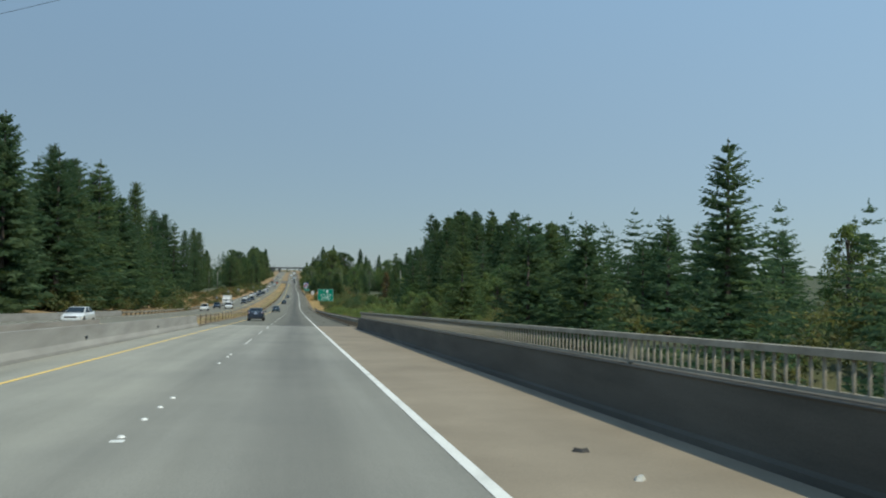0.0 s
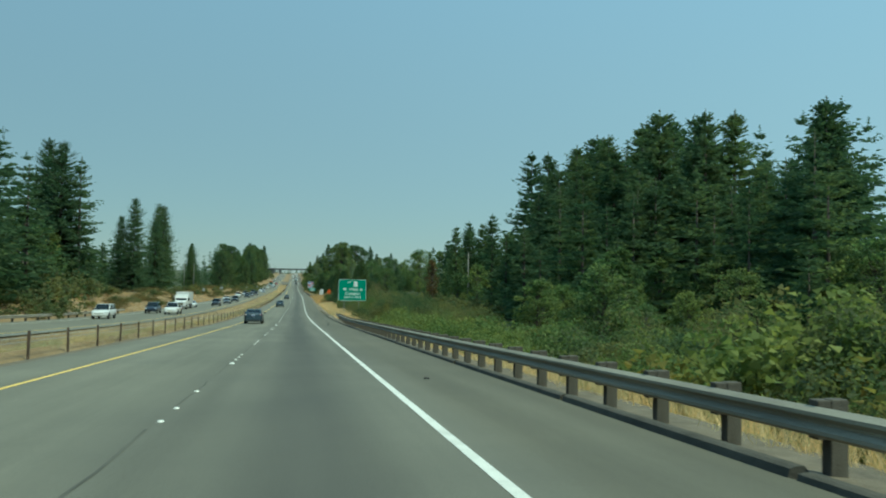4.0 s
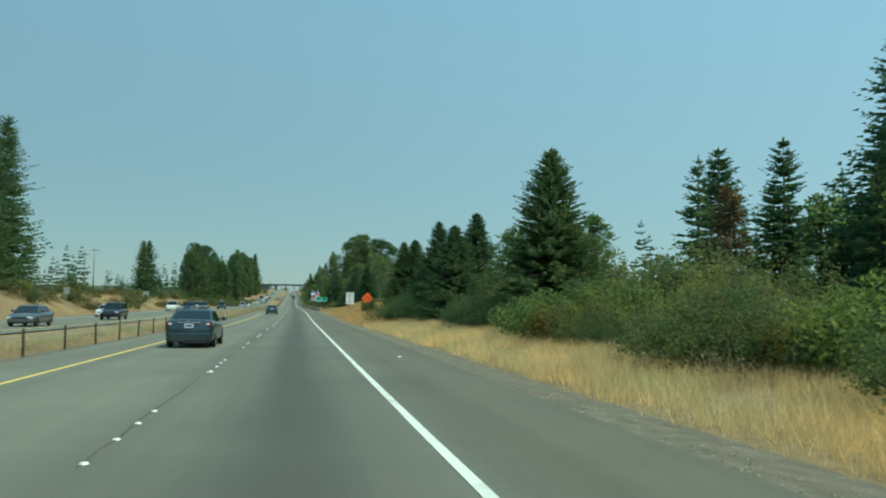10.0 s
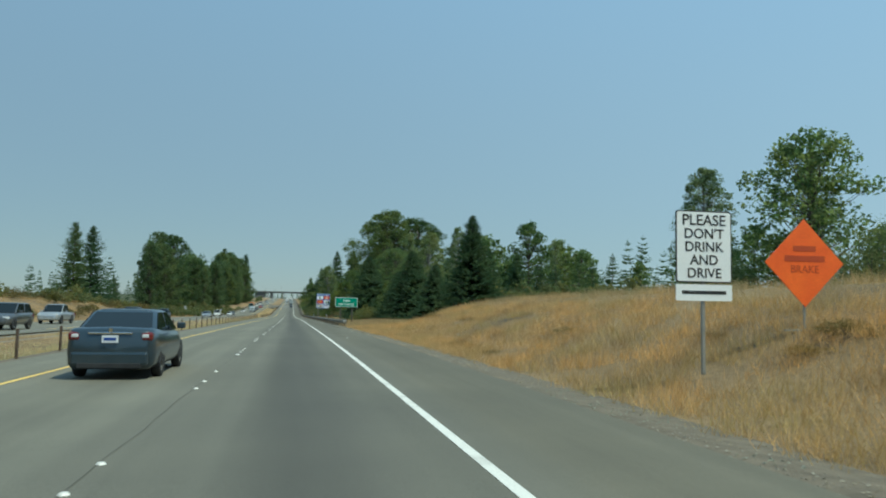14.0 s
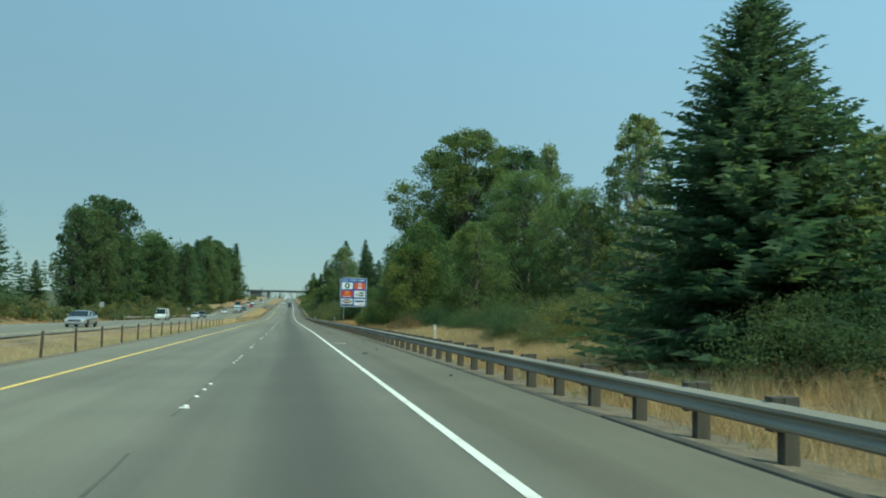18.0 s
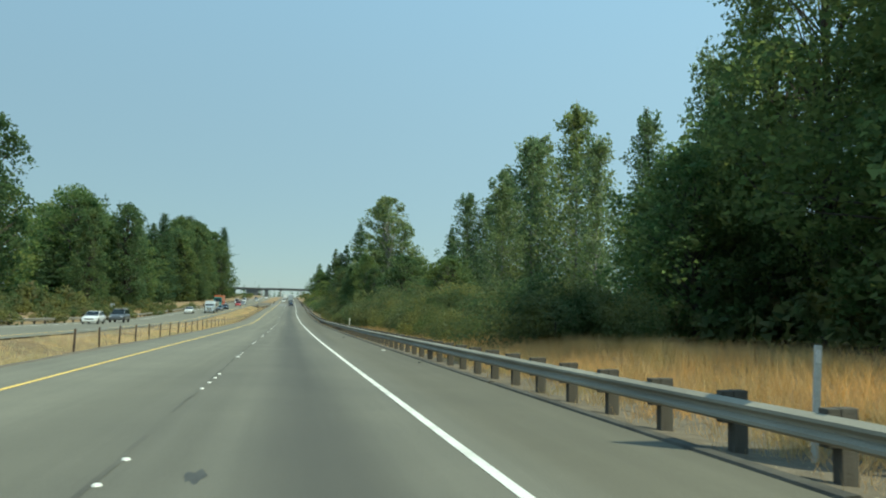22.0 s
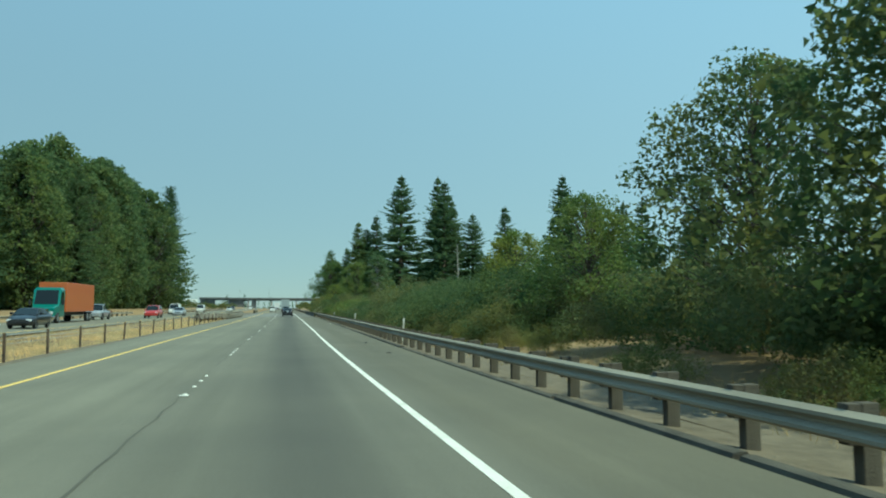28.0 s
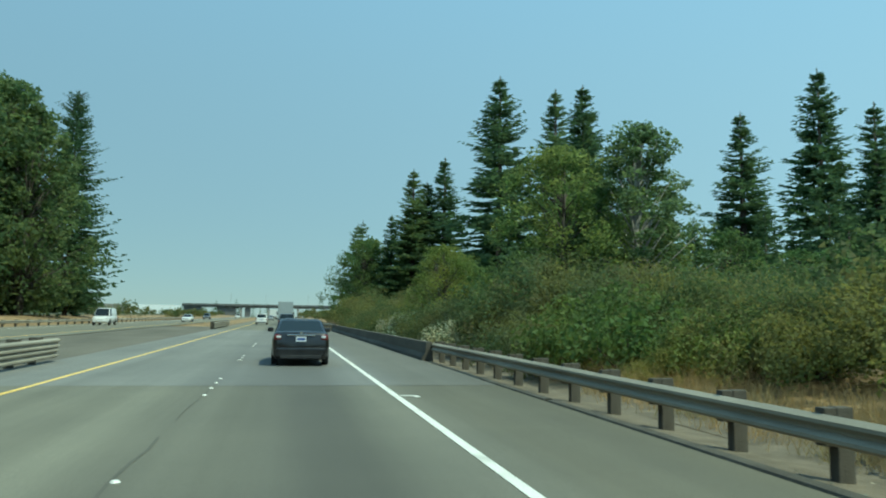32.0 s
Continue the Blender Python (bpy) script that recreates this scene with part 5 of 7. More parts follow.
# debris on the shoulder
DEBRIS = mottled("torn tyre rubber", (0.02, 0.02, 0.02), (0.06, 0.055, 0.05), 8.0, 0.8)
r = random.Random(9)
for k in range(46):
    y, u = ((6.6, 5.11), (8.0, 5.06))[k] if k < 2 else (r.uniform(3, 880), r.uniform(4.6, 6.3))
    bm = bmesh.new()
    n = r.randint(4, 6)
    s = r.uniform(0.04, 0.16)
    low = [bm.verts.new((math.cos(i * 6.28 / n) * s * r.uniform(0.5, 1.2), math.sin(i * 6.28 / n) * s * 0.5, 0.0)) for i in range(n)]
    top = [bm.verts.new((v.co.x * 0.7, v.co.y * 0.6, r.uniform(0.01, 0.05))) for v in low]
    bm.faces.new(top)
    for i in range(n):
        bm.faces.new((low[i], low[(i + 1) % n], top[(i + 1) % n], top[i]))
    ob = part("debris", bm, DEBRIS if k % 3 else WHITE_PAINT, None)
    ob.matrix_basis = pose(rx(y) + u, y, rz(y) + 0.001, 0, 0, r.uniform(0, 360))
    tagged(ob, "small scrap of torn rubber lying on the shoulder" if k % 3 else "small scrap of white litter lying on the shoulder", "debris", "scraps on the shoulder")

branch = root("fallen_branch", "long dry branch lying at the edge of the shoulder", "branch")
part("limb", lying_rod([((7.1, 440.45), 0.03), ((7.45, 440.1), 0.028), ((7.75, 439.6), 0.02), ((8.05, 439.3), 0.01)]), BARK, branch)
for u0, y0, u1, y1 in ((6.12, 443.06, 6.4, 442.9), (6.0, 447.86, 6.15, 447.8), (5.85, 438.5, 6.02, 438.4), (6.9, 425.4, 7.15, 425.0), (6.5, 421.6, 6.75, 421.5)):
    twig = root("twig", "short dry twig lying on the shoulder", "twig", "twigs on the shoulder")
    part("limb", lying_rod([((u0, y0), 0.014), (((u0 + u1) / 2, (y0 + y1) / 2 + 0.03), 0.012), ((u1, y1), 0.006)]), BARK, twig)

# ---- bridge ----
b_ys = list(np.arange(-60, 57, 6.5)) + [57.0]
bridge = root("bridge_barrier", "weathered concrete bridge parapet carrying a tubular metal railing", "parapet")
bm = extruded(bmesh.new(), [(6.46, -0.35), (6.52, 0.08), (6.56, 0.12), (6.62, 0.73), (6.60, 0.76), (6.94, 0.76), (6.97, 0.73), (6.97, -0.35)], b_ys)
# shade on the wall's road side is painted in by this darker concrete
part("parapet_wall", bm, SHADED_CONCRETE, bridge, "weathered concrete wall with shade put into its dark colour")
for z, w, h in ((1.17, 0.055, 0.04), (0.81, 0.035, 0.02)):
    bm = extruded(bmesh.new(), [(6.79 - w, z - h), (6.79 - w * 0.8, z + h * 0.8), (6.79, z + h), (6.79 + w * 0.8, z + h * 0.8), (6.79 + w, z - h)], b_ys)
    part("handrail", bm, RAIL_PAINT, bridge)
bal = rod_mesh("baluster", [((0, 0, 0.79), (0, 0, 1.15), 0.018, 0.018)], RAIL_PAINT, 6)
post = bpy.data.meshes.new("rail_post")
bm = boxed(-0.035, -0.04, 0.75, 0.035, 0.04, 1.16, bevel=0.01)
bm.to_mesh(post)
bm.free()
post.materials.append(RAIL_PAINT)
for k in range(294):
    y = 0.8 + 0.19 * k
    wider = k in (51, 178)
    shared("rail_post" if wider else "baluster", post if wider else bal, bridge, pose(rx(y) + 6.79, y, rz(y)))
# drain boxes and the seam of the deck
bm = boxed(-5.3, -0.10, -0.1, 6.1, 0.10, 0.007)
for v in bm.verts:
    yy = BRIDGE_END + v.co.y + SKEW * v.co.x
    v.co = Vector((rx(65) + v.co.x, yy, rz(yy) + v.co.z))
part("expansion_joint", bm, TAR, bridge_deck, "black rubber joint across the deck")
left = root("bridge_barrier", "low concrete bridge barrier beside the median shoulder", "parapet")
l_ys = list(np.arange(-60, 60, 6.5)) + [62.5]
bm = extruded(bmesh.new(), [(-5.28, -0.35), (-5.32, 0.1), (-5.42, 0.30), (-5.48, 0.84), (-5.66, 0.84), (-5.72, -0.35)], l_ys)
part("parapet_wall", bm, CONCRETE, left)
for y in (11.0, 13.6, 30.0, 45.0):
    part("drain_hole", boxed(rx(y) - 5.47, y - 0.12, rz(y) + 0.36, rx(y) - 5.385, y + 0.12, rz(y) + 0.46, bevel=0.01), TAR, left, "dark drain opening")
outer = root("bridge_barrier", "concrete bridge parapet beyond the oncoming lanes", "parapet")
bm = extruded(bmesh.new(), [(-24.7, -0.4), (-24.75, 0.78), (-25.0, 0.78), (-25.05, -0.4)], list(np.arange(-60, 130, 6.5)))
part("parapet_wall", bm, CONCRETE, outer)
bm = extruded(bmesh.new(), [(-12.75, -0.35), (-12.7, 0.55), (-12.55, 0.55), (-12.5, -0.35)], l_ys)
inner = root("bridge_barrier", "low concrete kerb wall of the oncoming bridge", "parapet")
part("parapet_wall", bm, CONCRETE, inner)

# ---- guardrails ----
W_BEAM = [(0.0, 0.43), (-0.085, 0.475), (-0.085, 0.515), (-0.012, 0.565), (-0.012, 0.595), (-0.085, 0.645), (-0.085, 0.685), (0.0, 0.735),
          (0.008, 0.73), (-0.075, 0.683), (-0.075, 0.648), (-0.002, 0.597), (-0.002, 0.563), (-0.075, 0.513), (-0.075, 0.477), (0.008, 0.435)]
bm = boxed(0.158, -0.075, -0.35, 0.36, 0.075, 0.80, bevel=0.012)
POST_ME = bpy.data.meshes.new("post")
bm.to_mesh(POST_ME)
bm.free()
POST_ME.materials.append(TIMBER)
bm = boxed(0.005, -0.075, 0.40, 0.156, 0.075, 0.795, bevel=0.01)
BLOCK_ME = bpy.data.meshes.new("blockout")
bm.to_mesh(BLOCK_ME)
bm.free()
BLOCK_ME.materials.append(TIMBER)


def guardrail(y0, y1, u_at, label, group="", drop=0.10, turned=False, gap=1.905, posts_to=1e9):
    g = root("guardrail", label, "guardrail", group)
    s = -1 if turned else 1
    n = max(1, round((y1 - y0) / 7.62))
    for k in range(n):
        a, b = y0 + (y1 - y0) * k / n, y0 + (y1 - y0) * (k + 1) / n
        lift = 0.0 if k % 2 else 0.002
        bm = extruded(bmesh.new(), [(s * u - (s * 0.003 if k % 2 else 0), z + lift - drop) for u, z in W_BEAM], [a, (a + b) / 2, b + 0.12], lambda y: (u_at(y), 0))
        part("rail_panel", bm, RAIL_STEEL, g, smooth_faces=False)
    y = y0 + 0.3
    while y < min(y1, posts_to):
        m = pose(rx(y) + u_at(y), y, rz(y) - drop, 0, 0, 180 if turned else 0)
        shared("post", POST_ME, g, m)
        shared("blockout", BLOCK_ME, g, m)
        y += gap
    return g


def flare(y):
    return 6.95 + 0.55 * float(step(180, 215, y))


g1 = guardrail(57.5, 212.4, flare, "galvanised steel guardrail on timber posts", "guardrails along the shoulder")
bm = extruded(bmesh.new(), [(-0.09, 0.32), (-0.09, 0.68), (0.02, 0.68), (0.02, 0.32)], [212.5, 213.3], lambda y: (flare(212), 0))
part("end_piece", bm, GALV, g1)
g2 = guardrail(455.6, 881, lambda y: 6.98 + 0.6 * (1 - float(step(455, 470, y))), "long galvanised steel guardrail on timber posts", "guardrails along the shoulder")
bm = bmesh.new()
box(bm, rx(455) + 7.42, 454.6, rz(455) + 0.34, rx(455) + 7.8, 455.2, rz(455) + 0.66, bevel=0.05)
part("end_cap", bm, GALV, g2, "rounded pale metal end cap")
part("anchor_cable", extruded(bmesh.new(), [(7.5, 0.06), (7.53, 0.09), (7.56, 0.06)], [455.8, 459.6]), GALV, g2)
guardrail(600, 886, lambda y: -24.95, "galvanised guardrail beyond the oncoming lanes", "guardrails beyond the oncoming lanes", turned=True, gap=3.81)
guardrail(130, 236, lambda y: -24.95, "galvanised guardrail beyond the oncoming lanes", "guardrails beyond the oncoming lanes", turned=True, gap=3.81)
guardrail(900, 1100, lambda y: -24.95, "galvanised guardrail beyond the oncoming lanes", "guardrails beyond the oncoming lanes", turned=True, gap=3.81)


def median_flare(y):
    return -5.55 - 3.4 * (1 - float(step(841, 857, y))) ** 2 - 0.0


def thrie(y0, y1, u_at, label):
    g = guardrail(y0, y1, u_at, label, "guardrails in the median", drop=0.0, turned=True)
    n = max(1, round((y1 - y0) / 7.62))
    for k in range(n):
        a, b = y0 + (y1 - y0) * k / n, y0 + (y1 - y0) * (k + 1) / n
        bm = extruded(bmesh.new(), [(-u - 0.004, z - 0.30) for u, z in W_BEAM], [a, (a + b) / 2, b], lambda y: (u_at(y), 0))
        part("rub_rail", bm, RAIL_STEEL, g)
    return g


thrie(841, 879, median_flare, "double-height steel guardrail curving in from the median")
thrie(936, 960, lambda y: -5.6, "short double-height steel guardrail in the median")

# second bridge at the end
SLAB = pavement_material("bridge slab asphalt", (0.14, 0.137, 0.126), (0.18, 0.177, 0.163), (1.83,), 0.35)
me = grid_sheet("approach_slab", [-5.7, -3.7, 0, 3.7, 6.45], list(np.arange(870.3, 935, 8)), lambda u, y: u * 0 + 0.005, [SLAB])
tagged(new("approach_slab", me), "pale concrete slab of a second bridge", "bridge", kind="structure")
MEDIAN_PAVING = mottled("dusty median paving", (0.105, 0.094, 0.072), (0.165, 0.148, 0.115), 0.35, 0.95, bump=0.3, stretch=(1, 0.25, 1))
me = grid_sheet("median_paving", [-12.6, -10.5, -8.0, -6.0, -5.66], list(np.arange(858, 962, 8.0)), lambda u, y: u * 0 + 0.012 - 0.02 * (u > -5.9), [MEDIAN_PAVING])
tagged(new("median_paving", me), "dusty grey-brown paving between the carriageways at the second bridge", "paving", kind="structure")
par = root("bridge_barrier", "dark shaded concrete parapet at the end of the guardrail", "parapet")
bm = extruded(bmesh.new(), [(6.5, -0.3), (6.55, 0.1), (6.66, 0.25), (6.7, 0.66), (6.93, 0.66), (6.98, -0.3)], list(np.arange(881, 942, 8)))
# the deep shade on this parapet is part of its colour too
part("parapet_wall", bm, SHADED_CONCRETE, par)
guardrail(940, 1300, lambda y: 7.0, "galvanised guardrail beyond the second bridge", "guardrails along the shoulder", gap=3.81)

# ---- cable barrier in the median ----
cable = root("cable_barrier", "rusty steel posts carrying thin steel cables along the median", "cable barrier")
bm = boxed(-0.035, -0.045, -0.3, 0.035, 0.045, 0.84, bevel=0.006)
CP = bpy.data.meshes.new("post")
bm.to_mesh(CP)
bm.free()
CP.materials.append(RUST)


def cable_u(y):
    return -6.35 + 0.3 * float(step(200, 260, y)) - 0.55 * float(step(480, 560, y)) + 0.4 * float(step(640, 760, y))


r = random.Random(4)
for y0, y1 in ((64, 578), (604, 844)):
    y = y0
    while y < y1:
        shared("post", CP, cable, pose(rx(y) + cable_u(y), y, rz(y), r.uniform(-2, 2), r.uniform(-2, 2), 0))
        y += 4.25
    for z in (0.50, 0.63, 0.77):
        bm = extruded(bmesh.new(), [(-0.052, z - 0.009), (-0.043, z + 0.009), (-0.034, z - 0.009)], list(np.arange(y0, y1, 8.5)), lambda y: (cable_u(y), 0))
        part("cable", bm, GALV, cable)

# ---- delineators ----
for u, y, h in ((7.9, 503.7, 1.35), (8.0, 579.3, 1.45), (7.95, 651.9, 1.45), (8.0, 782, 1.25), (8.0, 813.3, 1.25), (8.0, 844.8, 1.2), (8.0, 730, 1.15)):
    d = root("delineator", "slim white roadside marker post behind the guardrail", "marker post", "marker posts")
    z = ground_z(rx(y) + u, y)
    d.matrix_basis = pose(rx(y) + u, y, z, r.uniform(-3, 3), r.uniform(-5, 5), 0)
    part("stake", boxed(-0.05, -0.015, -0.2, 0.05, 0.015, h, bevel=0.008), WHITE_PAINT, d)
    part("reflector", boxed(-0.04, -0.022, h - 0.22, 0.04, -0.016, h - 0.06), DOT, d)

STAKE = mottled("sun-bleached wood", (0.27, 0.22, 0.145), (0.42, 0.35, 0.245), 5.0, 0.95, bump=0.4, stretch=(1, 1, 0.2))
wooden = root("wooden_post", "weathered wooden post with a short crossbar behind the guardrail", "post")
wooden.matrix_basis = pose(rx(61.2) + 7.8, 61.2, ground_z(rx(61.2) + 7.8, 61.2), 1, 2, 0)
part("post", boxed(-0.048, -0.045, -0.4, 0.048, 0.045, 1.42, bevel=0.012), STAKE, wooden)
part("crossbar", boxed(-0.09, -0.09, 1.34, 0.30, -0.047, 1.40, bevel=0.01), STAKE, wooden)

# ---- signs ----
def lettering(text, size, mat, parent, x, z, y=-0.03, bold=0.0, name="letter", wide=1.0):
    """Raised letters facing -y, centred at x, with their baseline at z."""
    cu = bpy.data.curves.new(name, "FONT")
    cu.body, cu.size, cu.align_x, cu.extrude, cu.offset = text, size, "CENTER", 0.002, bold
    tmp = bpy.data.objects.new(name, cu)
    scene.collection.objects.link(tmp)
    dg = bpy.context.evaluated_depsgraph_get()
    me = bpy.data.meshes.new_from_object(tmp.evaluated_get(dg))
    bpy.data.objects.remove(tmp)
    bpy.data.curves.remove(cu)
    bm = bmesh.new()
    bm.from_mesh(me)
    bpy.data.meshes.remove(me)
    bmesh.ops.remove_doubles(bm, verts=bm.verts, dist=0.0001)
    m = Matrix.LocRotScale((x, y, z), Euler((radians(90), 0, 0)), (wide, 1, 1))
    todo = set(bm.verts)
    while todo:  # each letter is a piece of its own
        stack, seen = [todo.pop()], set()
        while stack:
            v = stack.pop()
            seen.add(v)
            for e in v.link_edges:
                w = e.other_vert(v)
                if w in todo:
                    todo.discard(w)
                    stack.append(w)
        seen = sorted(seen, key=lambda v: v.index)
        at = {v: i for i, v in enumerate(seen)}
        faces = [[at[v] for v in f.verts] for f in bm.faces if f.verts[0] in at]
        shared(name, mesh_of(name, [m @ v.co for v in seen], faces, [mat]), parent)
    bm.free()


def plate(w, h, r=0.12, y0=-0.02, y1=0.0, cx=0.0, z=0.0):
    """A rounded panel, centred at cx, its lower edge at z."""
    bm = bmesh.new()
    pts = []
    for sx, sz, a0 in ((1, 0, -90), (1, 1, 0), (-1, 1, 90), (-1, 0, 180)):
        for k in range(5):
            a = radians(a0 + 22.5 * k)
            pts.append((cx + sx * (w / 2 - r) + math.cos(a) * r, z + (h - r if sz else r) + math.sin(a) * r))
    front = [bm.verts.new((x, y0, q)) for x, q in pts]
    back = [bm.verts.new((x, y1, q)) for x, q in pts]
    bm.faces.new(front)
    bm.faces.new(back[::-1])
    for i in range(len(pts)):
        j = (i + 1) % len(pts)
        bm.faces.new((front[j], front[i], back[i], back[j]))
    bmesh.ops.recalc_face_normals(bm, faces=bm.faces)
    return bm


def sign_post(parent, x, top, mat, w=0.09, d=0.09, y=0.05, foot=-1.2):
    part("post", boxed(x - w / 2, y, foot, x + w / 2, y + d, top, bevel=0.008), mat, parent)


def big_sign(x, y, low, w, h, face, label, post_mat, posts, post_w=0.1):
    """A sign with its lower edge that high over the road, on posts that reach into the ground."""
    s = root("road_sign", label, "road sign")
    s.matrix_basis = pose(x, y, rz(y) + low)
    part("panel", plate(w, h, 0.14), SIGN_WHITE, s, "white bordered panel")
    part("face", plate(w - 0.09, h - 0.09, 0.11, -0.026, -0.015, 0, 0.045), face, s)
    part("backing", boxed(-w / 2 + 0.2, 0.002, 0.2, w / 2 - 0.2, 0.045, h - 0.2), SIGN_BACK, s)
    for px in posts:
        foot = ground_z(x + px, y) - (rz(y) + low) - 0.3
        sign_post(s, px, h * 0.9, post_mat, post_w, post_w, 0.05, foot)
    return s


s1 = big_sign(9.86, 238.5, 2.35, 4.68, 3.6, SIGN_GREEN, "large green exit sign with white lettering on two steel posts", GALV, (-1.35, 1.15))
lettering("JCT", 0.42, SIGN_WHITE, s1, -0.5, 2.98, wide=1.1)
bm = plate(0.7, 0.62, 0.26, -0.034, -0.024, 0.55, 2.66)
part("route_shield", bm, SIGN_WHITE, s1, "white route shield")
part("route_shield", plate(0.68, 0.2, 0.05, -0.0335, -0.0245, 0.55, 2.42), SIGN_WHITE, s1)
lettering("516", 0.36, SIGN_BLACK, s1, 0.55, 2.78, -0.038)
lettering("SE  272nd  St", 0.62, SIGN_WHITE, s1, 0.08, 1.72, bold=0.006, wide=1.0)
lettering("Covington", 0.62, SIGN_WHITE, s1, 0.04, 1.02, bold=0.006, wide=1.0)
lettering("EXIT ½ MILE", 0.48, SIGN_WHITE, s1, 0.05, 0.40, bold=0.004, wide=1.1)

s2 = big_sign(8.2, 467.75, 2.22, 2.85, 1.22, SIGN_GREEN, "green guide sign with white lettering on two timber posts", TIMBER, (-0.75, 0.75), 0.16)
lettering("Kent", 0.42, SIGN_WHITE, s2, 0, 0.68, bold=0.006)
lettering("NEXT RIGHT", 0.34, SIGN_WHITE, s2, 0, 0.2, bold=0.004, wide=1.05)

s3 = big_sign(9.72, 577.5, 2.72, 3.6, 3.95, SIGN_BLUE, "blue food services sign with six coloured panels on two steel posts", GALV, (-1.25, 1.25))
lettering("FOOD  NEXT  RIGHT", 0.34, SIGN_WHITE, s3, 0, 3.50, bold=0.004, wide=1.0)
CREAM = mottled("sign cream", (0.60, 0.58, 0.42), (0.68, 0.66, 0.50), 2.0, 0.5, bump=0.0)
DARK_GREEN = mottled("sign dark green", (0.012, 0.05, 0.03), (0.02, 0.07, 0.045), 2.0, 0.5, bump=0.0)
MAROON = mottled("sign maroon", (0.09, 0.025, 0.02), (0.13, 0.035, 0.025), 2.0, 0.5, bump=0.0)
GOLD = mottled("sign gold", (0.75, 0.42, 0.04), (0.85, 0.5, 0.06), 2.0, 0.5, bump=0.0)
BRICK = mottled("sign brick red", (0.62, 0.11, 0.04), (0.72, 0.14, 0.06), 2.0, 0.5, bump=0.0)
NAVY = mottled("sign navy", (0.01, 0.05, 0.25), (0.015, 0.07, 0.32), 2.0, 0.5, bump=0.0)


def disc(cx, cz, rx_, rz_, y0=-0.046, y1=-0.04, n=20):
    bm = bmesh.new()
    f = [bm.verts.new((cx + rx_ * math.cos(2 * math.pi * i / n), y0, cz + rz_ * math.sin(2 * math.pi * i / n))) for i in range(n)]
    b = [bm.verts.new((v.co.x, y1, v.co.z)) for v in f]
    bm.faces.new(f)
    for i in range(n):
        bm.faces.new((f[(i + 1) % n], f[i], b[i], b[(i + 1) % n]))
    bmesh.ops.recalc_face_normals(bm, faces=bm.faces)
    return bm


for row in range(3):
    for col in range(2):
        cx, z0 = (-0.86, 0.86)[col], 2.42 - row * 1.12
        back = (SIGN_WHITE, BRICK, SIGN_RED, SIGN_WHITE, SIGN_WHITE, SIGN_WHITE)[row * 2 + col]
        p = part("logo_panel", plate(1.5, 0.9, 0.03, -0.04, -0.02, cx, z0), back, s3)
        k, cz = row * 2 + col, z0 + 0.45
        if k == 0:
            part("emblem", disc(cx, cz, 0.34, 0.36), DARK_GREEN, p, "round dark green emblem")
            part("emblem", disc(cx, cz, 0.14, 0.2, -0.05, -0.045), SIGN_WHITE, p)
        elif k == 1:
            part("emblem", disc(cx, cz + 0.08, 0.2, 0.34), SIGN_WHITE, p, "pale arched emblem")
            part("emblem", disc(cx, cz + 0.1, 0.13, 0.25, -0.05, -0.045), BRICK, p)
            part("bar", boxed(cx - 0.27, -0.05, cz - 0.36, cx + 0.27, -0.041, cz - 0.22), SIGN_WHITE, p)
        elif k == 2:
            for dx in (-0.15, 0.15):
                part("emblem", disc(cx + dx, cz + 0.06, 0.17, 0.34), GOLD, p, "yellow double arch")
                part("emblem", disc(cx + dx, cz - 0.02, 0.09, 0.32, -0.05, -0.045), SIGN_RED, p)
            part("bar", boxed(cx - 0.55, -0.05, z0 + 0.05, cx + 0.55, -0.041, z0 + 0.12), SIGN_WHITE, p)
        elif k == 3:
            for dx, h in ((-0.5, 0.3), (-0.38, 0.6), (-0.26, 0.34)):
                part("emblem", boxed(cx + dx - 0.035, -0.05, cz - 0.3, cx + dx + 0.035, -0.041, cz - 0.3 + h, bevel=0.01), DARK_GREEN, p, "green plant shape")
            part("bar", boxed(cx - 0.12, -0.05, cz + 0.06, cx + 0.6, -0.041, cz + 0.26), DARK_GREEN, p)
            part("bar", boxed(cx - 0.12, -0.05, cz - 0.28, cx + 0.6, -0.041, cz - 0.08), DARK_GREEN, p)
        elif k == 4:
            part("emblem", disc(cx, cz + 0.1, 0.68, 0.27), MAROON, p, "maroon oval emblem")
            part("bar", boxed(cx - 0.5, -0.052, cz + 0.02, cx + 0.5, -0.047, cz + 0.2), CREAM, p)
            part("bar", boxed(cx - 0.72, -0.05, z0 + 0.03, cx + 0.72, -0.041, z0 + 0.17), SIGN_BLACK, p)
        else:
            part("bar", boxed(cx - 0.6, -0.05, cz, cx + 0.6, -0.041, cz + 0.26, bevel=0.004), NAVY, p, "navy word shape")
            part("emblem", disc(cx + 0.28, cz - 0.16, 0.34, 0.17), SIGN_RED, p, "red smile shape")
            part("emblem", disc(cx + 0.28, cz - 0.11, 0.36, 0.17, -0.05, -0.045), SIGN_WHITE, p)

s4 = root("road_sign", "white roadside sign with black lettering on one post in dry grass", "road sign")
s4.matrix_basis = pose(9.5, 381.6, rz(381.6) + 2.2)
part("panel", plate(1.27, 1.5, 0.06), SIGN_BLACK, s4)
part("face", plate(1.22, 1.45, 0.05, -0.026, -0.015, 0, 0.025), SIGN_WHITE, s4)
for i, w in enumerate(("PLEASE", "DON'T", "DRINK", "AND", "DRIVE")):
    lettering(w, 0.29 if i else 0.32, SIGN_BLACK, s4, 0, 1.2 - 0.275 * i, bold=0.003)
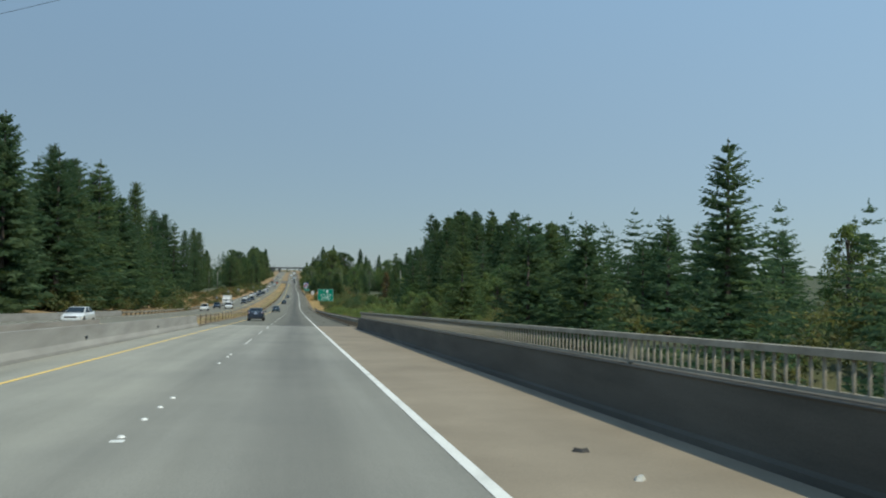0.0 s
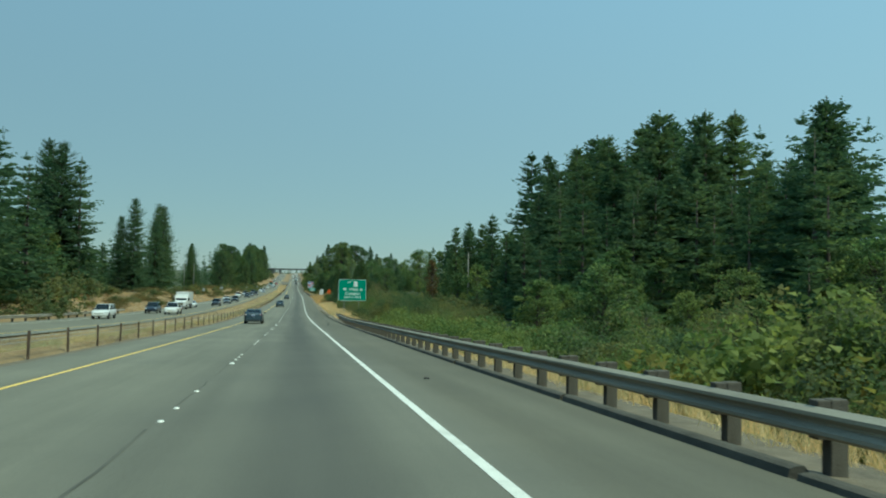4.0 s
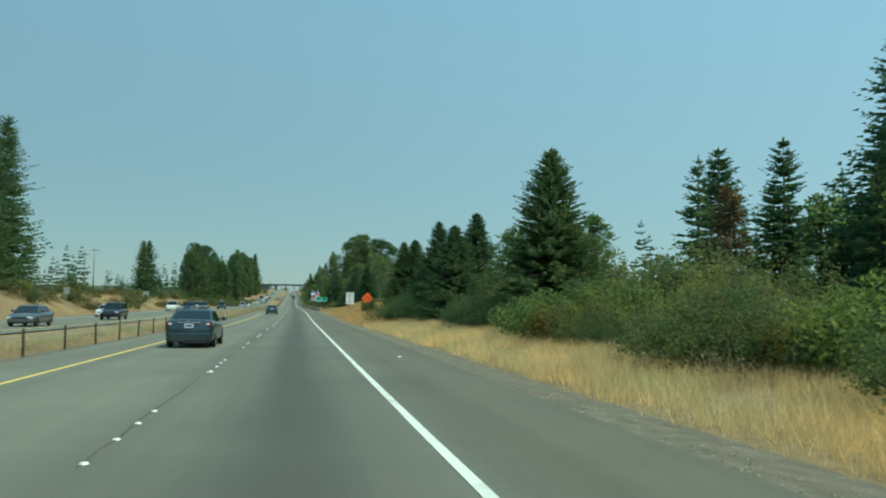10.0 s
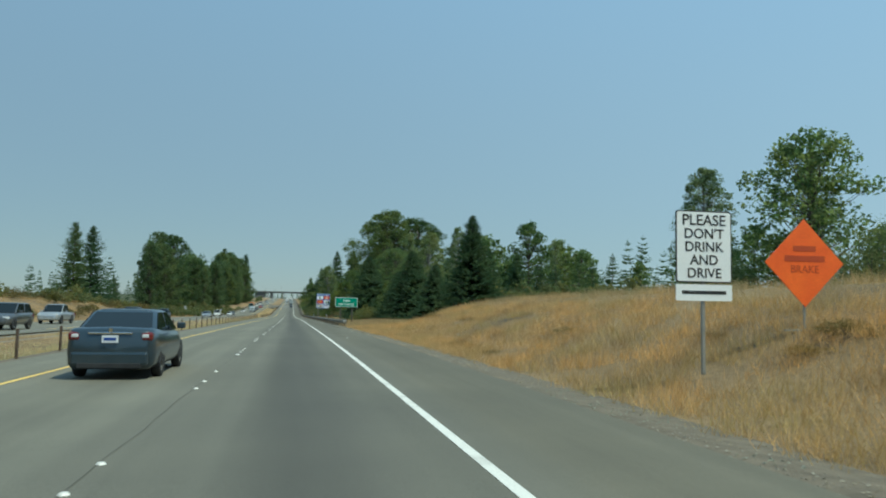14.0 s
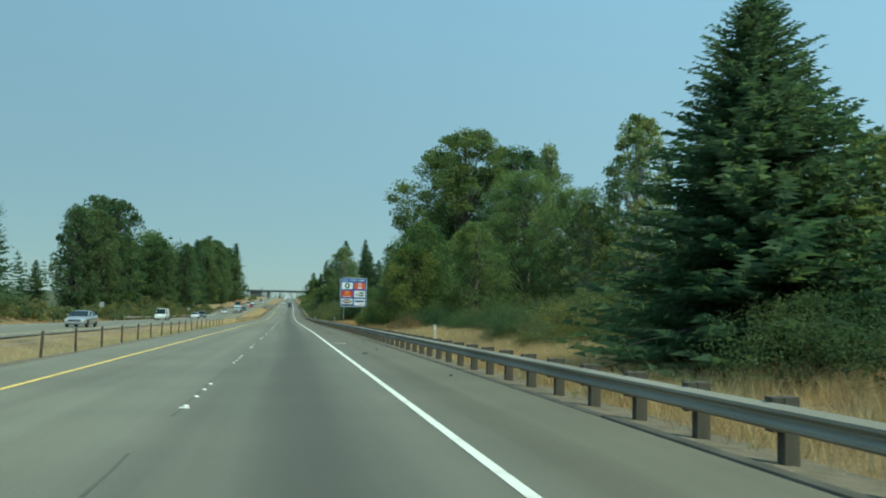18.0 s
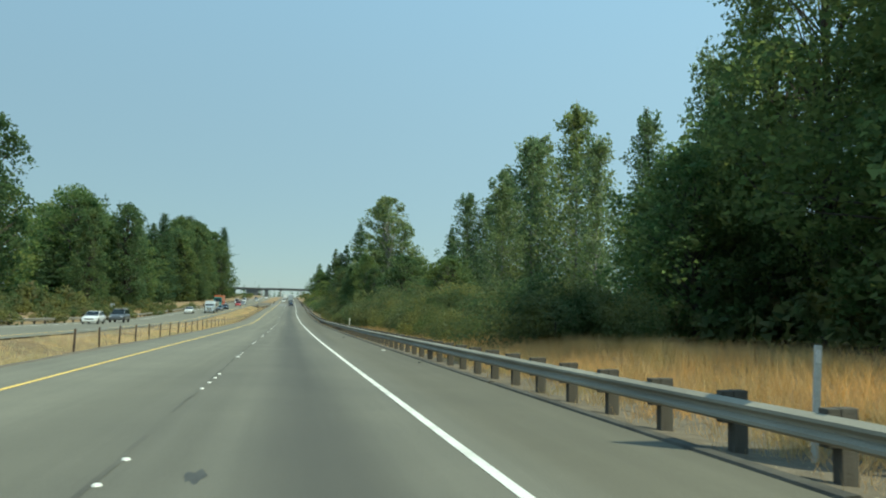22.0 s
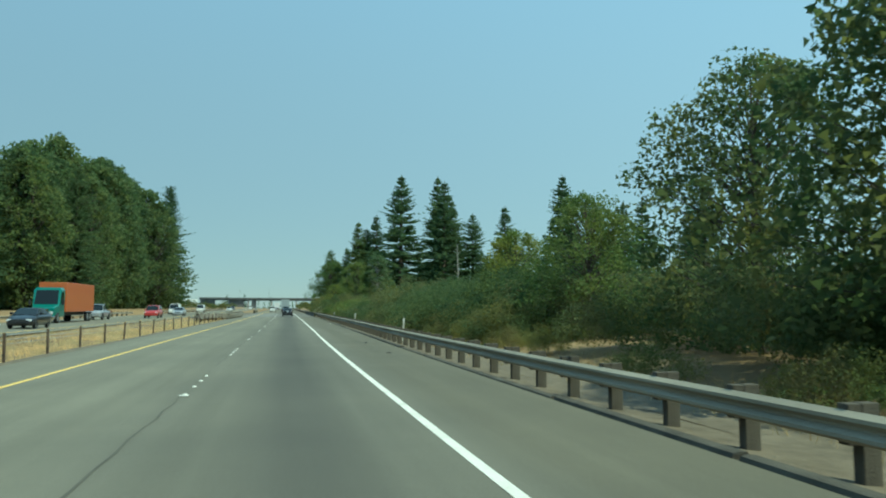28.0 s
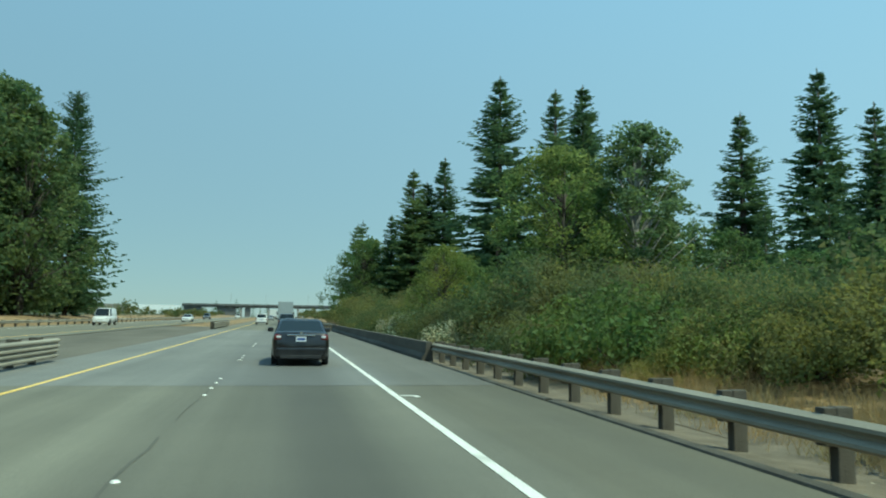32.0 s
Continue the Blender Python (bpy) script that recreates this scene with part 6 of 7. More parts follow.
part("plaque", plate(1.27, 0.34, 0.03, -0.02, 0.0, 0, -0.38), SIGN_WHITE, s4)
part("bar", boxed(-0.5, -0.026, -0.24, 0.5, -0.021, -0.17), SIGN_BLACK, s4)
sign_post(s4, 0, 1.3, GALV, 0.07, 0.07, 0.01, -1.9)

s5 = root("work_sign", "bright orange diamond-shaped cloth warning sign on a folding stand", "road sign")
s5.matrix_basis = pose(12.3, 382.2, rz(382.2) + 2.72)
bm = bmesh.new()
f = [bm.verts.new(p) for p in ((0, -0.02, -0.98), (0.98, -0.02, 0), (0, -0.02, 0.98), (-0.98, -0.02, 0))]
b = [bm.verts.new((v.co.x, 0.0, v.co.z)) for v in f]
bm.faces.new(f)
bm.faces.new(b[::-1])
for i in range(4):
    bm.faces.new((f[(i + 1) % 4], f[i], b[i], b[(i + 1) % 4]))
part("cloth", bm, SIGN_ORANGE, s5)
FADED = mottled("faded sign print", (0.42, 0.05, 0.008), (0.55, 0.075, 0.01), 2.0, 0.6, bump=0.0)
lettering("BRAKE", 0.24, FADED, s5, 0, -0.22, -0.024)
part("bar", boxed(-0.5, -0.026, 0.03, 0.5, -0.021, 0.16), FADED, s5)
part("bar", boxed(-0.28, -0.026, 0.26, 0.28, -0.021, 0.38), FADED, s5)
part("mast", boxed(-0.02, 0.005, -1.5, 0.02, 0.04, 0.8), GALV, s5)
part("stand", boxed(-0.5, 0.005, -1.52, 0.5, 0.045, -1.48), GALV, s5)

# signs of the oncoming lanes, seen from behind or far off
for x, y, w, h, low in ((-29.5, 372, 0.75, 0.9, 1.6), (-30, 610, 0.75, 0.9, 1.7), (-28.5, 424, 1.1, 1.5, 1.6), (-27.5, 705, 0.75, 0.9, 1.6), (-28, 300, 0.6, 0.75, 1.5), (-26.8, 59, 0.75, 0.9, 1.4)):
    s = root("road_sign", "grey back of a small road sign beyond the oncoming lanes", "road sign", "sign backs beyond the oncoming lanes")
    zz = ground_z(x, y)
    s.matrix_basis = pose(x, y, zz)
    part("panel", plate(w, h, 0.05, -0.01, 0.0, 0, low), SIGN_BACK, s)
    part("post", boxed(-0.03, 0.002, -0.3, 0.03, 0.06, low + h * 0.9), GALV, s)

# ---- wires and poles ----
WIRE = mottled("black cable", (0.02, 0.02, 0.02), (0.04, 0.04, 0.04), 5.0, 0.6, bump=0.0)
poles = []
for x, y, top in ((-62, 95.6, 20.4), (52, -2.0, 20.0)):
    p = root("utility_pole", "tall weathered timber utility pole with a crossarm", "utility pole", "utility poles")
    z = ground_z(x, y)
    p.matrix_basis = pose(x, y, z)
    bm = bmesh.new()
    bmesh.ops.create_cone(bm, cap_ends=True, segments=10, radius1=0.2, radius2=0.13, depth=top - z + 1)
    bmesh.ops.translate(bm, verts=bm.verts, vec=(0, 0, (top - z + 1) / 2))
    part("pole", bm, TIMBER, p, smooth_faces=True)
    part("crossarm", boxed(-0.06, -1.3, top - z - 0.1, 0.06, 1.3, top - z + 0.05), TIMBER, p)
    poles.append((x, y, top))
for dy in (-1.1, 1.1):
    (x0, y0, z0), (x1, y1, z1) = poles
    n = 24
    pts = [Vector((x0 + (x1 - x0) * i / n, y0 + (y1 - y0) * i / n + dy, z0 + (z1 - z0) * i / n - 4 * 1.6 * (i / n) * (1 - i / n) + 0.1)) for i in range(n + 1)]
    w = new("overhead_wire", rod_mesh("overhead_wire", [(a, b, 0.016, 0.016) for a, b in zip(pts, pts[1:])], WIRE, 5))
    tagged(w, "thin black overhead wire sagging between poles", "wire", "overhead wires")
for x, y, h in ((37.3, 270.2, 12.8), (38, 140, 11), (46, 168, 11), (-40, 430, 10), (-46, 447, 10)):
    p = root("utility_pole", "pale slender pole among the trees", "utility pole", "utility poles")
    p.matrix_basis = pose(x, y, ground_z(x, y))
    bm = bmesh.new()
    bmesh.ops.create_cone(bm, cap_ends=True, segments=8, radius1=0.15, radius2=0.09, depth=h)
    bmesh.ops.translate(bm, verts=bm.verts, vec=(0, 0, h / 2))
    part("pole", bm, PALE_BARK, p, smooth_faces=True)
    part("crossarm", boxed(-0.9, -0.05, h - 0.6, 0.9, 0.05, h - 0.48), TIMBER, p)

p = root("utility_pole", "dark timber pole with a grey transformer can", "utility pole", "utility poles")
p.matrix_basis = pose(25.8, 92.5, ground_z(25.8, 92.5))
bm = bmesh.new()
bmesh.ops.create_cone(bm, cap_ends=True, segments=10, radius1=0.16, radius2=0.12, depth=6.2)
bmesh.ops.translate(bm, verts=bm.verts, vec=(0, 0, 2.6))
part("pole", bm, TIMBER, p, smooth_faces=True)
bm = bmesh.new()
bmesh.ops.create_cone(bm, cap_ends=True, segments=14, radius1=0.22, radius2=0.22, depth=0.75)
bmesh.ops.translate(bm, verts=bm.verts, vec=(0.36, -0.05, 4.6))
part("transformer", bm, SIGN_BACK, p, "pale grey cylindrical can", smooth_faces=True)
part("bracket", boxed(0.1, -0.09, 4.75, 0.2, -0.01, 4.85), GALV, p)

# a bare dead tree
r = random.Random(8)
rods = [((0, 0, -0.2), (0.1, 0, 3.4), 0.13, 0.07), ((0.1, 0, 3.4), (0.0, 0.1, 6.9), 0.07, 0.012)]
for k in range(16):
    z, a = r.uniform(2.0, 6.4), r.uniform(0, 6.28)
    l = (7.4 - z) * 0.3
    rods.append(((0.07, 0.02, z), (math.cos(a) * l, math.sin(a) * l, z + r.uniform(-0.1, 0.5)), 0.02, 0.004))
snag = tagged(new("dead_tree", rod_mesh("dead_tree", rods, PALE_BARK, 5)), "bare grey dead tree above the shrubs", "tree")
snag.matrix_basis = pose(15.2, 805, ground_z(15.2, 805))
copy_thing(snag, pose(20.7, 348, ground_z(20.7, 348) - 0.1, 2, 0, 70) @ Matrix.Scale(1.15, 4))

# ---- overpass ----
YO = 1450.0
OVER_LIFT = 4.4  # the bridge stands that much higher than its drawing
over = root("overpass", "concrete road bridge crossing over both carriageways", "bridge")
# darker than the barrier concrete: shade under and beside the deck is coloured in
OVER_C = mottled("shaded girder concrete", (0.10, 0.105, 0.105), (0.17, 0.175, 0.175), 0.4, 0.9)
over.matrix_basis = pose(0, 0, OVER_LIFT)
part("deck", boxed(-72, YO, 0.25, 62, YO + 11, 0.75), OVER_C, over)
for k in range(5):
    part("girder", boxed(-72, YO + 0.6 + k * 2.3, -0.9, 62, YO + 1.2 + k * 2.3, 0.246), OVER_C, over)
for yy in (YO - 0.3, YO + 11.0):
    part("parapet", boxed(-72, yy, 0.2, 62, yy + 0.3, 1.5, bevel=0.03), OVER_C, over)
for x in (-30, -9.5, 12.5):
    for dy in (1.5, 5.0, 8.5):
        bm = bmesh.new()
        bmesh.ops.create_cone(bm, cap_ends=True, segments=14, radius1=0.6, radius2=0.6, depth=8)
        bmesh.ops.translate(bm, verts=bm.verts, vec=(x, YO + dy, -5.4))
        part("column", bm, CONCRETE, over, smooth_faces=True)
    part("cap_beam", boxed(x - 0.7, YO + 0.3, -1.75, x + 0.7, YO + 9.8, -0.904), OVER_C, over)
for x0, x1 in ((-71, -59), (-47, -34), (-27, -23)):
    part("pier_wall", boxed(x0, YO + 1.5, -9, x1, YO + 9.5, -0.904, bevel=0.05), OVER_C, over, "dark broad concrete pier")
for sx, x in ((-1, -72), (1, 26)):
    bm = bmesh.new()
    prof = [(x, -9.0), (x + sx * 12, -1.0), (x + sx * 60, 0.2), (x + sx * 60, -9.0)]
    for yy in (YO - 3, YO + 14):
        [bm.verts.new((px, yy, pz)) for px, pz in prof]
    bm.verts.ensure_lookup_table()
    v = list(bm.verts)
    bm.faces.new(v[:4])
    bm.faces.new(v[4:][::-1])
    for i in range(4):
        bm.faces.new((v[i], v[(i + 1) % 4], v[4 + (i + 1) % 4], v[4 + i]))
    bmesh.ops.recalc_face_normals(bm, faces=bm.faces)
    part("abutment", bm, CONCRETE, over, "pale sloped concrete abutment")
wall = tagged(new("retaining_wall", part("retaining_wall", boxed(-110, YO - 5, -7, -72.5, YO - 4, 4.2, bevel=0.05), SIGN_WHITE, None).data), "long pale retaining wall beside the overpass", "wall", kind="structure")
bpy.data.objects.remove(bpy.data.objects["retaining_wall"]) if wall.name != "retaining_wall" else None
for x in (-38.0, -12.0, 20.0, 40.0):
    l = root("street_lamp", "slender street lamp on the overpass", "street lamp", "lamps on the overpass")
    l.matrix_basis = pose(x, YO + 11.15, 1.6 + OVER_LIFT)
    part("pole", rod_bm := boxed(-0.07, -0.07, 0, 0.07, 0.07, 8.0), GALV, l)
    part("arm", boxed(-0.05, -2.2, 7.9, 0.05, 0.0, 8.0), GALV, l)
    part("lamp_head", boxed(-0.15, -2.9, 7.84, 0.15, -2.2, 8.02, bevel=0.03), GALV, l)

# ---- dry grass ----
def grass(name, spots, high, label, seed, mat=STRAW, blades=21, spread=0.24):
    """Clumps of thin blades at (x, y, z) spots, as one object."""
    r = np.random.default_rng(seed)
    spots = np.asarray(spots, float)
    k = np.repeat(np.arange(len(spots)), blades)
    base = spots[k] + np.stack([r.normal(0, spread, len(k)), r.normal(0, spread, len(k)), np.zeros(len(k))], -1)
    h = (high * r.uniform(0.5, 1.15, len(k)))[:, None]
    a = r.uniform(0, 6.28, len(k))
    side = np.stack([np.cos(a), np.sin(a), 0 * a], -1) * 0.0065
    lean = np.stack([r.normal(0, 0.42, len(k)), r.normal(0, 0.42, len(k)), np.ones(len(k))], -1) * h
    me = tri_cloud(name, np.stack([base - side, base + side, base + lean], 1), mat)
    return tagged(new(name, me), label, "grass", kind="stuff")


def strip_spots(u0, u1, y0, y1, per_m, seed):
    r = np.random.default_rng(seed)
    n = int((u1 - u0) * (y1 - y0) * per_m)
    u, y = r.uniform(u0, u1, n), r.uniform(y0, y1, n)
    keep = np.array([noise.noise((a * 0.35, b * 0.25, seed)) for a, b in zip(u, y)]) > -0.35
    u, y = u[keep], y[keep]
    return np.stack([u + road_x(y), y, road_z(y) + land(u, y) - 0.02], -1)


GRASS_TXT = "tall dry straw-coloured grass on the verge"
grass("verge_grass", strip_spots(8.0, 14.0, 215, 330, 7.0, 1), 0.58, GRASS_TXT, 1, PALE_STRAW)
grass("verge_grass", strip_spots(7.7, 16, 330, 450, 6.5, 2), 0.46, GRASS_TXT, 2)
grass("verge_grass", strip_spots(16, 30, 335, 450, 1.8, 3), 0.5, GRASS_TXT, 3)
grass("verge_grass", strip_spots(7.8, 14.0, 450, 560, 6.5, 4), 0.6, GRASS_TXT, 4)
grass("verge_grass", strip_spots(7.8, 13.5, 480, 560, 3.0, 26), 0.62, GRASS_TXT, 26, PALE_STRAW)
grass("verge_grass", strip_spots(8.3, 11.5, 560, 680, 3.0, 5), 0.7, GRASS_TXT, 5)
grass("verge_grass", strip_spots(8.6, 10, 680, 940, 1.6, 6), 0.6, GRASS_TXT, 6)
grass("verge_grass", strip_spots(7.9, 10.5, 84, 215, 3.5, 7), 0.6, GRASS_TXT, 7, PALE_STRAW)
grass("verge_grass", strip_spots(8.2, 17, 556, 612, 4.5, 22), 0.75, GRASS_TXT, 22)
grass("verge_grass", strip_spots(8.2, 15, 150, 214, 2.5, 23), 0.6, GRASS_TXT, 23, PALE_STRAW)
grass("verge_grass", strip_spots(8.3, 10.8, 856, 870, 8.0, 21), 0.75, GRASS_TXT, 21)
grass("verge_grass", strip_spots(12.5, 28, 448, 500, 4.5, 25), 0.5, GRASS_TXT, 25)
grass("verge_grass", strip_spots(7.35, 9.0, 560, 722, 2.6, 24), 0.34, GRASS_TXT, 24)
grass("median_grass", strip_spots(-8.2, -6.5, 64, 600, 5.0, 8), 0.36, "short pale dry grass in the median", 8, PALE_STRAW)
grass("median_grass", strip_spots(-12.4, -8.2, 64, 600, 1.2, 9), 0.3, "short pale dry grass in the median", 9, PALE_STRAW)
grass("median_grass", strip_spots(-12.4, -6.6, 600, 857, 2.0, 10), 0.36, "short pale dry grass in the median", 10, PALE_STRAW)
grass("bank_grass", strip_spots(-34, -25.4, 230, 640, 1.4, 11), 0.5, "dry brown grass on the bank beyond the oncoming lanes", 11)


# ---- vehicles ----
def paint(name, c, metal=0.0, rough=0.3):
    m, n, l, b = material(name, rough, metal)
    dirt = ramp(n, l, noise_tex(n, l, 3.0, 5.0), [(0.35, c), (0.8, tuple(min(1, v * 0.85 + 0.02) for v in c))])
    l.new(dirt, b.inputs["Base Color"])
    b.inputs["Coat Weight"].default_value, b.inputs["Coat Roughness"].default_value = 0.6, 0.08
    return m


GLASS, n_, l_, b_ = material("dark tinted glass", 0.05)
b_.inputs["Base Color"].default_value = (0.01, 0.014, 0.015, 1)
b_.inputs["Specular IOR Level"].default_value = 0.4
TYRE = mottled("tyre rubber", (0.012, 0.012, 0.012), (0.03, 0.03, 0.03), 9.0, 0.85)
RIM = mottled("alloy rim", (0.35, 0.36, 0.37), (0.55, 0.56, 0.57), 6.0, 0.35, 0.8, bump=0.0)
TRIM = mottled("black plastic trim", (0.015, 0.015, 0.016), (0.035, 0.035, 0.036), 4.0, 0.6, bump=0.1)
CHROME = mottled("chrome", (0.65, 0.66, 0.67), (0.8, 0.8, 0.8), 3.0, 0.12, 1.0, bump=0.0)
RED_LENS, n_, l_, b_ = material("red lamp lens", 0.15)
b_.inputs["Base Color"].default_value = (0.13, 0.018, 0.018, 1)
CLEAR_LENS, n_, l_, b_ = material("clear lamp lens", 0.1)
b_.inputs["Base Color"].default_value = (0.62, 0.63, 0.64, 1)
PLATE = mottled("white number plate", (0.62, 0.64, 0.68), (0.75, 0.76, 0.78), 8.0, 0.4, bump=0.0)
COLOURS = {"navy": paint("midnight blue car paint", (0.012, 0.02, 0.035), 0.3), "black": paint("black car paint", (0.006, 0.006, 0.008), 0.2), "slate": paint("blue-grey car paint", (0.03, 0.05, 0.065), 0.4),
           "white": paint("white car paint", (0.72, 0.72, 0.70)), "silver": paint("silver car paint", (0.42, 0.43, 0.44), 0.5), "red": paint("red car paint", (0.42, 0.02, 0.015)),
           "teal": paint("teal lorry paint", (0.01, 0.16, 0.13)), "grey": paint("grey car paint", (0.10, 0.105, 0.11), 0.4), "orange": paint("rust orange container paint", (0.48, 0.12, 0.03), 0, 0.6),
           "aluminium": paint("bare aluminium box", (0.40, 0.44, 0.46), 0.3, 0.45)}


def loft(rings):
    bm = bmesh.new()
    vs = [[bm.verts.new(p) for p in ring] for ring in rings]
    for a, b in zip(vs, vs[1:]):
        for i in range(len(a) - 1):
            bm.faces.new((a[i], a[i + 1], b[i + 1], b[i]))
    for ring in (vs[0], vs[-1]):
        bm.faces.new(ring)
    bmesh.ops.recalc_face_normals(bm, faces=bm.faces)
    return bm


def wheel(parent, x, y, rad, wide):
    bm = bmesh.new()
    prof = [(rad * 0.62, wide / 2 - 0.01), (rad * 0.92, wide / 2), (rad, wide / 2 - 0.03), (rad, -wide / 2 + 0.03), (rad * 0.92, -wide / 2), (rad * 0.62, -wide / 2 + 0.01)]
    n = 20
    rings = [[bm.verts.new((x + w, y + r_ * math.cos(2 * math.pi * i / n), rad + r_ * math.sin(2 * math.pi * i / n))) for i in range(n)] for r_, w in prof]
    for a, b in zip(rings, rings[1:]):
        for i in range(n):
            bm.faces.new((a[i], a[(i + 1) % n], b[(i + 1) % n], b[i]))
    bmesh.ops.recalc_face_normals(bm, faces=bm.faces)
    w_ = part("wheel", bm, TYRE, parent, smooth_faces=True)
    bm = bmesh.new()
    sx = 1 if x > 0 else -1
    hub = bm.verts.new((x + sx * (wide / 2 - 0.005), y, rad))
    ring = [bm.verts.new((x + sx * (wide / 2 - (0.03 if i % 4 < 2 else 0.005)), y + rad * 0.63 * math.cos(2 * math.pi * i / n), rad + rad * 0.63 * math.sin(2 * math.pi * i / n))) for i in range(n)]
    for i in range(n):
        bm.faces.new((hub, ring[i], ring[(i + 1) % n]))
    part("rim", bm, RIM, w_)


def quad_panel(corners, inset, out, thick=0.012):
    """A thin panel on a four-cornered face, drawn in from its edges and lifted off it."""
    c = [Vector(p) for p in corners]
    mid = sum(c, Vector()) / 4
    nrm = (c[1] - c[0]).cross(c[3] - c[0]).normalized()
    pts = [p + (mid - p) * inset + nrm * out for p in c]
    bm = bmesh.new()
    f = [bm.verts.new(p) for p in pts]
    b = [bm.verts.new(p - nrm * thick) for p in pts]
    bm.faces.new(f)
    bm.faces.new(b[::-1])
    for i in range(4):
        bm.faces.new((f[(i + 1) % 4], f[i], b[i], b[(i + 1) % 4]))
    bmesh.ops.recalc_face_normals(bm, faces=bm.faces)
    return bm


SHAPES = {
    # length, half width, belt stations (along, half width, height), cabin: rear foot, rear roof, front roof, front foot, roof height, belt height, bed
    "sedan": (4.82, 0.90, [(0.0, 0.78, 0.97), (0.06, 0.84, 1.04), (0.3, 0.88, 1.07), (0.75, 0.90, 1.06), (1.3, 0.91, 1.0), (3.3, 0.91, 0.97), (3.9, 0.89, 0.90), (4.4, 0.85, 0.79), (4.7, 0.78, 0.68), (4.82, 0.66, 0.60)], (0.52, 1.38, 2.7, 3.65), 1.47, 1.0, 0.33),
    "hatch": (4.3, 0.88, [(0.0, 0.80, 0.95), (0.1, 0.86, 1.02), (1.0, 0.88, 1.02), (3.0, 0.88, 0.97), (3.8, 0.85, 0.84), (4.2, 0.78, 0.70), (4.3, 0.68, 0.6)], (0.15, 0.65, 2.3, 3.2), 1.5, 1.0, 0.32),
    "suv": (4.75, 0.94, [(0.0, 0.85, 1.02), (0.1, 0.91, 1.12), (1.0, 0.94, 1.12), (3.2, 0.94, 1.08), (4.2, 0.91, 1.0), (4.65, 0.84, 0.85), (4.75, 0.75, 0.75)], (0.12, 0.5, 2.7, 3.5), 1.76, 1.1, 0.37),
    "pickup": (5.6, 0.98, [(0.0, 0.94, 1.02), (0.08, 0.96, 1.06), (2.0, 0.97, 1.08), (3.0, 0.98, 1.12), (4.3, 0.97, 1.1), (5.3, 0.93, 1.04), (5.5, 0.87, 0.92), (5.6, 0.8, 0.8)], (2.0, 2.15, 3.35, 4.15), 1.86, 1.1, 0.4),
    "van": (5.4, 0.99, [(0.0, 0.94, 1.1), (0.06, 0.98, 1.18), (2.0, 0.99, 1.18), (3.8, 0.99, 1.15), (4.7, 0.95, 1.05), (5.3, 0.88, 0.9), (5.4, 0.8, 0.78)], (0.05, 0.16, 3.75, 4.5), 2.1, 1.16, 0.37),
}


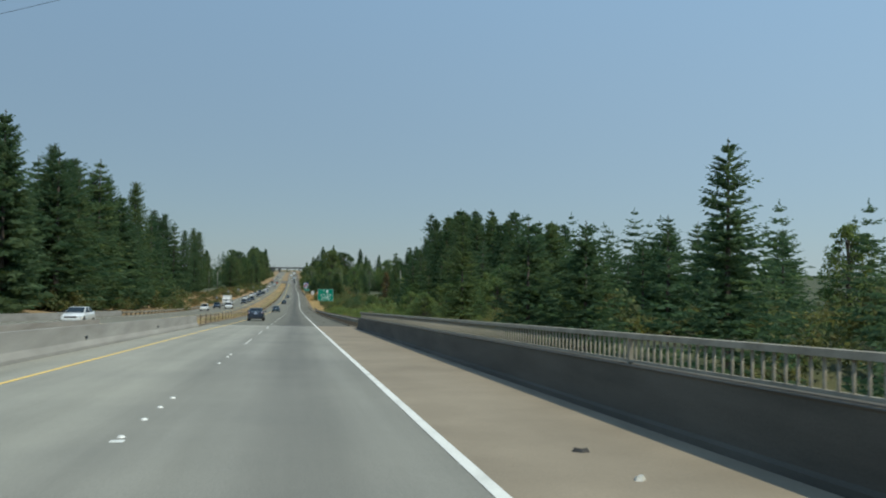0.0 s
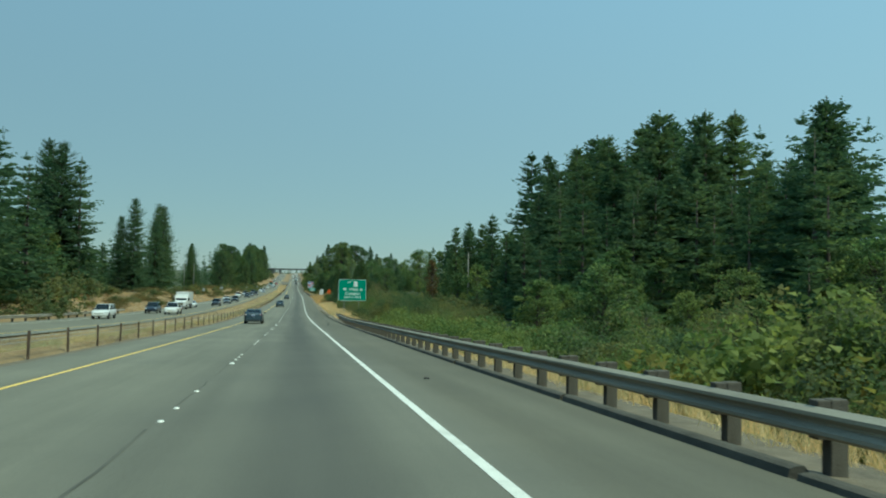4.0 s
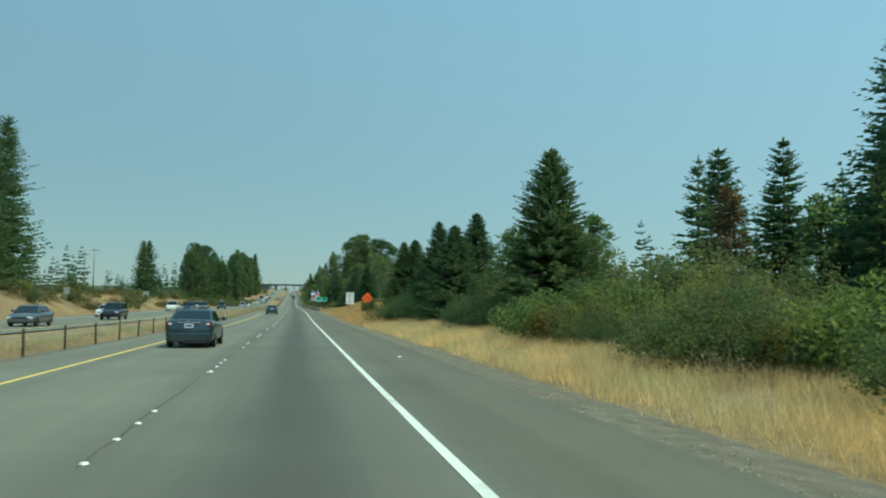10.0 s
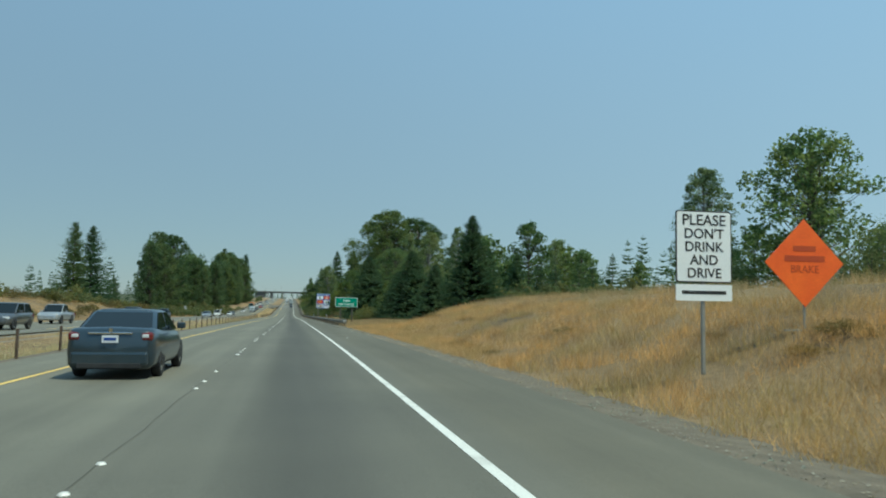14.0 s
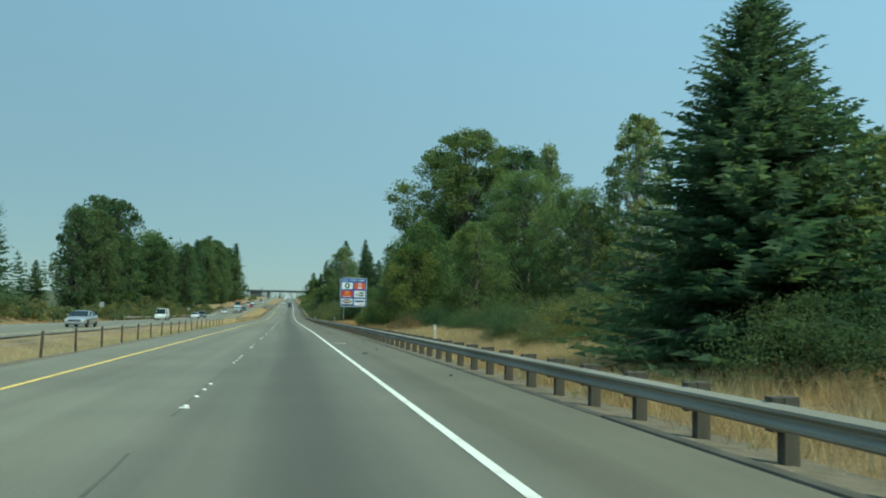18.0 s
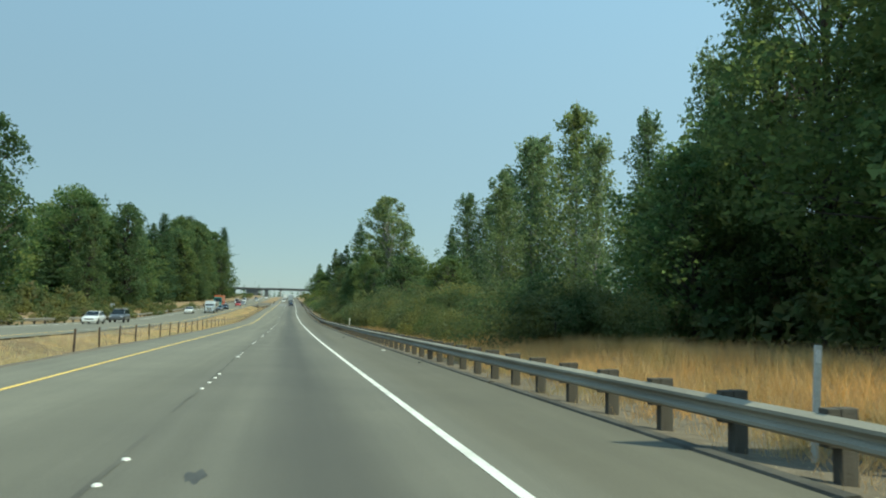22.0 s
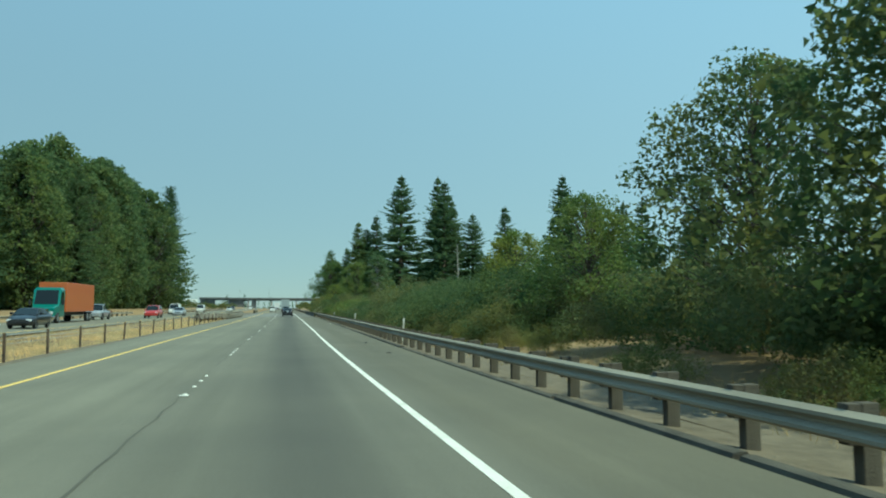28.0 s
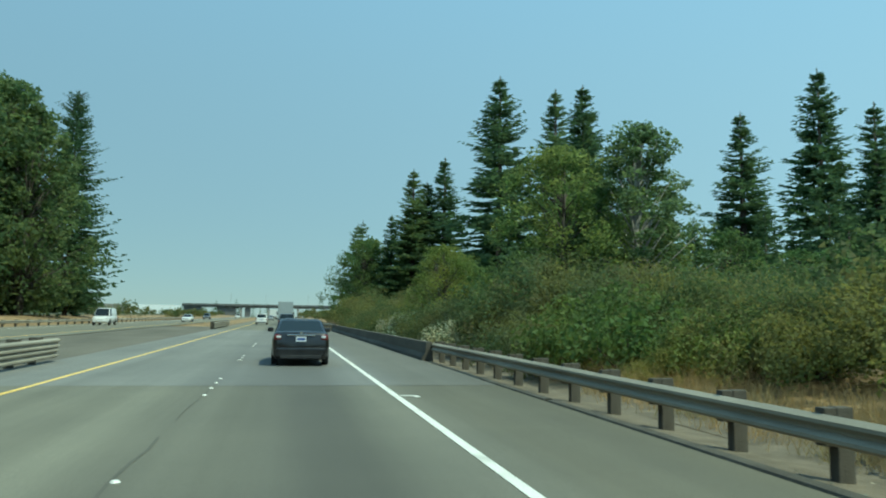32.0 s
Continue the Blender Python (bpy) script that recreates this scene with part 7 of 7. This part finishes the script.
def car(shape, colour, x, y, label, oncoming=False, rack=False, group=""):
    L, W, belt, (rf, rr, fr, ff), roof, bz, rad = SHAPES[shape]
    body = COLOURS[colour]
    c = root({"sedan": "sedan", "hatch": "hatchback", "suv": "suv", "pickup": "pickup_truck", "van": "van"}[shape], label, {"sedan": "car", "hatch": "car", "suv": "car", "pickup": "pickup", "van": "van"}[shape], group)
    low = 0.22 if shape in ("sedan", "hatch") else 0.32
    rings = []
    for yy, w, z in belt:
        end = 0.14 if yy < 0.05 or yy > L - 0.05 else 0.0
        lo = low + end + (0.05 if end else 0)
        half = [(0.0, yy, lo), (w * 0.86, yy, lo), (w * 0.97, yy, lo + 0.1), (w, yy, lo + (z - lo) * 0.45), (w * 0.985, yy, lo + (z - lo) * 0.72), (w * 0.93, yy, z - 0.03), (w * 0.84, yy, z), (0.0, yy, z + 0.025)]
        rings.append([(-a, b_, d) for a, b_, d in half[::-1]][:-1] + half)
    part("body", loft(rings), body, c, smooth_faces=True)
    tw, bw = W * (0.75 if shape in ("sedan", "hatch") else 0.78), W * 0.91
    A = [(-bw, rf, bz - 0.02), (bw, rf, bz - 0.02), (bw, ff, bz - 0.05), (-bw, ff, bz - 0.05)]
    B = [(-tw, rr, roof - 0.05), (tw, rr, roof - 0.05), (tw, fr, roof - 0.04), (-tw, fr, roof - 0.04)]
    bm = bmesh.new()
    va, vb = [bm.verts.new(p) for p in A], [bm.verts.new(p) for p in B]
    vc = [bm.verts.new((p[0] * 0.72, p[1] + (0.12 if i < 2 else -0.18), roof)) for i, p in enumerate(B)]
    for i in range(4):
        j = (i + 1) % 4
        bm.faces.new((va[i], va[j], vb[j], vb[i]))
        bm.faces.new((vb[i], vb[j], vc[j], vc[i]))
    bm.faces.new(vc)
    bm.faces.new(va[::-1])
    bmesh.ops.recalc_face_normals(bm, faces=bm.faces)
    bmesh.ops.bevel(bm, geom=list(bm.edges), offset=0.07, segments=3, profile=0.5, affect="EDGES")
    part("cabin", bm, body, c, smooth_faces=True)
    part("rear_window", quad_panel([A[0], A[1], B[1], B[0]], 0.12, 0.008), GLASS, c)
    part("windscreen", quad_panel([A[2], A[3], B[3], B[2]], 0.08, 0.008), GLASS, c)
    for s in (0, 1):
        p = [A[1], A[2], B[2], B[1]] if s else [A[3], A[0], B[0], B[3]]
        q = [Vector(v) for v in p]
        if shape == "van":
            q = [q[0].lerp(q[1], 0.72), q[1], q[2], q[3].lerp(q[2], 0.74)] if s else [q[0], q[1].lerp(q[0], 0.72), q[2].lerp(q[3], 0.74), q[3]]
            part("side_window", quad_panel(q, 0.1, 0.008), GLASS, c)
            continue
        m0, m1 = q[0].lerp(q[1], 0.5), q[3].lerp(q[2], 0.5)
        part("side_window", quad_panel([q[0], m0, m1, q[3]], 0.12, 0.008), GLASS, c)
        part("side_window", quad_panel([m0, q[1], q[2], m1], 0.12, 0.008), GLASS, c)
    if shape == "pickup":
        part("bed", boxed(-W * 0.8, 0.12, 1.0, W * 0.8, 1.92, 1.115), TRIM, c, "open black cargo bed")
    for sx in (-1, 1):
        for wy in (L * 0.205, L * 0.8):
            part("wheel_arch", disc_y(sx * (W - 0.05), wy, rad, rad * 1.13, sx), TRIM, c)
            wheel(c, sx * (W - 0.1), wy, rad, 0.2)
        w0 = belt[0][1]
        if shape in ("suv", "van", "pickup"):
            part("tail_lamp", boxed(sx * (w0 - 0.02) - 0.08, -0.012, 0.78, sx * (w0 - 0.02) + 0.06, 0.12, 1.05, bevel=0.02), RED_LENS, c)
        else:
            part("tail_lamp", boxed(sx * 0.71 - 0.12, -0.012, 0.80, sx * 0.71 + 0.12, 0.22, 0.99, bevel=0.05), RED_LENS, c)
            part("tail_lamp", boxed(sx * 0.69 - 0.07, -0.02, 0.87, sx * 0.69 + 0.07, 0.1, 0.95, bevel=0.02), CLEAR_LENS, c, "clear reversing lamp")
        f0 = belt[-2][1]
        part("headlamp", boxed(sx * (f0 - 0.16) - 0.17, L - 0.3, belt[-2][2] - 0.16, sx * (f0 - 0.16) + 0.17, L - 0.02, belt[-2][2] - 0.0, bevel=0.03), CLEAR_LENS, c)
        part("mirror", boxed(sx * (W + 0.08) - 0.1, ff - 0.55, bz + 0.0, sx * (W + 0.08) + 0.1, ff - 0.42, bz + 0.15, bevel=0.03), body if colour != "white" else TRIM, c)
    part("bumper", boxed(-W * 0.84, -0.06, low + 0.08, W * 0.84, 0.2, low + 0.36, bevel=0.05), body if shape not in ("pickup",) else CHROME, c)
    part("diffuser", boxed(-W * 0.7, -0.064, low + 0.02, W * 0.7, 0.1, low + 0.14, bevel=0.02), TRIM, c)
    part("number_plate", boxed(-0.16, -0.05, 0.77, 0.16, 0.02, 0.92), PLATE, c)
    part("plate_bar", boxed(-0.12, -0.054, 0.815, 0.12, -0.048, 0.875), NAVY, c)
    part("trunk_strip", boxed(-0.43, -0.03, 0.945, 0.43, 0.06, 0.985, bevel=0.008), CHROME, c)
    part("badge", disc(0, 1.03, 0.045, 0.04, -0.018, 0.06), CHROME, c)
    part("grille", boxed(-0.5, L - 0.12, 0.48, 0.5, L + 0.01, 0.66, bevel=0.02), TRIM, c)
    part("bumper", boxed(-W * 0.82, L - 0.2, low + 0.06, W * 0.82, L + 0.04, low + 0.3, bevel=0.05), body, c)
    if rack:
        for yy in (rr + 0.2, fr - 0.3):
            part("roof_bar", boxed(-tw, yy, roof, tw, yy + 0.05, roof + 0.12), GALV, c)
        part("ladder", boxed(-tw * 0.6, rr - 0.3, roof + 0.122, -tw * 0.2, fr + 0.2, roof + 0.18), GALV, c)
    slope = math.degrees(math.atan((rz(y + 3) - rz(y - 3)) / 6))
    c.matrix_basis = pose(x, y, rz(y) + (0.02 if oncoming else 0.0), slope if not oncoming else -slope, 0, 180 if oncoming else 0)
    return c


def disc_y(x, y, z, r_, sx, n=18):
    """A dark wheel-arch disc facing sideways."""
    bm = bmesh.new()
    a = [bm.verts.new((x + sx * 0.045, y + r_ * math.cos(2 * math.pi * i / n), max(z + r_ * math.sin(2 * math.pi * i / n), 0.24))) for i in range(n)]
    b = [bm.verts.new((x - sx * 0.15, v.co.y, v.co.z)) for v in a]
    bm.faces.new(a)
    for i in range(n):
        bm.faces.new((a[(i + 1) % n], a[i], b[i], b[(i + 1) % n]))
    bmesh.ops.recalc_face_normals(bm, faces=bm.faces)
    return bm


def lorry(colour, box_colour, x, y, label, oncoming=False, box_len=7.5, box_high=3.6, box_wide=1.25, dump=False, cab_high=2.9):
    c = root("lorry", label, "truck")
    body = COLOURS[colour]
    total = box_len + 0.3 + 2.3
    cy = box_len + 0.3
    if dump:
        bm = loft([[(-1.05, a, 1.25), (-1.25, a, 2.6), (-1.2, a, 2.65), (1.2, a, 2.65), (1.25, a, 2.6), (1.05, a, 1.25)] for a in (0.2, box_len)])
        part("dump_body", bm, COLOURS[box_colour], c)
    else:
        part("cargo_box", boxed(-box_wide, 0, 1.05, box_wide, box_len, box_high, bevel=0.03), COLOURS[box_colour], c)
        part("rear_door", boxed(-box_wide + 0.08, -0.02, 1.15, -0.02, 0.0, box_high - 0.12, bevel=0.005), COLOURS[box_colour], c)
        part("rear_door", boxed(0.02, -0.02, 1.15, box_wide - 0.08, 0.0, box_high - 0.12, bevel=0.005), COLOURS[box_colour], c)
    part("chassis", boxed(-0.5, 0.1, 0.7, 0.5, total - 0.3, 1.05), TRIM, c)
    bm = loft([[(-1.15, cy, 0.6), (-1.2, cy, cab_high - 0.3), (-1.05, cy, cab_high), (1.05, cy, cab_high), (1.2, cy, cab_high - 0.3), (1.15, cy, 0.6)],
               [(-1.15, cy + 1.4, 0.6), (-1.2, cy + 1.3, cab_high - 0.35), (-1.05, cy + 1.2, cab_high - 0.05), (1.05, cy + 1.2, cab_high - 0.05), (1.2, cy + 1.3, cab_high - 0.35), (1.15, cy + 1.4, 0.6)],
               [(-1.1, cy + 1.75, 0.6), (-1.15, cy + 1.75, 1.65), (-1.05, cy + 1.75, 1.75), (1.05, cy + 1.75, 1.75), (1.15, cy + 1.75, 1.65), (1.1, cy + 1.75, 0.6)],
               [(-0.95, cy + 2.7, 0.6), (-0.95, cy + 2.7, 1.4), (-0.85, cy + 2.6, 1.5), (0.85, cy + 2.6, 1.5), (0.95, cy + 2.7, 1.4), (0.95, cy + 2.7, 0.6)]])
    part("cab", bm, body, c)
    part("windscreen", quad_panel([(1.1, cy + 1.745, 1.72), (-1.1, cy + 1.745, 1.72), (-1.05, cy + 1.25, cab_high - 0.25), (1.05, cy + 1.25, cab_high - 0.25)], 0.08, 0.03), GLASS, c)
    part("grille", boxed(-0.55, cy + 2.62, 0.75, 0.55, cy + 2.73, 1.35, bevel=0.02), CHROME, c)
    part("bumper", boxed(-1.1, cy + 2.6, 0.4, 1.1, cy + 2.85, 0.68, bevel=0.04), CHROME, c)
    for sx in (-1, 1):
        part("side_window", boxed(sx * 1.2 - 0.012, cy + 0.5, 1.75, sx * 1.2 + 0.012, cy + 1.2, cab_high - 0.5, bevel=0.005), GLASS, c)
        part("headlamp", boxed(sx * 0.75 - 0.14, cy + 2.6, 0.85, sx * 0.75 + 0.14, cy + 2.72, 1.1, bevel=0.02), CLEAR_LENS, c)
        part("tail_lamp", boxed(sx * 0.95 - 0.12, -0.03, 0.85, sx * 0.95 + 0.12, 0.05, 1.0), RED_LENS, c)
        part("mirror", boxed(sx * 1.45 - 0.1, cy + 1.5, 1.7, sx * 1.45 + 0.1, cy + 1.58, 2.2, bevel=0.02), TRIM, c)
        for wy in (1.0, 2.1, cy + 1.9):
            wheel(c, sx * 1.0, wy, 0.5, 0.3)
    slope = math.degrees(math.atan((rz(y + 5) - rz(y - 5)) / 10))
    c.matrix_basis = pose(x, y, rz(y) + (0.02 if oncoming else 0), slope if not oncoming else -slope, 0, 180 if oncoming else 0)
    return c


RIGHT_LANE, LEFT_LANE, INNER, OUTER = 1.85, -1.95, -16.45, -20.3
car("sedan", "black", rx(877) + 2.0, 877.0, "shiny black saloon car driving in the slow lane")
car("sedan", "slate", rx(184) - 2.3, 184.0, "dark blue-grey saloon car driving in the fast lane")
car("sedan", "navy", rx(88) - 2.3, 88.0, "dark blue saloon car driving in the fast lane")
car("suv", "grey", rx(934) + RIGHT_LANE, 934, "dark grey car driving ahead in the slow lane")
lorry("grey", "aluminium", rx(985) + RIGHT_LANE, 985, "grey box lorry driving ahead in the slow lane", box_high=3.9)
for y, kind, col, txt in ((290, "sedan", "slate", "dark blue-grey saloon car driving in the fast lane"), (384, "sedan", "slate", "dark blue-grey saloon car driving in the fast lane"), 
                          (981, "suv", "white", "small white crossover driving in the fast lane"), (1080, "sedan", "silver", "silver saloon car far ahead in the fast lane")):
    car(kind, col, rx(y) + LEFT_LANE, y, txt)
lorry("white", "white", rx(1140) + LEFT_LANE, 1140, "white box lorry far ahead in the fast lane", box_high=3.5)
lorry("white", "white", rx(1250) + RIGHT_LANE, 1250, "white box lorry far ahead in the slow lane", box_high=3.7)
for y, lane, kind, col, txt in ((74, INNER, "sedan", "white", "white saloon car in the oncoming lanes"), (205, OUTER, "suv", "white", "white off-road car in the oncoming lanes"),
                                (237, OUTER, "suv", "navy", "dark blue off-road car in the oncoming lanes"), (232, INNER, "pickup", "white", "white pickup truck in the oncoming lanes"),
                                (282, OUTER, "sedan", "white", "white saloon car in the oncoming lanes"), (294, INNER, "suv", "black", "black off-road car in the oncoming lanes"),
                                (321, INNER, "sedan", "grey", "grey saloon car in the oncoming lanes"), (346, INNER, "suv", "black", "black off-road car in the oncoming lanes"),
                                (360, OUTER, "sedan", "white", "white saloon car in the oncoming lanes"), (411, OUTER, "pickup", "white", "white pickup truck in the oncoming lanes"),
                                (402, INNER, "suv", "navy", "dark blue off-road car in the oncoming lanes"), (424, INNER, "suv", "grey", "dark grey off-road car in the oncoming lanes"),
                                (449, OUTER, "pickup", "silver", "silver pickup truck in the oncoming lanes"), (464, INNER, "suv", "black", "black off-road car in the oncoming lanes"),
                                (512, OUTER, "suv", "navy", "dark off-road car in the oncoming lanes"), (547, INNER, "sedan", "silver", "silver saloon car in the oncoming lanes"),
                                (619, OUTER, "van", "white", "white work van in the oncoming lanes"), (668, OUTER, "hatch", "white", "white hatchback in the oncoming lanes"),
                                (682, OUTER, "suv", "grey", "dark grey off-road car with a roof rack in the oncoming lanes"), (756, OUTER, "hatch", "white", "white hatchback in the oncoming lanes"),
                                (786, INNER, "sedan", "grey", "grey saloon car in the oncoming lanes"), (804, INNER, "sedan", "black", "black saloon car in the oncoming lanes"),
                                (842, OUTER, "pickup", "silver", "silver pickup truck in the oncoming lanes"), (857, INNER, "suv", "red", "bright red off-road car in the oncoming lanes"),
                                (884, INNER, "sedan", "silver", "silver saloon car in the oncoming lanes"), (908, OUTER, "van", "white", "white van with a roof rack in the oncoming lanes"),
                                (958, OUTER, "van", "white", "white van in the oncoming lanes"), (1010, INNER, "sedan", "white", "white saloon car far off in the oncoming lanes"),
                                (1090, OUTER, "suv", "grey", "grey off-road car far off in the oncoming lanes"), (1180, INNER, "suv", "white", "white off-road car far off in the oncoming lanes")):
    car(kind, col, rx(y) + lane, y, txt, True, rack="rack" in txt, group="traffic in the oncoming lanes")
lorry("white", "white", rx(270) + OUTER, 272, "white box lorry in the oncoming lanes", True, 6.0, 3.4)
lorry("teal", "orange", rx(818) + OUTER, 832, "teal lorry carrying an orange container in the oncoming lanes", True, 11.0, 3.9, cab_high=3.4)
lorry("aluminium", "aluminium", rx(757) + INNER, 770, "silver dump lorry in the oncoming lanes", True, 8.0, dump=True)
